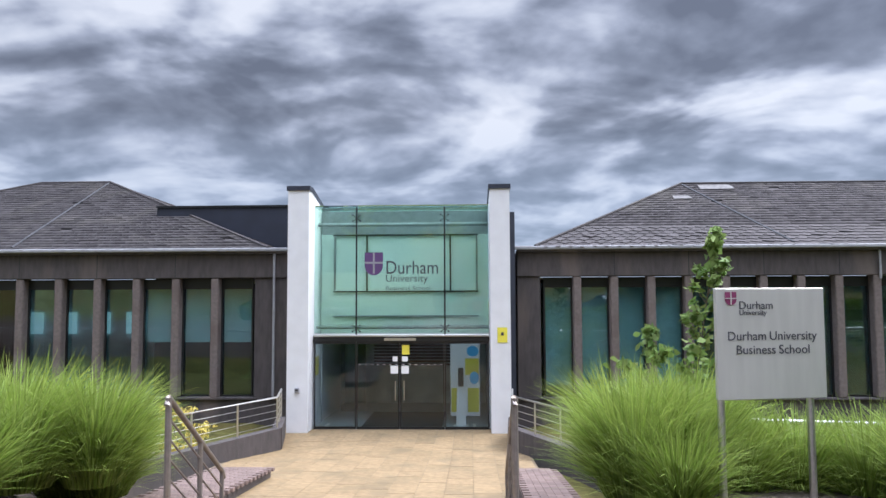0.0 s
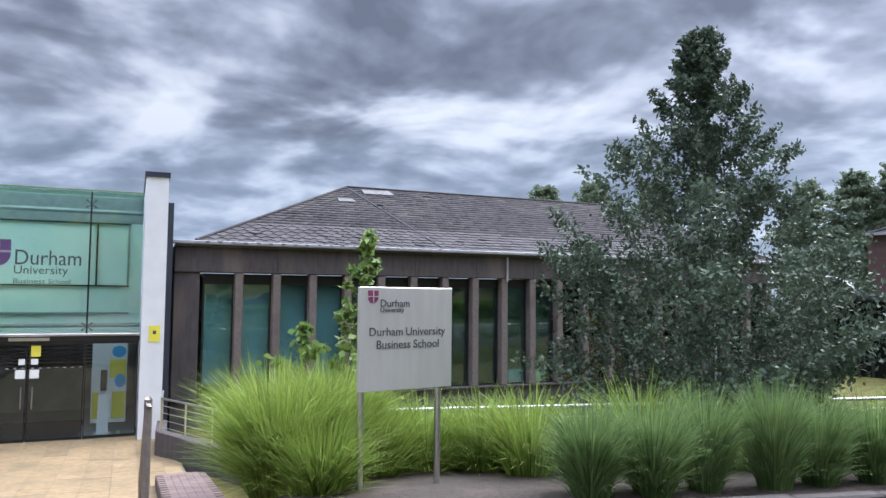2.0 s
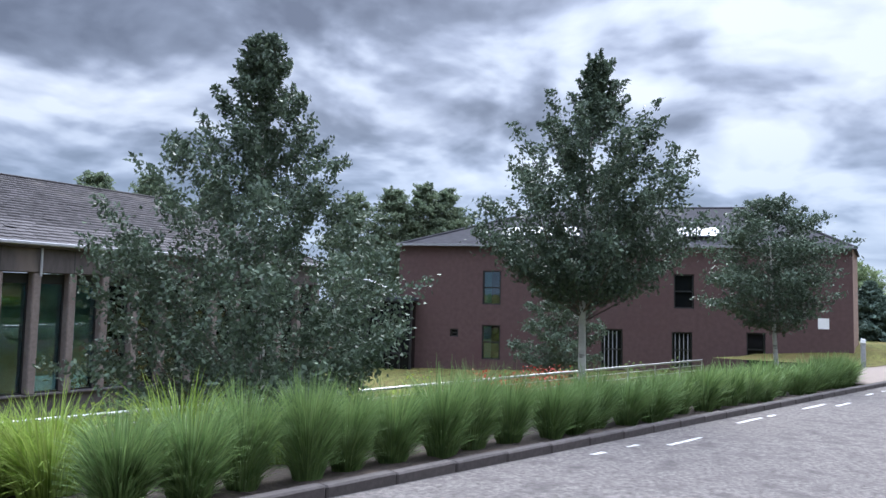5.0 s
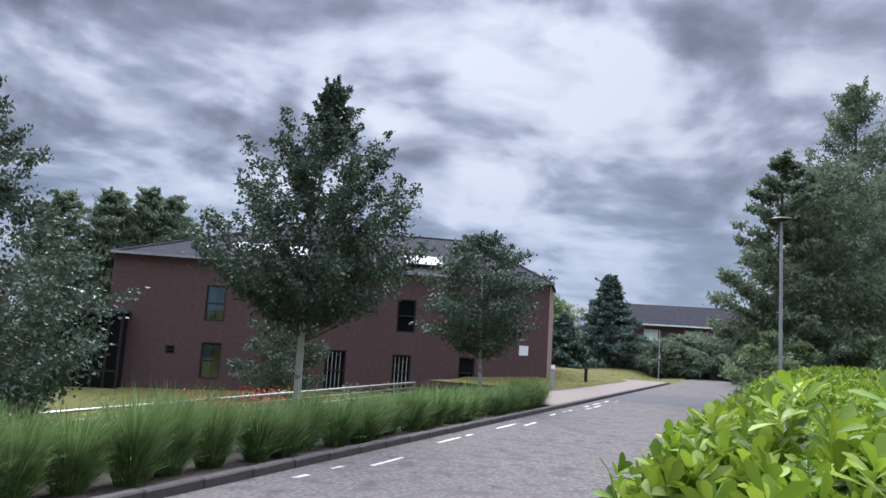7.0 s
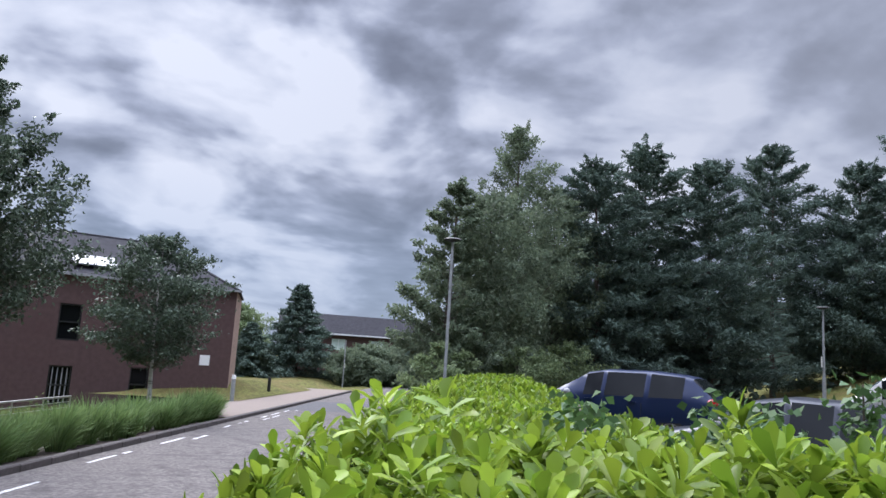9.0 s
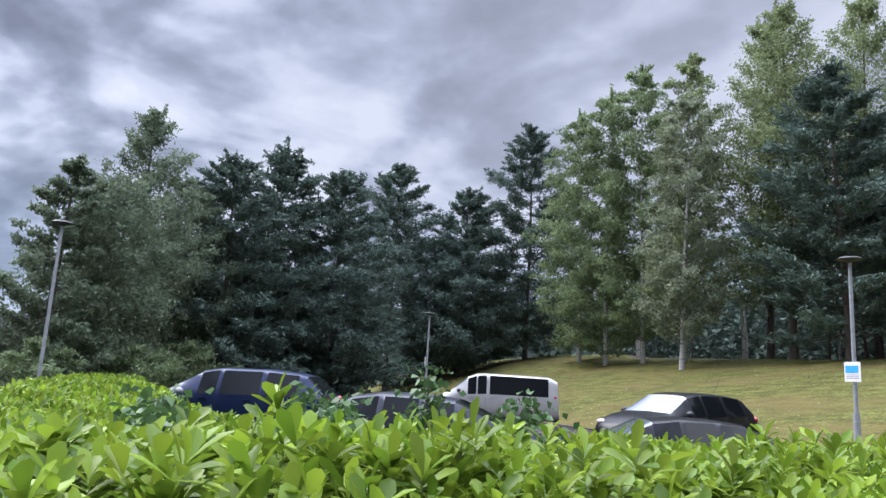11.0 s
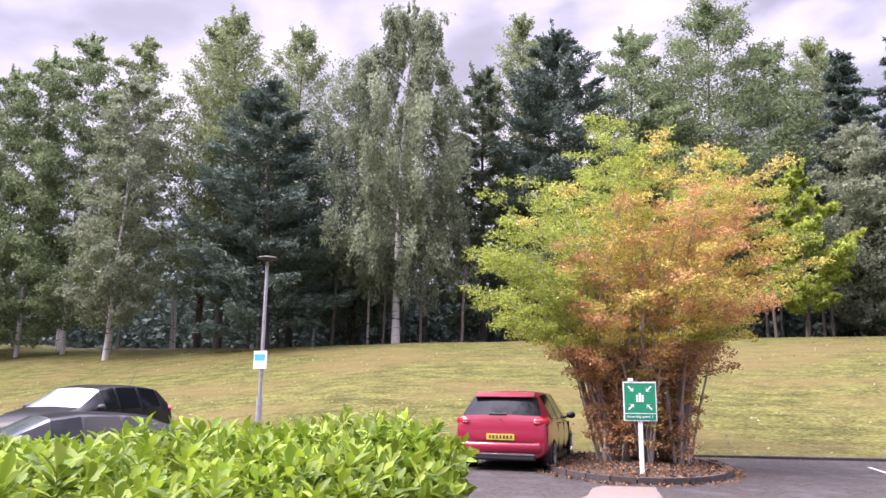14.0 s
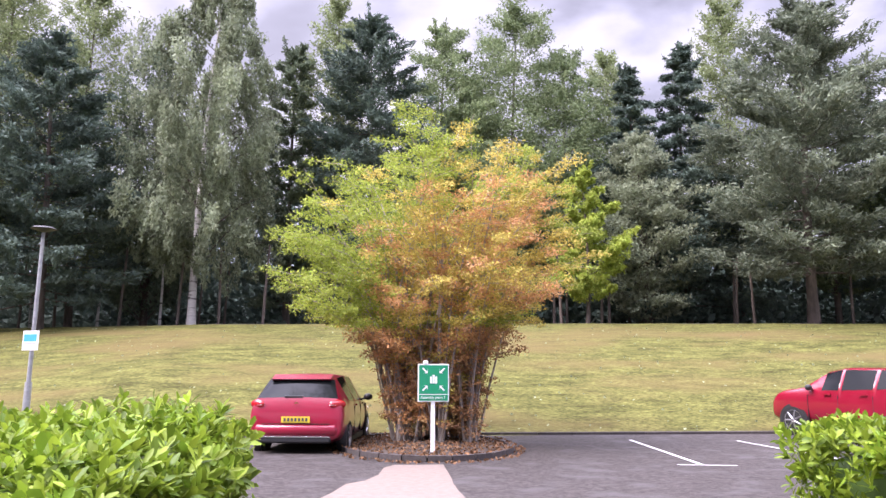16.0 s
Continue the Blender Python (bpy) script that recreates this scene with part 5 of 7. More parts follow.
# profile: part of the crown's height, part of its radius; rise: how steeply limbs climb; twig: length over crown radius; dip: how twigs tilt
STYLE = dict(
    bell=dict(profile=((0, 0.5), (0.1, 0.93), (0.22, 1.0), (0.42, 0.94), (0.6, 0.70), (0.74, 0.42), (0.87, 0.15), (1, 0.02)), rise=0.45, twig=0.27, dip=0.85, fan=1.1, puff=0.065),
    oval=dict(profile=((0, 0.45), (0.2, 0.9), (0.45, 1.0), (0.7, 0.78), (0.88, 0.45), (1, 0.12)), rise=0.55, twig=0.38, dip=0.3, fan=1.1, puff=0.12),
    column=dict(profile=((0, 0.6), (0.2, 0.95), (0.5, 1.0), (0.75, 0.75), (0.9, 0.42), (1, 0.1)), rise=1.1, twig=0.42, dip=1.15, fan=0.9, puff=0.16),
    flame=dict(profile=((0, 0.7), (0.2, 1.0), (0.5, 0.85), (0.8, 0.45), (1, 0.06)), rise=0.5, twig=0.34, dip=0.3, fan=0.9, puff=0.08),
    cone=dict(profile=((0, 0.9), (0.08, 1.0), (0.4, 0.68), (0.75, 0.30), (1, 0.02)), rise=-0.12, twig=0.28, dip=-0.1, fan=0.9, puff=0.08),
    pine=dict(profile=((0, 0.75), (0.15, 1.0), (0.42, 0.96), (0.66, 0.74), (0.85, 0.46), (1, 0.1)), rise=0.10, twig=0.40, dip=0.20, fan=0.9, puff=0.065),
    weeping=dict(profile=((0, 0.75), (0.15, 1.0), (0.4, 0.92), (0.65, 0.85), (0.85, 0.62), (1, 0.2)), rise=0.6, twig=0.50, dip=-1.9, fan=0.7, puff=0.045),
    birchwood=dict(profile=((0, 0.6), (0.2, 1.0), (0.5, 0.9), (0.75, 0.68), (0.9, 0.4), (1, 0.1)), rise=0.75, twig=0.40, dip=-0.55, fan=0.9, puff=0.10),
)


def tree(name, x, y, z, height, crown_r, crown_from, label, leaf, bark, leaf_size=0.3, leaves=5000, seed=1, trunk_r=0.14, shape="oval", lean=(0, 0), limbs=18, category="tree", group="", squash=0.6, twigs=12, near=False):
    """A tapered stem, limbs set round it, twigs fanned from the limbs and leaves along the twigs."""
    rng = np.random.default_rng(seed)
    root = thing(name, pose(x, y, z), label, category, group)
    st = STYLE[shape]
    pt, pr = zip(*st["profile"])

    def stem(t):
        return Vector((lean[0] * t * t + 0.12 * math.sin(3 * t + seed), lean[1] * t * t + 0.12 * math.cos(2.3 * t + seed), height * t))

    ts = np.linspace(-0.03, 0.96, 10)
    part("trunk", tube(bmesh.new(), [stem(t) for t in ts], [max(0.008, trunk_r * (1.25 if t < 0.02 else 1.0) * (1 - t) ** 0.85) for t in ts], 8), bark, root, smooth=True)
    bm = bmesh.new()
    starts, ways, fat = [], [], []
    for i in range(limbs):
        t = (i + rng.random() * 0.8) / limbs
        zt = crown_from + (1 - crown_from) * t
        R = crown_r * float(np.interp(t, pt, pr)) * rng.uniform(0.7, 1.12)
        rise = st["rise"] + (0.7 * t * t if shape == "pine" else 1.7 * t if shape == "bell" else 0.0)
        a = i * 2.399 + rng.random() * 0.8
        tip = stem(min(0.985, zt)) + Vector((math.cos(a) * R, math.sin(a) * R, 0.12 * R * rng.normal()))
        base = stem(max(0.03, min(0.93, zt - max(rise, -0.1) * R / height)))
        sag = 0.10 * R if shape in ("weeping", "birchwood", "oval") else -0.06 * R
        mid = base.lerp(tip, 0.55) + Vector((0, 0, sag))
        br = max(0.008, trunk_r * 0.24 * (1 - 0.75 * t))
        tube(bm, [base, mid, tip], [br, br * 0.6, br * 0.15], 4)
        out = (tip - mid).normalized()
        for q in rng.uniform(0.10, 1.0, twigs) ** 0.75:
            p = base.lerp(mid, q / 0.55) if q < 0.55 else mid.lerp(tip, (q - 0.55) / 0.45)
            w = a + rng.normal() * st["fan"]
            d = Vector((math.cos(w), math.sin(w), 0)) + out * 0.35
            if shape == "weeping":
                d *= 0.35
            d.z += st["dip"] + 0.22 * rng.normal()
            ln = st["twig"] * (crown_r * 0.45 + R * 0.55) * rng.uniform(0.4, 1.15)
            starts.append(p)
            ways.append(d.normalized() * ln)
            fat.append(0.3 + 0.7 * R / crown_r)
    for k in range(4):                                   # the leading shoots
        p = stem(0.93 - 0.03 * k)
        starts.append(p)
        ways.append(stem(1.0) - p + Vector(rng.normal(size=3) * 0.05 * crown_r * k))
        fat.append(0.3)
    tagged(part("branchwork", bm, "bark", root, smooth=True), kind="stuff")
    S, D = np.array(starts), np.array(ways)
    ln = np.linalg.norm(D, axis=1)
    k = rng.choice(len(S), leaves, p=ln / ln.sum())
    u = rng.random(leaves)[:, None] ** 0.8
    puff = np.maximum(0.04, st["puff"] * crown_r * np.array(fat)[k])[:, None] * (1.3 - 0.9 * u)
    pts = S[k] + D[k] * u + rng.normal(size=(leaves, 3)) * puff * (1, 1, 0.6)
    aim = D[k] / ln[k][:, None] * (1.6 if shape in ("pine", "cone", "weeping") else 0.5)
    v, f = leaf_cards(rng, pts, leaf_size, squash=squash, droop=0.0 if shape in ("pine", "cone") else 0.3, long=1.15, aim=aim, sides=4 if near else 3)
    part("crown", quad_mesh("crown", v, f), leaf, root)
    return root


# the birches of the bed
def ground_z(x, y):
    return land(x, y) - 0.03


tree("birch", 8.35, 8.55, ground_z(8.35, 8.55), 6.85, 2.4, 0.10, "dense young birch with small dark leaves in the grass bed", "leaf_birch", "birch_bark", 0.075, 62000, 21, 0.07, "bell", limbs=110, group="birches in the bed", squash=0.62, twigs=13, near=True)
tree("birch", 14.78, 5.92, ground_z(14.78, 5.92), 7.5, 2.25, 0.37, "young birch with a pale forked trunk and dark crown", "leaf_birch", "birch_bark", 0.088, 42000, 22, 0.09, "bell", limbs=90, group="birches in the bed", lean=(0.2, -0.5), squash=0.62, twigs=12, near=True)
tree("birch", 24.4, 3.6, ground_z(24.4, 3.6), 5.7, 1.95, 0.36, "smaller birch with a pale trunk at the end of the bed", "leaf_birch", "birch_bark", 0.105, 19000, 23, 0.08, "oval", limbs=56, group="birches in the bed", twigs=10, near=True)
tree("sapling", 3.25, 10.9, ground_z(3.25, 10.9), 4.45, 0.40, 0.45, "slender young tree with light green leaves", "leaf_young", "bark", 0.15, 620, 24, 0.025, "column", limbs=22, lean=(0.35, 0), twigs=5, near=True)
tree("sapling", 2.6, 10.9, ground_z(2.6, 10.9), 3.0, 0.8, 0.42, "low side shoot of a young tree with light leaves", "leaf_young", "bark", 0.15, 560, 25, 0.02, "oval", limbs=9, twigs=5, near=True)
tree("shrub", 30.3, 13.4, 0.0, 4.9, 1.9, 0.05, "dark green shrub against the brick wall", "leaf_birch", "bark", 0.15, 9000, 26, 0.06, "oval", limbs=30, category="shrub")

# the copper beech clump on its island
def autumn_clump():
    x, y, z = -1.65, -16.35, 2.15
    root = thing("autumn_tree", pose(x, y, z), "many stemmed tree turning from green to gold and russet", "tree")
    rng = np.random.default_rng(40)
    bm = bmesh.new()
    groups = dict(leaf_lime=[], leaf_gold=[], leaf_russet=[], leaf_rust=[])

    def spread(h):
        """Crown radius at a height: narrow foot, wide at the middle, drawn in at the top."""
        return float(np.interp(h, (0.0, 1.5, 2.4, 3.2, 4.2, 5.3, 6.2, 7.2), (1.0, 1.2, 2.2, 3.35, 3.6, 3.1, 2.15, 0.8)))

    def colour(p):
        if p.z < 2.3:
            return "leaf_rust" if rng.random() < 0.5 else ("leaf_russet" if rng.random() < 0.55 else "leaf_gold")
        out = math.hypot(p.x, p.y) / spread(p.z)
        if p.x > 1.2 + 0.5 * rng.normal() or (p.x > -0.2 and p.z > 5.0 + 0.4 * rng.normal()):
            return "leaf_lime"
        if 2.6 < p.z < 5.0 + 0.3 * rng.normal() and -2.3 < p.x < 1.7 and p.y > -0.2:
            return "leaf_russet" if rng.random() < 0.38 else "leaf_gold"
        if p.x < -1.6 and out > 0.75:
            return "leaf_lime" if rng.random() < 0.45 else "leaf_gold"
        return "leaf_gold" if rng.random() < 0.66 else "leaf_lime"

    for i in range(96):
        a = i * 2.399 + rng.uniform(-0.3, 0.3)
        kk = i % 8
        base = Vector((math.cos(kk * 0.8) * 0.78 + 0.1 * math.cos(a), math.sin(kk * 0.8) * 0.5 + 0.1 * math.sin(a), 0))
        hgt = 2.5 + 4.35 * rng.random() ** 0.9
        r = spread(hgt) * rng.uniform(0.72, 1.06)
        tip = Vector((math.cos(a) * r, math.sin(a) * r * 0.85, hgt))
        knee = Vector((base.x + 0.18 * tip.x, base.y + 0.18 * tip.y, hgt * rng.uniform(0.5, 0.66)))
        rr = rng.uniform(0.016, 0.036)
        pts = [base, base.lerp(knee, 0.55) + Vector((0.03, 0.02, 0)), knee, knee.lerp(tip, 0.5) + Vector((0, 0, 0.16)), tip]
        tube(bm, pts, [rr, rr * 0.9, rr * 0.7, rr * 0.4, 0.004], 5)
        for k in range(4):
            for q in np.linspace(0, 1, 4, endpoint=False) + 0.12:
                p = pts[k].lerp(pts[k + 1], float(q))
                if p.z < 0.45 or (k < 2 and rng.random() < 0.25):
                    continue
                far = k >= 2
                groups[colour(p)].append((p.x, p.y, p.z, (0.20 + 0.14 * rng.random()) if far else 0.2))
                if far and rng.random() < 0.75:          # side sprays
                    sa = a + rng.choice((-1, 1)) * rng.uniform(0.5, 1.2)
                    L = rng.uniform(0.35, 0.85)
                    e = p + Vector((math.cos(sa) * L, math.sin(sa) * L, rng.uniform(-0.05, 0.22)))
                    tube(bm, [p, e], [0.007, 0.003], 4)
                    for w in (0.5, 1.0):
                        c = p.lerp(e, w)
                        groups[colour(c)].append((c.x, c.y, c.z, 0.19 + 0.11 * rng.random()))
    for i in range(400):                                 # leafy foot
        a, h = rng.random() * math.tau, rng.uniform(0.2, 2.7)
        r = rng.uniform(0.45, 1.0) * (1.05 + 0.35 * max(0, h - 1.5))
        c = Vector((math.cos(a) * r, math.sin(a) * r * 0.8, h))
        groups[colour(c) if h > 1.2 else ("leaf_rust" if rng.random() < 0.7 else "leaf_russet")].append((c.x, c.y, c.z, 0.2))
    for kx, ky in ((0.75, 0.35), (0.55, 0.1), (0.35, 0.3), (-0.2, -0.2), (-0.05, 0.15), (-0.75, 0.2), (-0.6, 0.4)):
        tube(bm, [(kx * 1.05, ky, -0.1), (kx, ky, 0.7), (kx * 1.15, ky * 1.1, 2.0)], [0.055, 0.042, 0.028], 7)
    tagged(part("stemwork", bm, "grey_stem", root, "many thin grey stems", smooth=True), kind="stuff")
    for key, c in groups.items():
        c = np.array(c)
        pts = clumps(rng, c[:, :3], c[:, 3], int(len(c) * 62), 0.5, 0.0)
        v, f = leaf_cards(rng, pts, 0.064, squash=0.55, droop=0.1, sides=3)
        part("foliage", quad_mesh("foliage", v, f), key, root, {"leaf_lime": "yellow green leaves", "leaf_gold": "golden leaves", "leaf_russet": "russet leaves", "leaf_rust": "withered red brown leaves"}[key])


autumn_clump()


def island():
    cx, cy, rx, ry = -1.4, -16.1, 1.75, 2.75
    root = thing("planting_island", pose(cx, cy, 2.1), "kerbed island of bark chippings under the tree", "planting bed", kind="structure")
    n = 26
    bm = bmesh.new()
    top = [bm.verts.new((math.cos(k * math.tau / n) * (rx - 0.1), math.sin(k * math.tau / n) * (ry - 0.1), 0.06)) for k in range(n)]
    c = bm.verts.new((0, 0, 0.14))
    for k in range(n):
        bm.faces.new((c, top[k], top[(k + 1) % n]))
    part("mulch", bm, "soil", root, "brown bark mulch")
    for k in range(n):
        a0, a1 = (k + 0.03) * math.tau / n, (k + 0.97) * math.tau / n
        bm = bmesh.new()
        P = [(math.cos(a) * (rx + o), math.sin(a) * (ry + o), zz) for a, o, zz in ((a0, 0, -0.1), (a1, 0, -0.1), (a1, 0, 0.10), (a0, 0, 0.10), (a0, -0.14, 0.10), (a1, -0.14, 0.10), (a1, -0.14, -0.1), (a0, -0.14, -0.1))]
        v = [bm.verts.new(p) for p in P]
        for f in ((0, 1, 2, 3), (3, 2, 5, 4), (4, 5, 6, 7), (0, 3, 4, 7), (1, 6, 5, 2)):
            bm.faces.new([v[i] for i in f])
        bmesh.ops.recalc_face_normals(bm, faces=bm.faces)
        part("kerb_stone", bm, "kerb", root)
    rng = np.random.default_rng(7)
    m = 3400
    a, r = rng.random(m) * math.tau, np.sqrt(rng.random(m)) * 1.12
    pts = np.stack([cx + np.cos(a) * r * rx, cy + np.sin(a) * r * ry, np.where(r < 0.94, 2.258 - 0.08 * r, np.where(r < 1.0, 2.215, 2.118))], 1)
    v, f = leaf_cards(rng, pts, 0.055, squash=0.7)
    tagged(part("fallen_leaves", quad_mesh("fallen_leaves", v, f), "litter_leaf"), "fallen russet leaves on the bark and tarmac", "leaves", kind="stuff")


island()


def litter():
    """Pale fallen leaves on the grass."""
    rng = np.random.default_rng(12)
    n = 700
    x = rng.uniform(-22, 22, n)
    y = np.array([bank_edge(a) for a in x]) - 0.2 - 12.0 * rng.random(n) ** 1.4
    z = np.array([land(a, b) for a, b in zip(x, y)]) + 0.025
    v, f = leaf_cards(rng, np.stack([x, y, z], 1), 0.075, squash=0.8)
    tagged(part("fallen_leaves", quad_mesh("fallen_leaves", v, f), "leaf_pale"), "pale fallen leaves scattered on the grass bank", "leaves", kind="stuff")


litter()

# ---- the wood on the bank ----
def wood():
    spec = [
        # x, y, height, radius, crown from, leaf, shape, kind
        (29.3, -6.6, 9.4, 2.2, 0.05, "leaf_dark", "flame", "ivied tree"), (31.2, -8.6, 8.6, 2.6, 0.04, "leaf_dark", "column", "ivied tree"),
        (35.0, -10.6, 13.0, 2.4, 0.08, "leaf_dark", "column", "poplar"), (37.6, -13.6, 10.5, 2.6, 0.1, "leaf_dark", "oval", "tree"),
        (38.2, -16.5, 12.2, 3.4, 0.03, "leaf_pine", "flame", "pine"), (40.0, -20.2, 13.8, 3.8, 0.03, "leaf_pine", "flame", "pine"), (39.0, -24.0, 13.4, 3.6, 0.03, "leaf_pine", "flame", "pine"),
        (46.0, -33.0, 17.0, 4.2, 0.03, "leaf_pine", "flame", "pine"), (43.5, -37.5, 13.6, 4.2, 0.05, "leaf_pine", "flame", "pine"), (39.5, -41.0, 17.0, 4.0, 0.05, "leaf_pine", "flame", "pine"),
        (41.5, -36.0, 9.5, 3.4, 0.08, "leaf_pine", "oval", "tree"),
        (31.0, -37.0, 16.6, 3.0, 0.15, "leaf_wood", "oval", "birch"), (28.4, -36.4, 17.4, 2.8, 0.15, "leaf_wood", "column", "birch"), (25.6, -36.4, 15.6, 2.9, 0.2, "leaf_wood", "column", "birch"),
        (22.6, -36.0, 15.2, 2.6, 0.2, "leaf_poplar", "column", "birch"), (21.1, -33.3, 12.4, 2.3, 0.25, "leaf_pale", "oval", "birch"), (19.3, -38.5, 16.2, 2.6, 0.2, "leaf_poplar", "column", "poplar"),
        (17.2, -36.4, 18.4, 2.6, 0.2, "leaf_poplar", "column", "poplar"), (13.6, -33.9, 13.6, 3.3, 0.10, "leaf_pine", "oval", "pine"), (14.6, -40.0, 19.4, 2.8, 0.2, "leaf_poplar", "column", "poplar"),
        (7.35, -34.9, 17.6, 4.1, 0.24, "leaf_weeping", "flame", "weeping birch"), (10.5, -38.8, 15.0, 3.0, 0.12, "leaf_dark", "column", "tree"),
        (1.5, -40.0, 19.2, 2.3, 0.3, "leaf_poplar", "column", "poplar"), (-0.4, -37.2, 16.4, 3.3, 0.22, "leaf_pine", "flame", "pine"), (3.8, -38.8, 15.6, 2.4, 0.1, "leaf_dark", "oval", "pine"),
        (-4.4, -41.0, 18.2, 3.2, 0.2, "leaf_wood", "oval", "tree"), (-8.4, -40.0, 19.4, 4.2, 0.15, "leaf_wood", "oval", "tree"), (-5.8, -37.6, 12.6, 3.2, 0.1, "leaf_wood", "oval", "tree"), (-11.6, -41.0, 17.0, 3.2, 0.15, "leaf_wood", "oval", "tree"),
        (-10.45, -33.5, 7.4, 1.95, 0.2, "leaf_lime", "flame", "young chestnut"), (-14.8, -38.2, 14.8, 2.5, 0.05, "leaf_pine", "cone", "spruce"), (-14.3, -36.2, 9.9, 2.7, 0.08, "leaf_pale", "oval", "tree"),
        (-17.6, -38.5, 16.6, 2.8, 0.05, "leaf_pine", "cone", "spruce"), (-21.8, -40.5, 21.0, 2.7, 0.25, "leaf_poplar", "column", "poplar"), (-21.3, -33.0, 16.2, 4.7, 0.16, "leaf_greypine", "oval", "tall pine"),
        (-15.5, -43.0, 18.0, 2.4, 0.3, "leaf_poplar", "column", "poplar"),
        (-25.5, -37.5, 16.5, 3.6, 0.15, "leaf_wood", "oval", "tree"), (-28.5, -33.5, 15.0, 3.6, 0.12, "leaf_pine", "oval", "pine"), (-33.0, -36.0, 15.0, 4.0, 0.1, "leaf_wood", "oval", "tree"),
    ]
    rnd = random.Random(9)
    for i, (x, y, h, r, cf, leaf, shape, kind) in enumerate(spec):
        z = ground_z(x, y)
        pale = kind in ("birch", "weeping birch")
        label = {"poplar": "tall slim poplar with light leaves on the bank", "birch": "slender birch with a pale trunk at the wood's edge", "weeping birch": "large weeping birch with pale trunk and hanging twigs", "pine": "broad dark pine in the wood", "tall pine": "tall pine with a bare reddish trunk on the bank", "spruce": "narrow dark spruce in the wood", "ivied tree": "tree hung with ivy beside the car park", "young chestnut": "young bright green chestnut at the wood's edge"}.get(kind, "leafy tree in the wood on the bank")
        dark = kind in ("pine", "tall pine", "spruce")
        h = h * (1.17 if 17.5 < x < 27 else 1.06 if x > 36 else 1.0)
        cf = cf * 0.6 if kind == "birch" else cf
        r = r * (1.12 if kind == "pine" and x > 36 else 1.4 if kind == "spruce" else 1.0)
        style = "pine" if kind in ("pine", "tall pine") else {"weeping birch": "weeping", "birch": "birchwood", "spruce": "cone", "poplar": "column"}.get(kind, shape)
        tree({"weeping birch": "weeping_birch", "young chestnut": "chestnut_tree", "ivied tree": "ivied_tree", "tall pine": "pine"}.get(kind, kind), x, y, z, h, r, cf, label, leaf, "birch_bark" if pale else "bark",
             0.17 if not dark else 0.26, int((27000 if not dark else 31000) * (r / 2.8) ** 1.2 * (1.5 if kind == "weeping birch" else 1.0)), 100 + i, (0.27 if kind == "tall pine" else 0.12 if kind == "birch" else 0.19) if h > 9 else 0.1, style, limbs=(84 if dark else 66) if h > 8 else 34, group="trees of the wood", lean=(rnd.uniform(-0.5, 0.5), rnd.uniform(-0.3, 0.3)), squash=0.6 if not dark else 0.36, twigs=14)
    # thin stems at the edge of the wood
    for i in range(34):
        x = rnd.uniform(-24, 33)
        y = bank_edge(x) - rnd.uniform(14.4, 19.5)
        b = i % 3 != 0 and x > 9
        root = thing("slim_tree", pose(x, y, ground_z(x, y)), "bare slender pale trunk at the wood's edge" if b else "bare slender dark trunk at the wood's edge", "tree", "edge stems")
        ln = rnd.uniform(-0.2, 0.2)
        part("trunk", tube(bmesh.new(), [(0, 0, -0.2), (ln * 0.3, 0, 1.5), (ln, 0.1, 3.6)], [0.08, 0.062, 0.045], 6), "birch_bark" if b else "bark", root, smooth=True)
    # the dim depth of the wood: a thicket
    rng = np.random.default_rng(77)
    n = 62000
    x = rng.uniform(-48, 44, n)
    y = np.array([bank_edge(a) for a in x]) - 19.3 - rng.random(n) * 12
    z = np.array([land(a, b) for a, b in zip(x, y)]) + rng.random(n) ** 1.5 * 9.5
    v, f = leaf_cards(rng, np.stack([x, y, z], 1), 0.46, squash=0.75)
    tagged(part("thicket", quad_mesh("thicket", v, f), "leaf_pine"), "dim undergrowth filling the wood behind the trees", "undergrowth", kind="stuff")
    n = 24000
    x = rng.uniform(37, 60, n)
    y = rng.uniform(-44, -11, n)
    edge = np.array([bank_edge(a) for a in x])
    keep = (y > -27) | (y < edge - 12.5)
    x, y = x[keep], y[keep]
    z = np.array([land(a, b) for a, b in zip(x, y)]) + rng.random(len(x)) ** 1.4 * 8.5
    v, f = leaf_cards(rng, np.stack([x, y, z], 1), 0.5, squash=0.75)
    tagged(part("thicket", quad_mesh("thicket", v, f), "leaf_pine"), "dim undergrowth between the pines", "undergrowth", kind="stuff")
    # added sheet for the wood's far darkness, closing the view between the trunks
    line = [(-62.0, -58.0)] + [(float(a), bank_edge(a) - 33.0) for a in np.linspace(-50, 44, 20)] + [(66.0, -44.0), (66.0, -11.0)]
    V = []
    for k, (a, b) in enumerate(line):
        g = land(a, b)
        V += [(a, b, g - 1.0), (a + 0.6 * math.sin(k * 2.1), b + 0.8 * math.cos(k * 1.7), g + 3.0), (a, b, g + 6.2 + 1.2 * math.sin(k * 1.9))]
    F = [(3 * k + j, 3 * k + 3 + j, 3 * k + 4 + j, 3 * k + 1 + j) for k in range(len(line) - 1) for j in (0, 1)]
    tagged(part("backdrop", quad_mesh("backdrop", V, F), "leaf_pine"), "plain added sheet standing in for the dark between the trunks", "backdrop", kind="structure")
    # low shrubs by the lamp
    for i, (x, y, h, r) in enumerate(((27.0, -6.0, 2.6, 1.6), (28.6, -9.4, 2.4, 1.8), (33.5, -13.0, 2.4, 2.0))):
        tree("shrub", x, y, ground_z(x, y), h, r, 0.05, "low mixed green shrub beside the car park", "leaf_wood", "bark", 0.15, 5000, 300 + i, 0.04, "oval", limbs=24, category="shrub", group="shrubs")


wood()

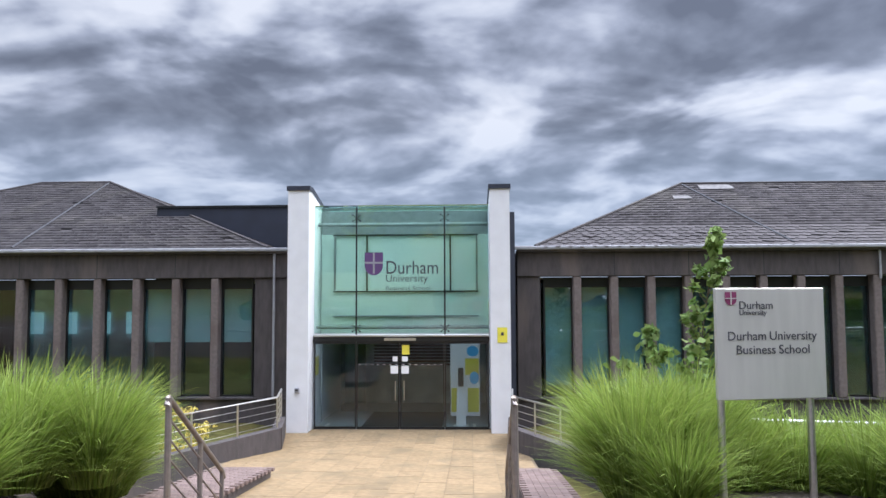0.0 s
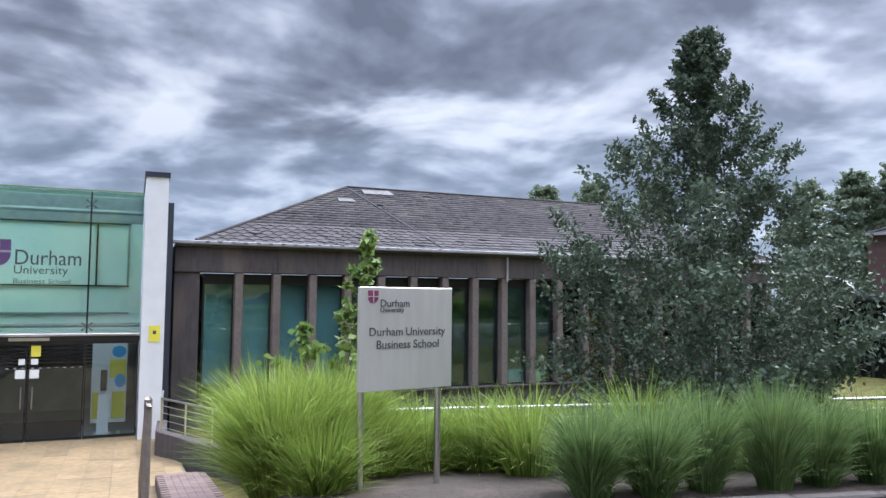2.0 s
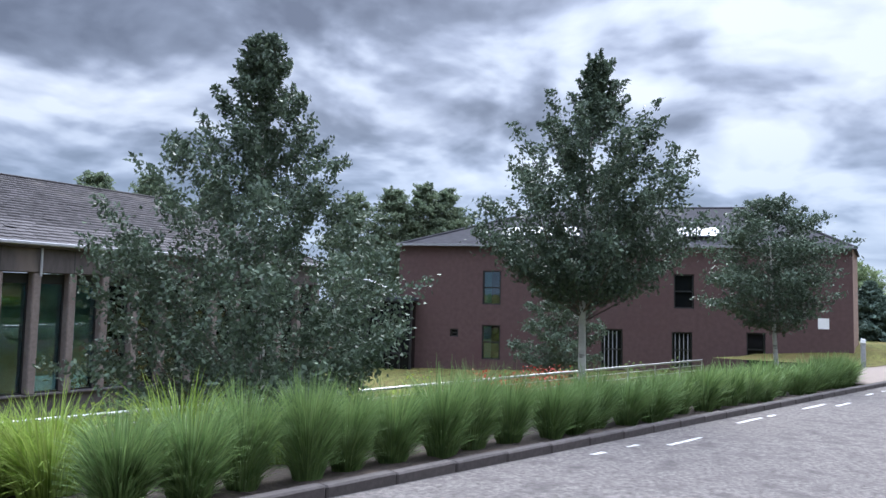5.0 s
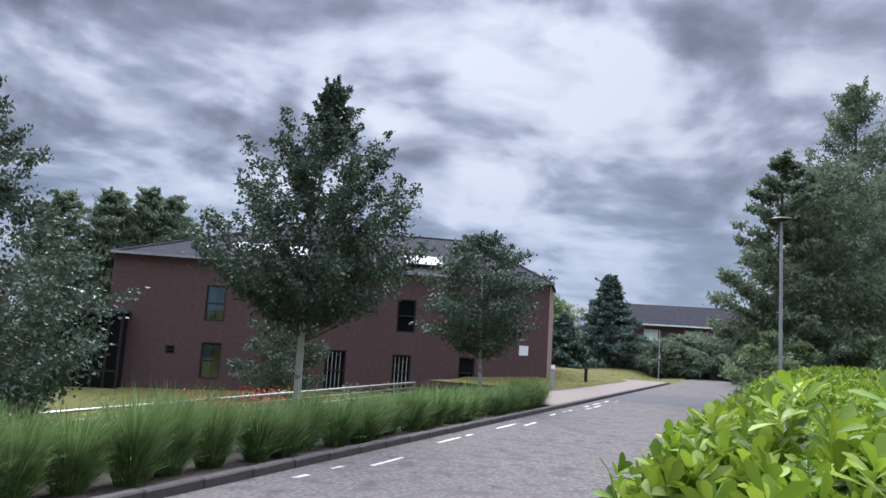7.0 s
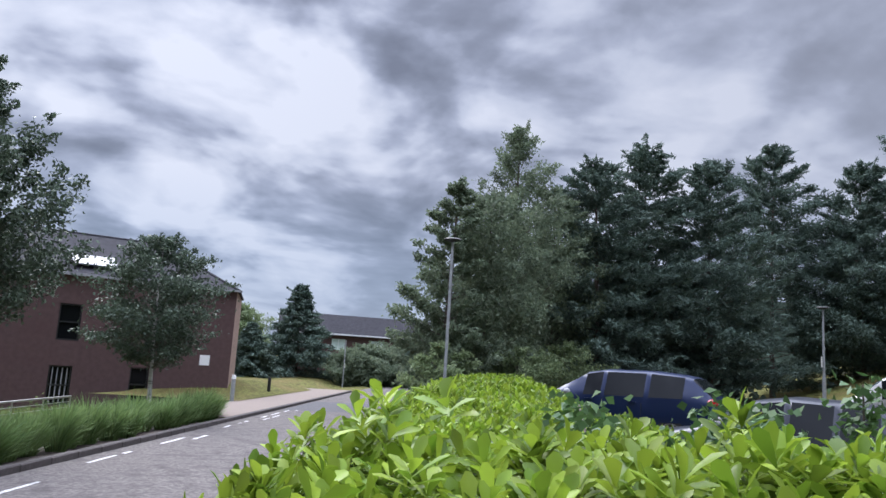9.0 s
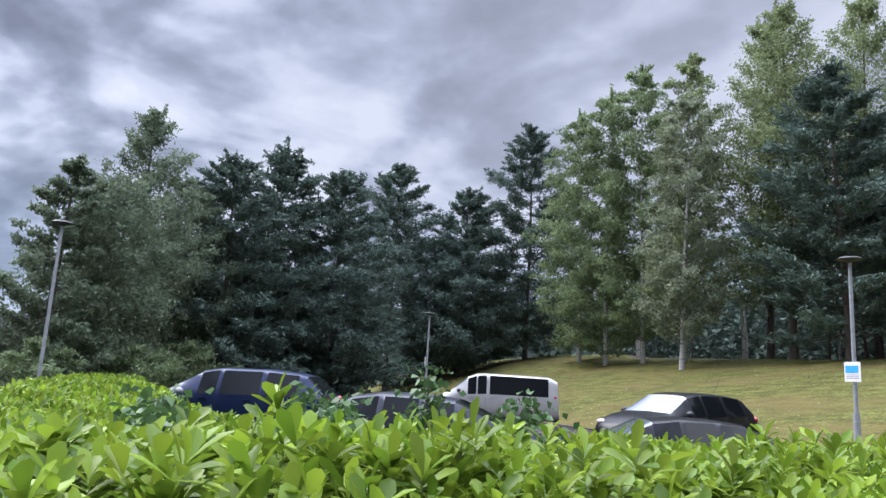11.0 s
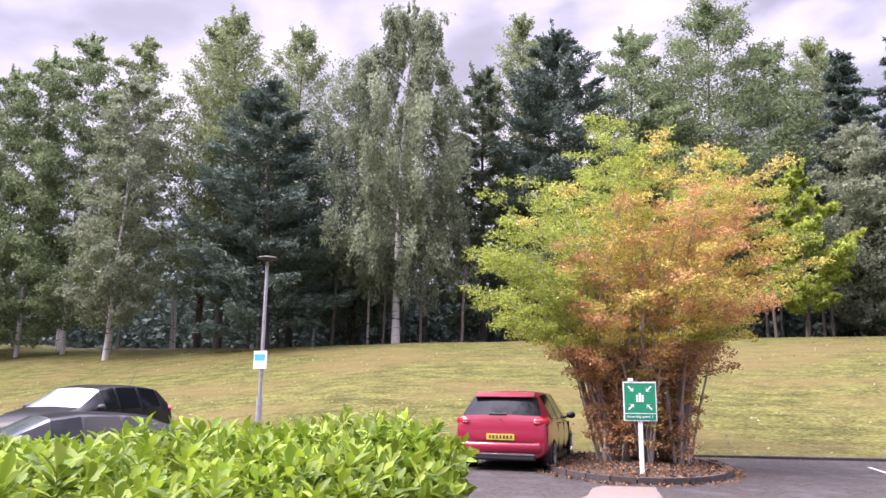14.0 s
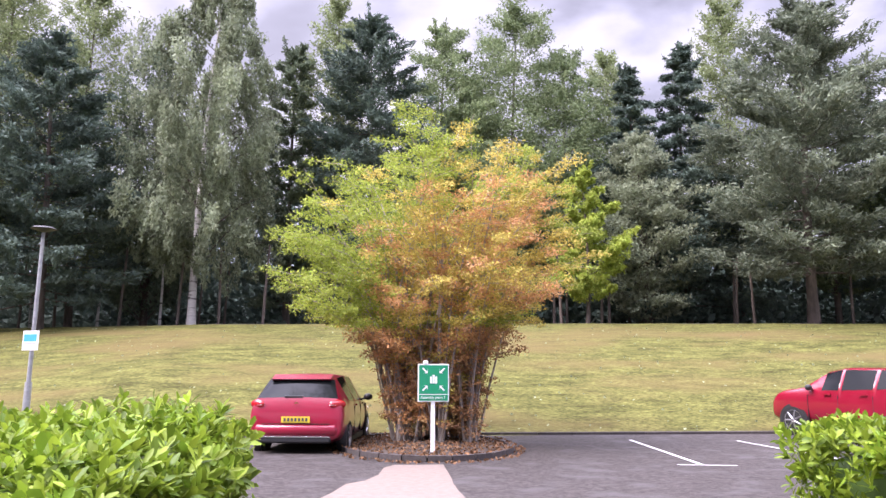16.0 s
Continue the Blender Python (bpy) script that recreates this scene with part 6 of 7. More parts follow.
# ---- beyond the road's end and behind the buildings ----
for i, (x, y, z, h, r, cf, leaf, shape, nm, lab) in enumerate((
        (79.0, -0.9, 0.3, 10.4, 4.6, 0.02, "leaf_pine", "cone", "conifer", "dense dark conifer at the end of the road"),
        (74.0, 3.6, 0.5, 5.6, 2.8, 0.02, "leaf_pine", "cone", "conifer", "smaller dark conifer beside the lawn"),
        (84.0, 6.0, 0.5, 7.8, 4.0, 0.1, "leaf_wood", "oval", "tree", "leafy tree behind the conifers"),
        (76.0, -7.5, 0.4, 4.2, 3.6, 0.02, "leaf_dark", "oval", "shrub", "broad dark shrub in front of the house"),
        (77.0, -12.5, 0.4, 5.0, 4.0, 0.02, "leaf_dark", "oval", "shrub", "broad dark shrub in front of the house"),
        (72.0, -15.5, 0.5, 5.4, 3.6, 0.02, "leaf_wood", "oval", "shrub", "tall green shrub beside the road"),
        (62.0, -13.5, 0.8, 5.6, 3.2, 0.03, "leaf_dark", "oval", "shrub", "tall dark shrub beside the road"),
        (51.5, 35.4, 0, 13.6, 2.7, 0.08, "leaf_dark", "oval", "poplar", "dense green poplar behind the building"),
        (53.6, 34.6, 0, 13.4, 2.7, 0.08, "leaf_dark", "oval", "poplar", "dense green poplar behind the building"),
        (49.0, 37.0, 0, 12.8, 2.7, 0.08, "leaf_dark", "oval", "poplar", "dense green poplar behind the building"),
        (46.5, 39.0, 0, 12.2, 2.7, 0.08, "leaf_dark", "oval", "poplar", "dense green poplar behind the building"),
        (38.0, 46.0, 0, 12.4, 2.6, 0.1, "leaf_dark", "column", "poplar", "far poplar showing over the slate roof"),
        (34.5, 49.0, 0, 12.6, 2.6, 0.1, "leaf_dark", "column", "poplar", "far poplar showing over the slate roof"),
        (31.0, 51.0, 0, 12.4, 2.6, 0.1, "leaf_dark", "column", "poplar", "far poplar showing over the slate roof"))):
    tree(nm, x, y, z, h, r, cf, lab, leaf, "bark", 0.28, 30000 if nm == "conifer" else 20000, 400 + i, 0.16, shape, limbs=110 if nm == "conifer" else 84, category="shrub" if nm == "shrub" else "tree", squash=0.6, twigs=15)


# ---- the grasses ----
def grass_clump(x, y, z, h, r, seed, mat, blades, label, group, width=0.006):
    """A fountain of arching blades."""
    rng = np.random.default_rng(seed)
    a = rng.random(blades) * math.tau
    out = r * rng.random(blades) ** 0.6
    b0 = 0.34 * r * np.sqrt(rng.random(blades))
    H = h * np.where(rng.random(blades) < 0.4, rng.uniform(0.25, 0.7, blades), rng.uniform(0.62, 1.08, blades))
    arch = rng.uniform(0.75, 1.0, blades)
    verts, side = [], np.stack([-np.sin(a), np.cos(a), np.zeros(blades)], 1)
    turn = rng.random(blades) * math.tau
    side = side * np.cos(turn)[:, None] + np.stack([np.cos(a), np.sin(a), np.zeros(blades)], 1) * np.sin(turn)[:, None]
    P = []
    for t in (0.0, 0.4, 0.75, 1.0):
        rad = b0 + (out - b0 * 0) * t ** 1.9
        zz = H * (t - (1 - arch) * t ** 3 - 0.2 * (out / r) * t ** 3)
        P.append(np.stack([np.cos(a) * rad, np.sin(a) * rad, zz], 1))
    W = [width, width, width * 0.7, width * 0.15]
    for p, w in zip(P, W):
        verts.append(p - side * w)
        verts.append(p + side * w)
    V = np.stack(verts, 1).reshape(-1, 3)
    base = np.arange(blades)[:, None] * 8
    F = np.concatenate([base + np.array([[0, 1, 3, 2]]), base + np.array([[2, 3, 5, 4]]), base + np.array([[4, 5, 7, 6]])])
    me = quad_mesh("blades", V, F)
    root = thing("ornamental_grass", pose(x, y, z), label, "ornamental grass", group)
    part("blades", me, mat, root)
    return root


def beds():
    rnd = random.Random(31)
    L = "tall arching clump of fine green ornamental grass"
    big = [(1.75, 7.75, 1.62, 0.9), (2.35, 8.1, 1.62, 0.9), (1.85, 8.8, 1.62, 0.85), (2.6, 8.8, 1.6, 0.85), (2.0, 7.05, 1.1, 0.65), (-4.35, 8.3, 1.5, 0.9), (-5.0, 7.9, 1.58, 1.1), (-5.6, 8.2, 1.58, 1.1), (-4.75, 9.3, 1.5, 0.95), (-6.6, 8.0, 1.6, 1.1), (-5.2, 9.4, 1.5, 1.0), (-4.95, 6.9, 1.2, 0.8), (-5.6, 6.9, 1.2, 0.9), (-6.8, 7.0, 1.2, 0.9), (2.9, 8.0, 1.15, 0.7), (3.6, 8.2, 1.15, 0.7), (4.2, 7.9, 1.2, 0.7), (3.2, 8.9, 1.2, 0.7), (4.0, 9.0, 1.2, 0.7), (4.9, 8.4, 1.2, 0.7)]
    for i, (x, y, h, r) in enumerate(big):
        grass_clump(x, y, ground_z(x, y) - 0.1, h, r, 500 + i, "grass_tall", 2600 if h > 1.3 else 1300, L, "tall grasses by the steps", 0.007)
    S = "low bushy clump of fine dark green grass in the bed"
    x = 4.2
    i = 0
    while x < 25.0:
        y = kerb_y(x) + 0.78 + rnd.uniform(-0.12, 0.12)
        h = rnd.uniform(1.05, 1.28) if x < 10 else rnd.uniform(0.95, 1.15)
        grass_clump(x, y, ground_z(x, y), h, rnd.uniform(0.42, 0.52), 600 + i, "grass_low", 1700 if x < 12 else 900, S, "bed grasses", 0.006 if x < 12 else 0.01)
        if i % 2 == 0:
            y2 = kerb_y(x) + 2.2 + rnd.uniform(-0.2, 0.2)
            grass_clump(x + 0.3, y2, ground_z(x, y2), h * (1.1 if x < 6 else 0.8), 0.8, 800 + i, "grass_tall" if x < 11 else "grass_low", 700, S, "bed grasses", 0.008)
        x += rnd.uniform(0.62, 0.8)
        i += 1
    # plants behind the rail
    rng = np.random.default_rng(8)
    for k, (x0, x1, m, lab, n) in enumerate(((3.4, 12.0, "leaf_lime", "low yellow green planting behind the railing", 5200), (14.0, 22.0, "leaf_young", "low pale planting behind the railing", 3200), (18.5, 23.5, "flowers", "bank of red flowers behind the railing", 1800))):
        xs = rng.uniform(x0, x1, n)
        ys = kerb_y(xs) + (4.1 if m != "flowers" else 7.5) + rng.random(n) * (1.6 if m != "flowers" else 1.5)
        top = (0.75 if m != "flowers" else 0.6) + 0.3 * np.sin(xs * 2.3 + k)
        zs = np.array([land(a, b) for a, b in zip(xs, ys)]) + rng.random(n) * top + (0.25 if m != "flowers" else 0.5)
        v, f = leaf_cards(rng, np.stack([xs, ys, zs], 1), 0.085, squash=0.6)
        tagged(part("bedding_plants", quad_mesh("bedding_plants", v, f), m), lab, "plants", kind="stuff")
    # shrub left of the door
    tree("shrub", -7.3, 14.6, 0.1, 1.25, 0.9, 0.1, "leafy shrub with yellowing leaves below the windows", "leaf_young", "bark", 0.09, 1300, 70, 0.02, "oval", limbs=12, category="shrub", near=True)
    tree("shrub", -6.2, 15.4, 0.1, 1.05, 0.8, 0.1, "low shrub with rusty leaves below the windows", "leaf_gold", "bark", 0.09, 900, 71, 0.02, "oval", limbs=10, category="shrub", near=True)


beds()


# ---- the laurel hedges ----
def inside(poly, x, y):
    hit = False
    for (ax, ay), (bx, by) in zip(poly, poly[1:] + poly[:1]):
        if (ay > y) != (by > y) and x < (bx - ax) * (y - ay) / (by - ay) + ax:
            hit = not hit
    return hit


def edge_distance(poly, x, y):
    p, best = Vector((x, y)), 99.0
    for a, b in zip(poly, poly[1:] + poly[:1]):
        a, b = Vector(a), Vector(b)
        t = max(0, min(1, (p - a).dot(b - a) / (b - a).length_squared))
        best = min(best, (p - a.lerp(b, t)).length)
    return best


def shoot_mesh(seed, leaves=9, size=0.088, fine=True):
    """One shoot: a whorl of blunt folded leaves round a stalk, opening upwards."""
    rng = random.Random(seed)
    V, F = [], []
    for i in range(leaves):
        a = i * 2.399 + rng.uniform(-0.3, 0.3)
        lift = 0.25 + 0.95 * i / leaves + rng.uniform(-0.15, 0.15)      # outer leaves lie flatter
        L, W = size * rng.uniform(0.75, 1.2), size * rng.uniform(0.36, 0.46)
        d = Vector((math.cos(a) * math.cos(lift), math.sin(a) * math.cos(lift), math.sin(lift)))
        s = Vector((-math.sin(a), math.cos(a), 0))
        n = s.cross(d).normalized() * -1
        base = Vector((0, 0, 0.05 * i / leaves))
        k = len(V)
        curl = rng.uniform(0.05, 0.22)
        outline = ((0.02, 0.14), (0.42, 0.68), (0.78, 1.0), (1.0, 0.34)) if fine else ((0.02, 0.2), (0.65, 1.0), (1.0, 0.3))
        for t, w in outline:
            c = base + d * L * t - n * L * curl * t * t
            V += [tuple(c - s * W * 0.5 * w + n * W * 0.16 * w), tuple(c), tuple(c + s * W * 0.5 * w + n * W * 0.16 * w)]
        for r in range(len(outline) - 1):
            for q in (0, 1):
                F.append((k + r * 3 + q, k + r * 3 + q + 1, k + r * 3 + q + 4, k + r * 3 + q + 3))
    return np.array(V, np.float32), np.array(F, np.int32)


SHOOTS = [shoot_mesh(i, 8 + i % 4) for i in range(6)]
FAR_SHOOTS = [shoot_mesh(i, 7 + i % 3, 0.1, False) for i in range(6)]


def hedge(name, poly, top, ground, label, seed, near, count_near, density):
    """A clipped block of shoots on a dark core. near: where shoots are parts of their own."""
    rng = np.random.default_rng(seed)
    root = thing(name, pose(0, 0, 0), label, "hedge", "laurel hedges")
    # solid core, its dark green painted in for the shade behind the shoots
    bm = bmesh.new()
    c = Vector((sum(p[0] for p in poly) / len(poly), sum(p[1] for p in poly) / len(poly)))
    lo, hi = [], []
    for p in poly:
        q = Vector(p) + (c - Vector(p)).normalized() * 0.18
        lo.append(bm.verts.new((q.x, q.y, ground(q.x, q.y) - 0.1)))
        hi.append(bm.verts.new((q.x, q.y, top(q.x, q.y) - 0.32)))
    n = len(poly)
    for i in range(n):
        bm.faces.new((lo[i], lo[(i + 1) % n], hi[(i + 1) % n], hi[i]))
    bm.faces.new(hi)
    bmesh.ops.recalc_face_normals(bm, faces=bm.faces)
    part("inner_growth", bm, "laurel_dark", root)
    xs, ys = [p[0] for p in poly], [p[1] for p in poly]
    spots = []
    x0, x1, y0, y1 = min(xs) - 0.1, max(xs) + 0.1, min(ys) - 0.1, max(ys) + 0.1
    tries = int((x1 - x0) * (y1 - y0) * density)
    for _ in range(tries):
        x, y = rng.uniform(x0, x1), rng.uniform(y0, y1)
        if not inside(poly, x, y):
            continue
        dist = math.hypot(x, y + 0.8)
        if rng.random() > min(1.0, 0.12 + 4.2 / max(dist, 1.0)):
            continue
        e = edge_distance(poly, x, y)
        z = top(x, y) - 0.05 + 0.10 * noise.noise((x * 1.6, y * 1.6, 5)) + 0.04 * max(-2, min(1.3, rng.normal())) - 0.30 * max(0, 0.35 - e) ** 1.0
        if rng.random() < 0.14:                          # unclipped sprouts
            z += rng.uniform(0.02, 0.16 if dist < 7.5 and x < 3.5 else 0.05)
        spots.append((x, y, z, rng.uniform(-0.45, 0.45), rng.uniform(-0.45, 0.45), max(1.0, 0.85 + dist / 22)))
    # the sides
    for a, b in zip(poly, poly[1:] + poly[:1]):
        a, b = Vector(a), Vector(b)
        out = Vector(((b - a).y, -(b - a).x)).normalized()
        if inside(poly, *(((a + b) / 2) + out * 0.1)):
            out = -out
        ln = (b - a).length
        mid = (a + b) / 2
        for _ in range(int(ln * 1.15 * density * 0.5 * min(1, 8 / max(3, mid.length)))):
            p = a.lerp(b, rng.random()) + out * rng.normal() * 0.07
            g, tp = ground(p.x, p.y), top(p.x, p.y)
            z = g + (tp - g) * (0.15 + 0.85 * rng.random() ** 0.6) - 0.08
            spots.append((p.x, p.y, z, -out.y * 0.8 + rng.normal() * 0.3, out.x * 0.8 + rng.normal() * 0.3, 1.0))
    meshes = []
    for i, (V, F) in enumerate(SHOOTS):
        me = quad_mesh("leaf_shoot", V, F)
        me.materials.append(MAT["laurel"])
        me.shade_smooth()
        meshes.append(me)
    VV, FF, k, single = [], [], 0, 0
    for i, (x, y, z, rx, ry, s) in enumerate(spots):
        m = Matrix.LocRotScale((x, y, z), Euler((rx, ry, rng.random() * 6.28)), (s * rng.uniform(0.8, 1.25),) * 3)
        if single < count_near and near[0] < x < near[1] and near[2] < y < near[3]:
            ob = new("leaf_shoot", meshes[i % 6])
            ob.parent = root
            ob.matrix_world = m
            single += 1
            continue
        V, F = (SHOOTS if math.hypot(x, y) < 4.4 else FAR_SHOOTS)[i % 6]
        A = np.array(m)
        VV.append(V @ A[:3, :3].T + A[:3, 3])
        FF.append(F + k)
        k += len(V)
    me = quad_mesh("foliage", np.concatenate(VV), np.concatenate(FF))
    me.shade_smooth()
    tagged(part("foliage", me, "laurel", root), kind="stuff")
    return root


HEDGE = [(2.35, -0.55), (4.6, -0.55), (7.2, -1.0), (10.0, -1.6), (16.0, -3.6), (25.5, -6.6), (25.5, -8.8), (16.0, -6.2), (10.8, -5.3), (7.0, -5.7), (4.6, -6.9), (2.4, -8.1), (1.2, -8.0), (0.86, -6.6), (0.94, -5.4), (1.3, -3.4), (1.75, -1.8)]
HEDGE2 = [(-4.0, -5.7), (-5.2, -4.9), (-8.0, -4.2), (-14.0, -3.2), (-14.0, -6.4), (-8.0, -7.4), (-4.6, -7.9), (-3.9, -7.2)]


def hedge_top(x, y):
    return 3.13 - (0.18 + 0.25 * smooth((x - 2.4) / 2.4) - 0.22 * smooth((x - 9.5) / 5.0)) * smooth((math.hypot(x - 0.3, y + 0.8) - 1.9) / 3.6) * (1 - 0.6 * smooth((-y - 4.2) / 1.5) * smooth((6.2 - x) / 1.6)) * smooth((x - 0.9) / 1.8) + 0.05 * math.sin(x * 1.1 + y * 0.7) - 0.2 * math.exp(-((x - 6.2) ** 2 + (y + 4.9) ** 2) / 3.2) - 0.08 * smooth((2.2 - x) / 1.5)


def hedge_foot(x, y):
    return land(x, y) - 0.02


hedge("laurel_hedge", HEDGE, hedge_top, hedge_foot, "broad clipped laurel hedge with bright glossy leaves", 51, (1.2, 3.4, -4.2, -0.9), 240, 160)
hedge("laurel_hedge", HEDGE2, lambda x, y: 3.06, hedge_foot, "clipped laurel hedge at the other side of the gap", 52, (-5.2, -3.8, -6.6, -5.0), 40, 130)


def bramble():
    """A bramble that has grown up through the hedge."""
    rng = np.random.default_rng(61)
    root = thing("bramble", pose(0, 0, 0), "bramble shoots growing out of the laurel hedge", "bramble")
    bm = bmesh.new()
    leaf = []
    for a, b, h in (((3.4, -1.9), (5.6, -2.6), 3.28), ((3.9, -2.4), (4.9, -4.3), 3.3), ((4.75, -4.35), (4.65, -4.25), 3.5), ((5.2, -3.0), (4.1, -3.6), 3.35), ((3.2, -2.6), (4.6, -3.4), 3.22), ((5.0, -5.2), (3.9, -5.0), 3.35)):
        p0, p1 = Vector((*a, hedge_top(*a) - 0.05)), Vector((*b, hedge_top(*b) - 0.02))
        mid = (p0 + p1) / 2
        mid.z = h
        pts = [p0, p0.lerp(mid, 0.6), mid, mid.lerp(p1, 0.5), p1]
        tube(bm, pts, [0.008, 0.007, 0.006, 0.005, 0.003], 5)
        for i in range(4):
            for t in np.linspace(0, 1, 9):
                c = np.array(pts[i].lerp(pts[i + 1], float(t)))
                for _ in range(9):
                    leaf.append(c + rng.normal(size=3) * (0.10, 0.10, 0.045))
    part("stalks", bm, "bark", root)
    v, f = leaf_cards(rng, np.array(leaf), 0.07, squash=0.75)
    part("leaves", quad_mesh("leaves", v, f), "bramble", root)


bramble()


# ---- vehicles ----
def car(x, y, z, ang, spec, paint, label, category="car", rim="alloy", plate=True):
    """A car lofted from stations along its length, rear at 0. A station: (along, underside, belt, roof, half width at belt, half width at roof)."""
    root = thing(spec["name"], pose(x, y, z, 0, 0, ang), label, category, "parked cars")
    S = spec["stations"]
    rings = []
    for sx, zb, zs, zr, ws, wr in S:
        rings.append([(sx, 0.0, zb), (sx, ws * 0.86, zb), (sx, ws * 0.98, zb + (zs - zb) * 0.28), (sx, ws * 1.0, zb + (zs - zb) * 0.62), (sx, ws * 0.97, zs), (sx, wr + (ws * 0.97 - wr) * 0.08, zs + (zr - zs) * 0.9), (sx, wr * 0.88, zr), (sx, 0.0, zr + 0.02)])
    side, front, rear = spec["side"], spec["screen"], spec["back"]
    glass_f = {(i, 4) for i in side} | {(i, j) for i in front + rear for j in (5, 6)} | {(i, 4) for i in spec.get("corner", [])}

    def sheet(keep, sides=(1, -1)):
        bm = bmesh.new()
        pin = bm.verts.layers.float.new("crease_vert")
        made = {}

        def vert(i, j, s):
            key = (i, j, s if rings[i][j][1] > 0 else 0)
            if key not in made:
                px, py, pz = rings[i][j]
                made[key] = bm.verts.new((px, py * s, pz))
            return made[key]
        for i in range(len(S) - 1):
            for j in range(7):
                if not keep(i, j):
                    continue
                for s in sides:
                    q = [vert(i, j, s), vert(i + 1, j, s), vert(i + 1, j + 1, s), vert(i, j + 1, s)]
                    bm.faces.new(q if s > 0 else q[::-1])
        for i, inner in ((0, False), (len(S) - 1, True)):
            for j in range(7):
                if keep(-1 if i == 0 else -2, j):
                    for s in (1, -1):
                        q = []
                        for c in ((rings[i][j], j), (rings[i][j + 1], j + 1)):
                            q.append(vert(i, c[1], s))
                        zc = [bm.verts.new((rings[i][j + 1][0], 0, rings[i][j + 1][2])), bm.verts.new((rings[i][j][0], 0, rings[i][j][2]))]
                        f = q + zc
                        try:
                            bm.faces.new(f if (s > 0) == (i != 0) else f[::-1])
                        except ValueError:
                            pass
        corners = {(i + di, j + dj) for i, j in glass_f for di in (0, 1) for dj in (0, 1)}
        for (i, j, s), v in made.items():
            v[pin] = 0.92 if (i, j) in corners else 0.0
        bmesh.ops.remove_doubles(bm, verts=bm.verts, dist=0.0008)
        bmesh.ops.recalc_face_normals(bm, faces=bm.faces)
        return bm

    def rounded(ob):
        sub = ob.modifiers.new("round", "SUBSURF")
        sub.levels = sub.render_levels = 2
        return ob

    body = part("body", sheet(lambda i, j: (i, j) not in glass_f), paint, root, smooth=False)
    body.data.shade_smooth()
    rounded(body)

    def pane(name, cells, mat, sides=(1, -1)):
        bm = sheet(lambda i, j: (i, j) in cells, sides)
        ob = part(name, bm, mat, root)
        ob.data.shade_smooth()
        return rounded(ob)
    for i in side:
        for s in (1, -1):
            pane("side_window", {(i, 4)}, "car_glass", (s,))
    pane("windscreen", {(i, j) for i in front for j in (5, 6)}, "screen_glass")
    if rear:
        pane("rear_window", {(i, j) for i in rear for j in (5, 6)}, "car_glass")
    if spec.get("corner"):
        pane("quarter_window", {(i, 4) for i in spec["corner"]}, "car_glass")
    # pillars, thin
    W = max(s[4] for s in S)
    R = spec["wheel"]
    for wx in spec["axles"]:
        for s in (1, -1):
            w = W * 0.985
            # black disc in place of the shaded gap round the tyre; no arch is cut
            bm = bmesh.new()
            bmesh.ops.create_cone(bm, cap_ends=True, segments=24, radius1=R + 0.045, radius2=R + 0.045, depth=0.12, matrix=Matrix.Translation((wx, s * (w - 0.070), R)) @ Matrix.Rotation(radians(90), 4, "X"))
            part("wheel_arch", bm, "trim", root)
            bm = bmesh.new()
            bmesh.ops.create_cone(bm, cap_ends=True, segments=28, radius1=R, radius2=R, depth=0.21, matrix=Matrix.Translation((wx, s * (w - 0.105), R)) @ Matrix.Rotation(radians(90), 4, "X"))
            bmesh.ops.bevel(bm, geom=[e for e in bm.edges if abs(e.verts[0].co.y - e.verts[1].co.y) < 1e-4], offset=0.025, segments=2, affect="EDGES")
            wheel = part("wheel", bm, "tyre", root)
            bm = bmesh.new()
            yy = s * (w + 0.004)
            m = Matrix.Translation((wx, yy, R)) @ Matrix.Rotation(radians(90), 4, "X")
            bmesh.ops.create_cone(bm, cap_ends=True, segments=14, radius1=0.055, radius2=0.055, depth=0.02, matrix=m)
            for k in range(7):
                a = k * math.tau / 7
                d = Vector((math.cos(a), 0, math.sin(a)))
                bar(bm, Vector((wx, yy, R)) + d * 0.03, Vector((wx, yy - s * 0.01, R)) + d * (R * 0.66), 0.028, 0.02, seg=5)
            r1 = [bm.verts.new((wx + math.cos(k * math.tau / 24) * R * 0.70, yy, R + math.sin(k * math.tau / 24) * R * 0.70)) for k in range(24)]
            r2 = [bm.verts.new((wx + math.cos(k * math.tau / 24) * R * 0.62, yy - s * 0.012, R + math.sin(k * math.tau / 24) * R * 0.62)) for k in range(24)]
            for k in range(24):
                bm.faces.new((r1[k], r1[(k + 1) % 24], r2[(k + 1) % 24], r2[k]))
            part("rim", bm, rim, wheel)
    # mirrors
    mx, mz = spec["mirror"]
    for s in (1, -1):
        bm = bmesh.new()
        bmesh.ops.create_uvsphere(bm, u_segments=10, v_segments=7, radius=1, matrix=Matrix.Translation((mx, s * (W + 0.05), mz)) @ Matrix.Diagonal((0.08, 0.10, 0.075, 1)))
        box(bm, mx - 0.03, s * (W - 0.08), mz - 0.06, mx + 0.03, s * (W + 0.03), mz - 0.02)
        part("door_mirror", bm, spec.get("mirror_mat", "trim"), root, smooth=True)
    # lamps, bumper, plate on the tail
    tz, ty = spec["tail"]
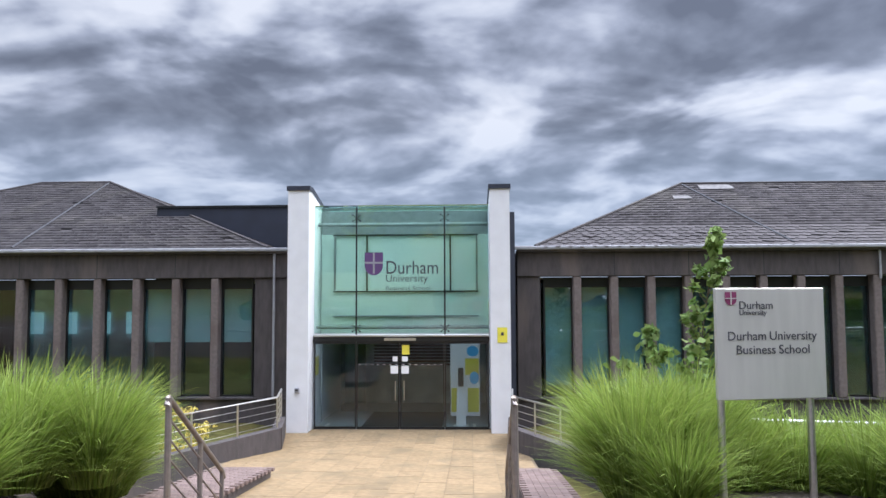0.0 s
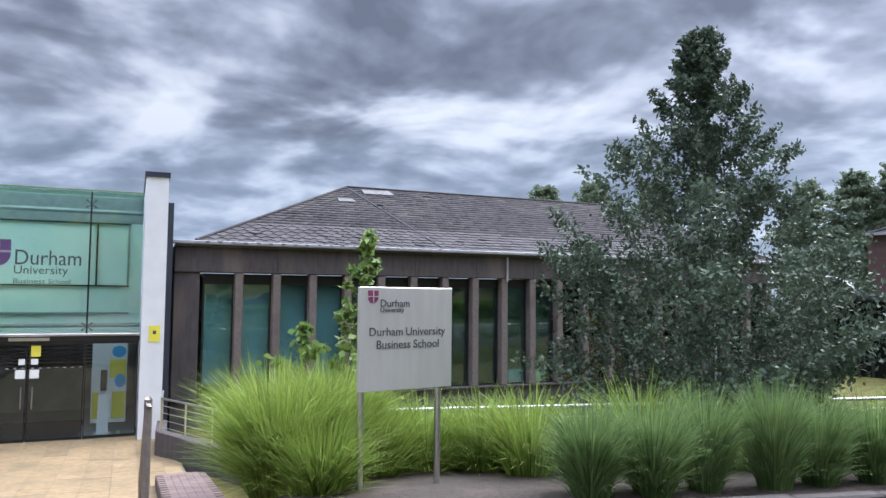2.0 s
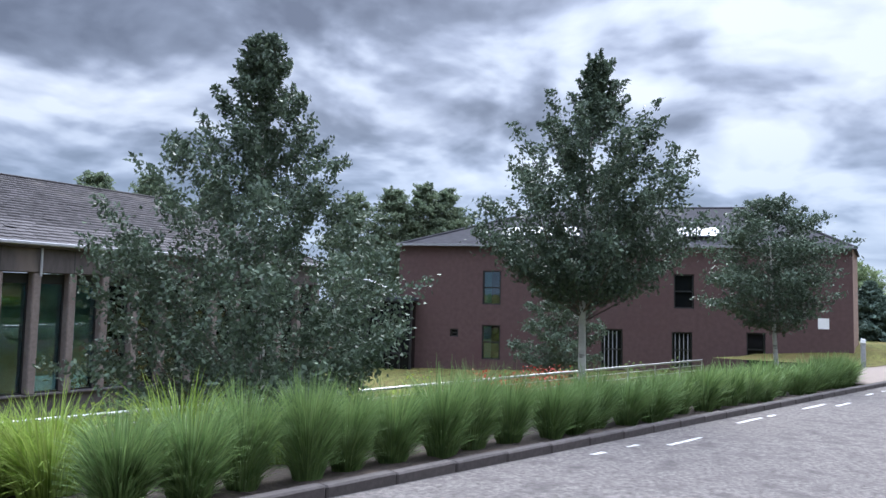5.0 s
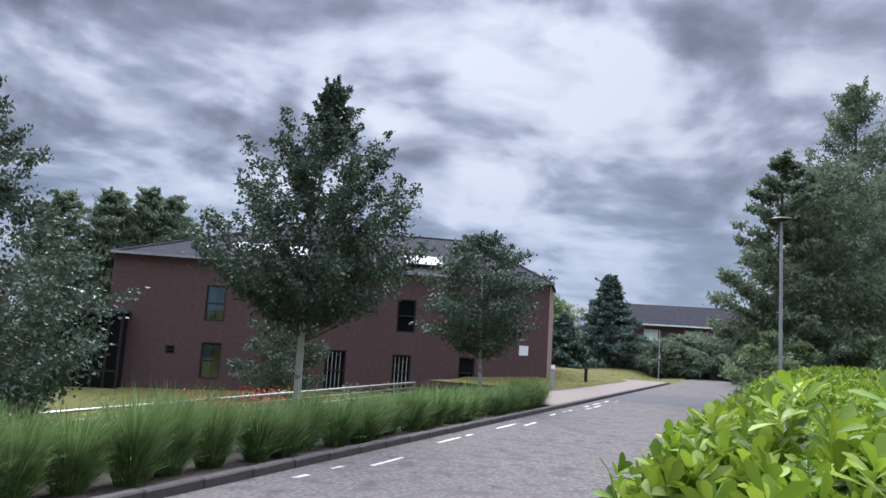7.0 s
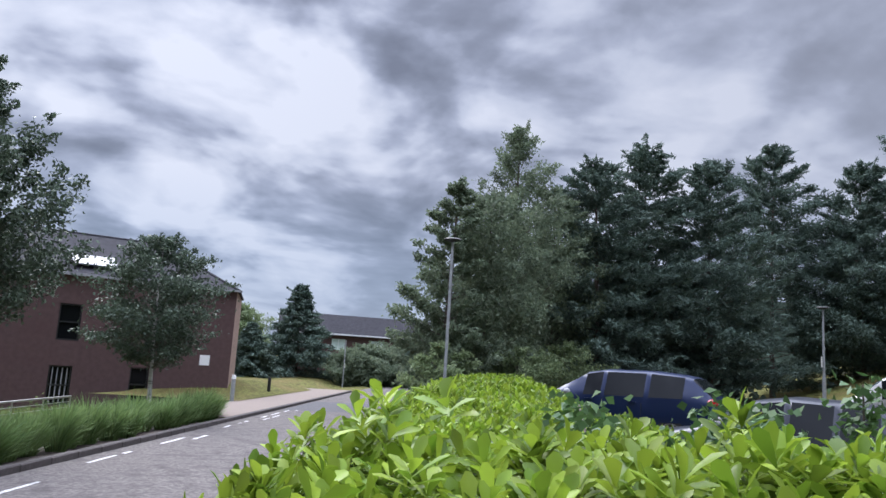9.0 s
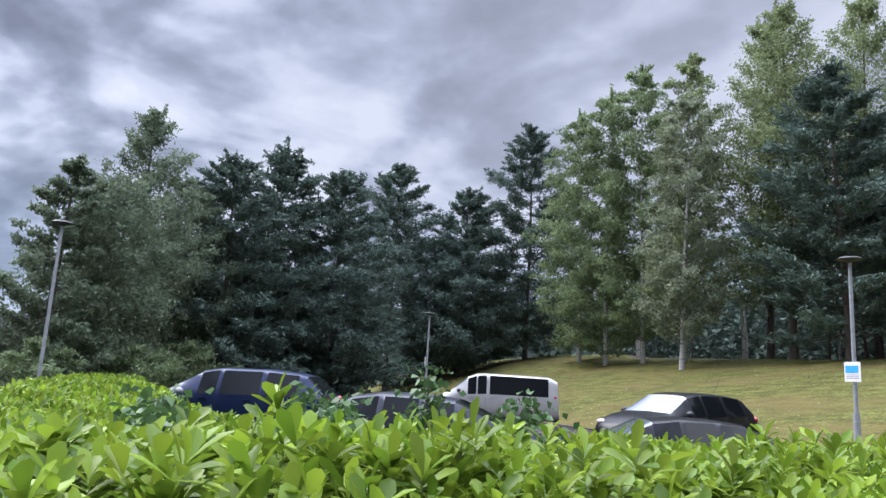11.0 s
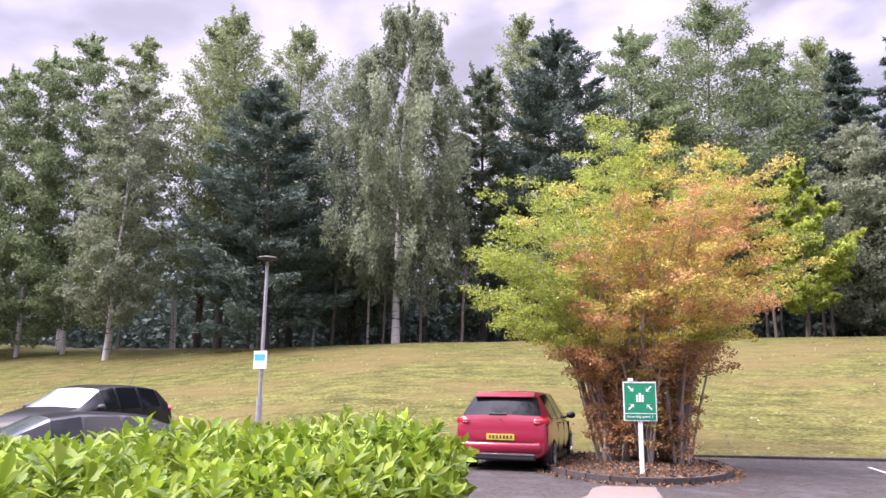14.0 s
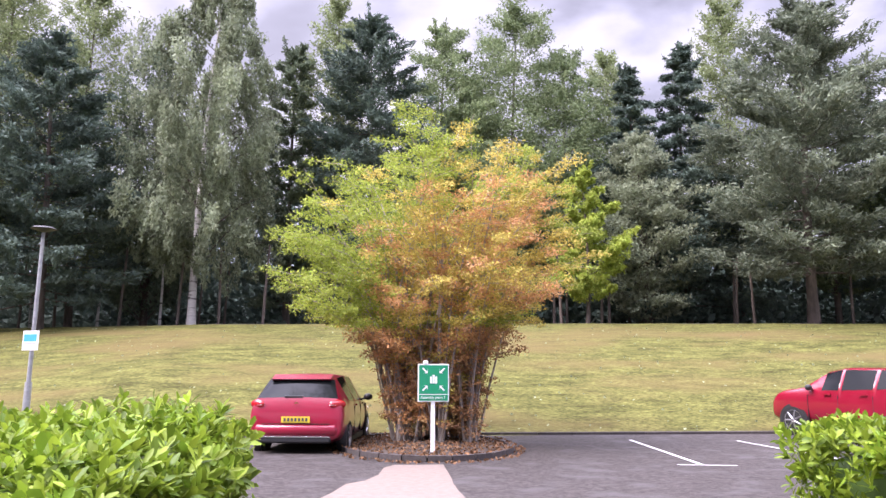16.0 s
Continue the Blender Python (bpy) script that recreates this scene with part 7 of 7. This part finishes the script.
    for s in (1, -1):
        bm = bmesh.new()
        bmesh.ops.create_uvsphere(bm, u_segments=12, v_segments=8, radius=1, matrix=Matrix.Translation((spec["tail_x"] + 0.115, s * (W * 0.83), tz)) @ Matrix.Rotation(radians(-s * 30), 4, "Z") @ Matrix.Diagonal((0.065, 0.17, 0.085, 1)))
        lamp = part("tail_lamp", bm, "tail_red", root, smooth=True)
        bm = bmesh.new()
        bmesh.ops.create_uvsphere(bm, u_segments=10, v_segments=6, radius=1, matrix=Matrix.Translation((spec["tail_x"] + 0.098, s * (W * 0.80), tz - 0.01)) @ Matrix.Rotation(radians(-s * 30), 4, "Z") @ Matrix.Diagonal((0.06, 0.135, 0.038, 1)))
        part("lens", bm, "tail_clear", lamp, smooth=True)
        bm = bmesh.new()
        fx = S[-1][0]
        bmesh.ops.create_uvsphere(bm, u_segments=12, v_segments=8, radius=1, matrix=Matrix.Translation((fx - 0.24, s * (W * 0.74), spec["head"])) @ Matrix.Rotation(radians(s * 32), 4, "Z") @ Matrix.Diagonal((0.12, 0.18, 0.07, 1)))
        part("headlamp", bm, "tail_clear", root, smooth=True)
    x0 = spec["tail_x"]
    part("rear_bumper", box_bm(x0 - 0.035, -W * 0.84, 0.37, x0 + 0.25, W * 0.84, 0.57, bevel=0.045), paint, root, smooth=True)
    part("tailgate_gap", box_bm(x0 - 0.006, -W * 0.70, 0.578, x0 + 0.04, W * 0.70, 0.588), "trim", root)
    part("rear_bumper_insert", box_bm(x0 - 0.02, -W * 0.72, 0.24, x0 + 0.2, W * 0.72, 0.36, bevel=0.03), "trim", root)
    part("bumper_strip", box_bm(x0 - 0.028, -W * 0.70, 0.335, x0 + 0.1, W * 0.70, 0.37, bevel=0.01), "chrome", root)
    if plate:
        p = part("number_plate", box_bm(x0 - 0.020, -0.26, spec["plate"] - 0.055, x0 - 0.012, 0.26, spec["plate"] + 0.055), "plate", root, "yellow plate with dark bars")
        bm = bmesh.new()
        for k in range(7):
            c = -0.2 + k * 0.066
            box(bm, x0 - 0.029, c - 0.02, spec["plate"] - 0.03, x0 - 0.0265, c + 0.02, spec["plate"] + 0.03)
        part("bars", bm, "ink", p)
        part("badge", prism(bmesh.new(), [(-0.06, 0), (0, 0.05), (0.06, 0), (0.0, 0.02)], -0.004, 0.004), "chrome", root).matrix_basis = pose(x0 + 0.015, 0, spec["belt_badge"], 0, 0, 90)
    # wiper and handles
    for s in (1, -1):
        for hx in spec["handles"]:
            bm = bmesh.new()
            box(bm, hx - 0.09, s * (W * 0.985), spec["handle_z"] - 0.012, hx + 0.09, s * (W * 1.0 + 0.022), spec["handle_z"] + 0.014)
            part("door_handle", bm, paint, root)
    for s in (1, -1):
        for gx in spec["gaps"]:
            bm = bmesh.new()
            box(bm, gx - 0.005, s * W * 0.95, 0.34, gx + 0.005, s * W * 0.992, spec["handle_z"] - 0.02)
            part("door_gap", bm, "trim", root)
    part("sill", box_bm(spec["axles"][0], -W * 0.93, 0.18, spec["axles"][1], W * 0.93, 0.27), "trim", root)
    return root


HATCH = dict(name="hatchback", tail_x=0.0, wheel=0.315, axles=(0.78, 3.39), mirror=(2.95, 1.0), tail=(0.93, 0), head=0.72, plate=0.66, belt_badge=0.93, handles=(1.55, 2.45), handle_z=0.88, gaps=(1.35, 2.2, 3.05),
             stations=[(0.0, 0.30, 0.52, 0.60, 0.76, 0.62), (0.03, 0.26, 0.80, 0.86, 0.85, 0.72), (0.10, 0.24, 0.98, 1.04, 0.87, 0.74), (0.45, 0.20, 1.00, 1.40, 0.88, 0.60), (0.62, 0.18, 1.00, 1.45, 0.89, 0.60), (1.30, 0.17, 0.97, 1.49, 0.895, 0.61), (1.40, 0.17, 0.97, 1.49, 0.895, 0.61), (2.12, 0.17, 0.95, 1.48, 0.895, 0.61), (2.20, 0.17, 0.95, 1.475, 0.895, 0.61), (2.62, 0.17, 0.94, 1.40, 0.89, 0.58), (3.30, 0.18, 0.92, 1.00, 0.88, 0.66), (3.9, 0.20, 0.84, 0.90, 0.85, 0.62), (4.22, 0.24, 0.68, 0.74, 0.78, 0.55), (4.33, 0.30, 0.50, 0.55, 0.66, 0.45)],
             side=[5 - 1, 6, 8], screen=[9], back=[2], corner=[])
SUV = dict(name="sport_utility_car", tail_x=0.0, wheel=0.355, axles=(0.80, 3.44), mirror=(2.9, 1.16), tail=(1.08, 0), head=0.9, plate=0.78, belt_badge=1.08, handles=(1.55, 2.45), handle_z=1.0, gaps=(1.35, 2.2, 3.0),
           stations=[(0.0, 0.36, 0.60, 0.70, 0.82, 0.66), (0.03, 0.32, 0.94, 1.0, 0.92, 0.76), (0.12, 0.30, 1.16, 1.22, 0.94, 0.78), (0.42, 0.26, 1.18, 1.50, 0.95, 0.66), (0.60, 0.24, 1.17, 1.56, 0.955, 0.66), (1.25, 0.24, 1.13, 1.61, 0.96, 0.66), (1.34, 0.24, 1.13, 1.61, 0.96, 0.66), (2.10, 0.24, 1.10, 1.63, 0.96, 0.66), (2.18, 0.24, 1.10, 1.63, 0.96, 0.66), (2.62, 0.24, 1.09, 1.54, 0.955, 0.62), (3.22, 0.25, 1.10, 1.15, 0.95, 0.76), (3.80, 0.28, 1.06, 1.10, 0.94, 0.74), (4.08, 0.32, 0.92, 0.98, 0.89, 0.68), (4.16, 0.38, 0.66, 0.72, 0.80, 0.58)],
           side=[4, 6, 8], screen=[9], back=[2], corner=[])
ESTATE = dict(name="estate_car", tail_x=0.0, wheel=0.37, axles=(0.95, 3.92), mirror=(3.3, 1.14), tail=(1.12, 0), head=0.88, plate=0.8, belt_badge=1.1, handles=(1.8, 2.8), handle_z=1.02, gaps=(1.6, 2.5, 3.4), mirror_mat="lead",
              stations=[(0.0, 0.36, 0.62, 0.72, 0.84, 0.68), (0.03, 0.32, 0.98, 1.04, 0.95, 0.78), (0.14, 0.30, 1.16, 1.24, 0.97, 0.80), (0.55, 0.26, 1.17, 1.60, 0.98, 0.66), (0.72, 0.24, 1.16, 1.66, 0.985, 0.66), (1.45, 0.24, 1.14, 1.71, 0.985, 0.67), (1.56, 0.24, 1.14, 1.71, 0.985, 0.67), (2.45, 0.24, 1.12, 1.70, 0.985, 0.67), (2.54, 0.24, 1.12, 1.70, 0.985, 0.67), (2.95, 0.24, 1.10, 1.62, 0.98, 0.63), (3.72, 0.25, 1.08, 1.15, 0.96, 0.74), (4.4, 0.28, 0.98, 1.05, 0.92, 0.68), (4.75, 0.32, 0.82, 0.88, 0.84, 0.60), (4.86, 0.38, 0.60, 0.66, 0.70, 0.48)],
              side=[4, 6, 8], screen=[9], back=[2], corner=[])
SALOON = dict(name="saloon_car", tail_x=0.0, wheel=0.33, axles=(0.9, 3.7), mirror=(3.15, 0.98), tail=(0.86, 0), head=0.68, plate=0.6, belt_badge=0.86, handles=(1.7, 2.65), handle_z=0.88, gaps=(1.5, 2.35, 3.2),
              stations=[(0.0, 0.30, 0.52, 0.62, 0.76, 0.62), (0.03, 0.26, 0.80, 0.88, 0.86, 0.74), (0.30, 0.22, 0.94, 1.00, 0.89, 0.74), (0.55, 0.20, 0.96, 1.06, 0.90, 0.72), (1.35, 0.18, 0.95, 1.39, 0.905, 0.58), (1.75, 0.17, 0.94, 1.44, 0.905, 0.59), (1.83, 0.17, 0.94, 1.44, 0.905, 0.59), (2.30, 0.17, 0.93, 1.45, 0.905, 0.59), (2.38, 0.17, 0.93, 1.45, 0.905, 0.59), (2.78, 0.17, 0.92, 1.38, 0.90, 0.56), (3.55, 0.18, 0.90, 0.97, 0.89, 0.68), (4.2, 0.20, 0.82, 0.88, 0.86, 0.62), (4.52, 0.24, 0.66, 0.72, 0.78, 0.55), (4.63, 0.30, 0.48, 0.54, 0.66, 0.45)],
              side=[4, 6, 8], screen=[9], back=[3], corner=[])
VAN = dict(name="minivan", tail_x=0.0, wheel=0.34, axles=(1.0, 4.2), mirror=(3.75, 1.22), tail=(1.15, 0), head=0.85, plate=0.75, belt_badge=1.0, handles=(2.5, 3.3), handle_z=1.02, gaps=(1.6, 2.75, 3.7),
           stations=[(0.0, 0.34, 0.62, 0.72, 0.86, 0.80), (0.03, 0.30, 1.05, 1.12, 0.94, 0.84), (0.08, 0.28, 1.14, 1.72, 0.95, 0.80), (0.30, 0.24, 1.14, 1.86, 0.955, 0.78), (0.42, 0.24, 1.14, 1.88, 0.96, 0.78), (2.60, 0.24, 1.14, 1.90, 0.96, 0.78), (2.72, 0.24, 1.14, 1.90, 0.96, 0.78), (3.05, 0.24, 1.12, 1.88, 0.96, 0.77), (3.10, 0.24, 1.12, 1.87, 0.96, 0.77), (3.42, 0.24, 1.10, 1.74, 0.955, 0.70), (4.10, 0.25, 1.06, 1.16, 0.94, 0.76), (4.5, 0.28, 0.94, 1.02, 0.90, 0.68), (4.70, 0.32, 0.76, 0.84, 0.82, 0.60), (4.76, 0.38, 0.58, 0.64, 0.70, 0.48)],
           side=[4, 6, 8], screen=[9], back=[1], corner=[])

COUPE = dict(SALOON, name="saloon_car", stations=[(a, b * 0.95, c * 0.93, d * 0.91, e, f) for a, b, c, d, e, f in SALOON["stations"]])

red_car = car(1.08, -14.85, 2.05, -98, HATCH, "red_paint", "bright red hatchback parked nose towards the grass bank")
part("rear_wiper", box_bm(0.085, -0.10, 1.045, 0.135, 0.24, 1.085, bevel=0.008), "trim", red_car)
part("roof_spoiler", prism(bmesh.new(), [(0.34, 1.385), (0.62, 1.475), (0.62, 1.45), (0.42, 1.36)], -0.56, 0.56), "red_paint", red_car)
car(-12.85, -15.55, 2.11, -70, SUV, "wine_paint", "red compact sport utility car parked by the bank", "car")
car(15.2, -9.95, 1.86, 47, ESTATE, "blue_paint", "dark blue sport utility car behind the hedge")
car(7.25, -8.62, 1.86, 41, SALOON, "grey_paint", "dark grey saloon close behind the hedge")
car(5.9, -13.2, 1.83, 52, COUPE, "black_paint", "dark saloon behind the hedge with its roof showing")
car(19.6, -22.4, 2.08, 49, VAN, "silver_paint", "silver minivan parked before the grass bank", "van")
black_car = car(10.6, -19.0, 2.11, 86, HATCH, "black_paint", "black hatchback with a roof aerial by the bank")
part("aerial", bar(bmesh.new(), (0.75, 0.0, 1.46), (0.40, 0.0, 1.92), 0.008, 0.004, 6), "trim", black_car)


# ---- lamps and small signs ----
def lamp_post(x, y, z, h, label, board=True, face=0.0, size=0.5, bz=1.75):
    r = thing("lamp_post", pose(x, y, z), label, "street lamp", "car park lamps")
    part("base", bar(bmesh.new(), (0, 0, -0.2), (0, 0, 0.9), 0.09, 0.085, 12), "galv", r, smooth=True)
    part("pole", bar(bmesh.new(), (0, 0, 0.9), (0, 0, h - 0.12), 0.055, 0.045, 12), "galv", r, smooth=True)
    bm = bmesh.new()
    bmesh.ops.create_cone(bm, cap_ends=True, segments=24, radius1=0.08, radius2=0.27, depth=0.07, matrix=Matrix.Translation((0, 0, h - 0.06)))
    bmesh.ops.create_cone(bm, cap_ends=True, segments=24, radius1=0.31, radius2=0.26, depth=0.04, matrix=Matrix.Translation((0, 0, h)))
    part("lamp_head", bm, "trim", r, "flat round lamp head")
    if board:
        s = thing("parking_notice", pose(x, y, z + bz, 0, 0, face), "white notice with a blue panel on a lamp post", "sign", "parking notices")
        part("board", box_bm(-size / 2, 0.06, -size / 2, size / 2, 0.075, size / 2, bevel=0.004), "white_plastic", s)
        part("panel", box_bm(-size * 0.38, 0.0765, -size * 0.05, size * 0.42, 0.079, size * 0.32), "sign_blue", s)
        bm = bmesh.new()
        for k in range(3):
            box(bm, -size * 0.40, 0.0765, -size * (0.16 + 0.09 * k), size * 0.38, 0.079, -size * (0.13 + 0.09 * k))
        part("text_bars", bm, "lead", s)
    return r


lamp_post(8.3, -21.0, 2.42, 4.9, "grey steel lamp post on the grass edge", True, -22, 0.5, 1.95)
lamp_post(30.8, -24.8, 3.0, 4.15, "far grey lamp post at the end of the car park", True, -50, 0.5, 1.6)
lamp_post(24.3, -5.5, 1.9, 5.7, "grey steel lamp post beside the hedge", False)


def assembly_sign():
    r = thing("assembly_sign", pose(-1.36, -14.15, 2.15, 0, 0, 4), "green and white assembly point sign on a white post", "sign")
    part("post", box_bm(-0.035, -0.035, -0.1, 0.035, 0.035, 1.54, bevel=0.008), "white_plastic", r, "square white post")
    part("board", box_bm(-0.28, 0.036, 0.9, 0.28, 0.05, 1.56, bevel=0.005), "white_plastic", r)
    part("green_panel", box_bm(-0.26, 0.051, 0.92, 0.26, 0.054, 1.54), "sign_green", r)
    part("divider", box_bm(-0.26, 0.055, 1.022, 0.26, 0.057, 1.034), "white_plastic", r)
    for sx in (-1, 1):
        for sz in (-1, 1):
            c = Vector((0.15 * sx, 0, 1.29 + 0.15 * sz))
            d = Vector((-sx, 0, -sz)).normalized()
            n = Vector((d.z, 0, -d.x))
            tail, tip = c - d * 0.065, c + d * 0.06
            out = [tail + n * 0.013, tip - d * 0.03 + n * 0.013, tip - d * 0.055 + n * 0.055, tip, tip - d * 0.055 - n * 0.055, tip - d * 0.03 - n * 0.013, tail - n * 0.013]
            part("arrow", prism(bmesh.new(), [(p.x, p.z) for p in out], 0.055, 0.058), "white_plastic", r)
    bm = bmesh.new()
    for k in (-0.045, 0.0, 0.045):
        box(bm, k - 0.018, 0.055, 1.22, k + 0.018, 0.058, 1.34 + (0.03 if k == 0 else 0))
    part("emblem", bm, "white_plastic", r, "plain white emblem")
    at = 0.235
    for word in ("Assembly", "point", "1"):
        me = lettering(word, 0.064)
        me.transform(Matrix.Rotation(radians(180), 4, "Z"))
        me.transform(Matrix.Translation((at, 0.058, 0.955)))
        at = min(v.co.x for v in me.vertices) - 0.018
        part("word", me, "white_plastic", r)
    part("cap", box_bm(0.1, 0.03, 1.555, 0.19, 0.06, 1.62, bevel=0.012), "white_plastic", r)


assembly_sign()


def bollard(x, y, z, h, label):
    r = thing("bollard", pose(x, y, z), label, "bollard", "bollards")
    part("body", bar(bmesh.new(), (0, 0, -0.1), (0, 0, h * 0.85), 0.09, seg=12), "galv" if h > 0.8 else "black", r, smooth=True)
    part("cap", bar(bmesh.new(), (0, 0, h * 0.85), (0, 0, h), 0.10, 0.08, 12), "white_plastic" if h > 0.8 else "black", r, smooth=True)


bollard(33.5, 1.85, road_z(33) + 0.1, 1.1, "pale bollard light at the corner of the building")
bollard(42.0, 0.6, road_z(42) + 0.3, 0.7, "short black post on the grass")
r = thing("road_sign_post", pose(70.0, -5.2, 0.8), "thin grey post beside the bend", "post")
part("pole", bar(bmesh.new(), (0, 0, -0.2), (0, 0, 4.2), 0.05), "galv", r)
part("plate", box_bm(-0.2, -0.08, 1.6, 0.2, -0.05, 2.0), "white_plastic", r)
kerbs()
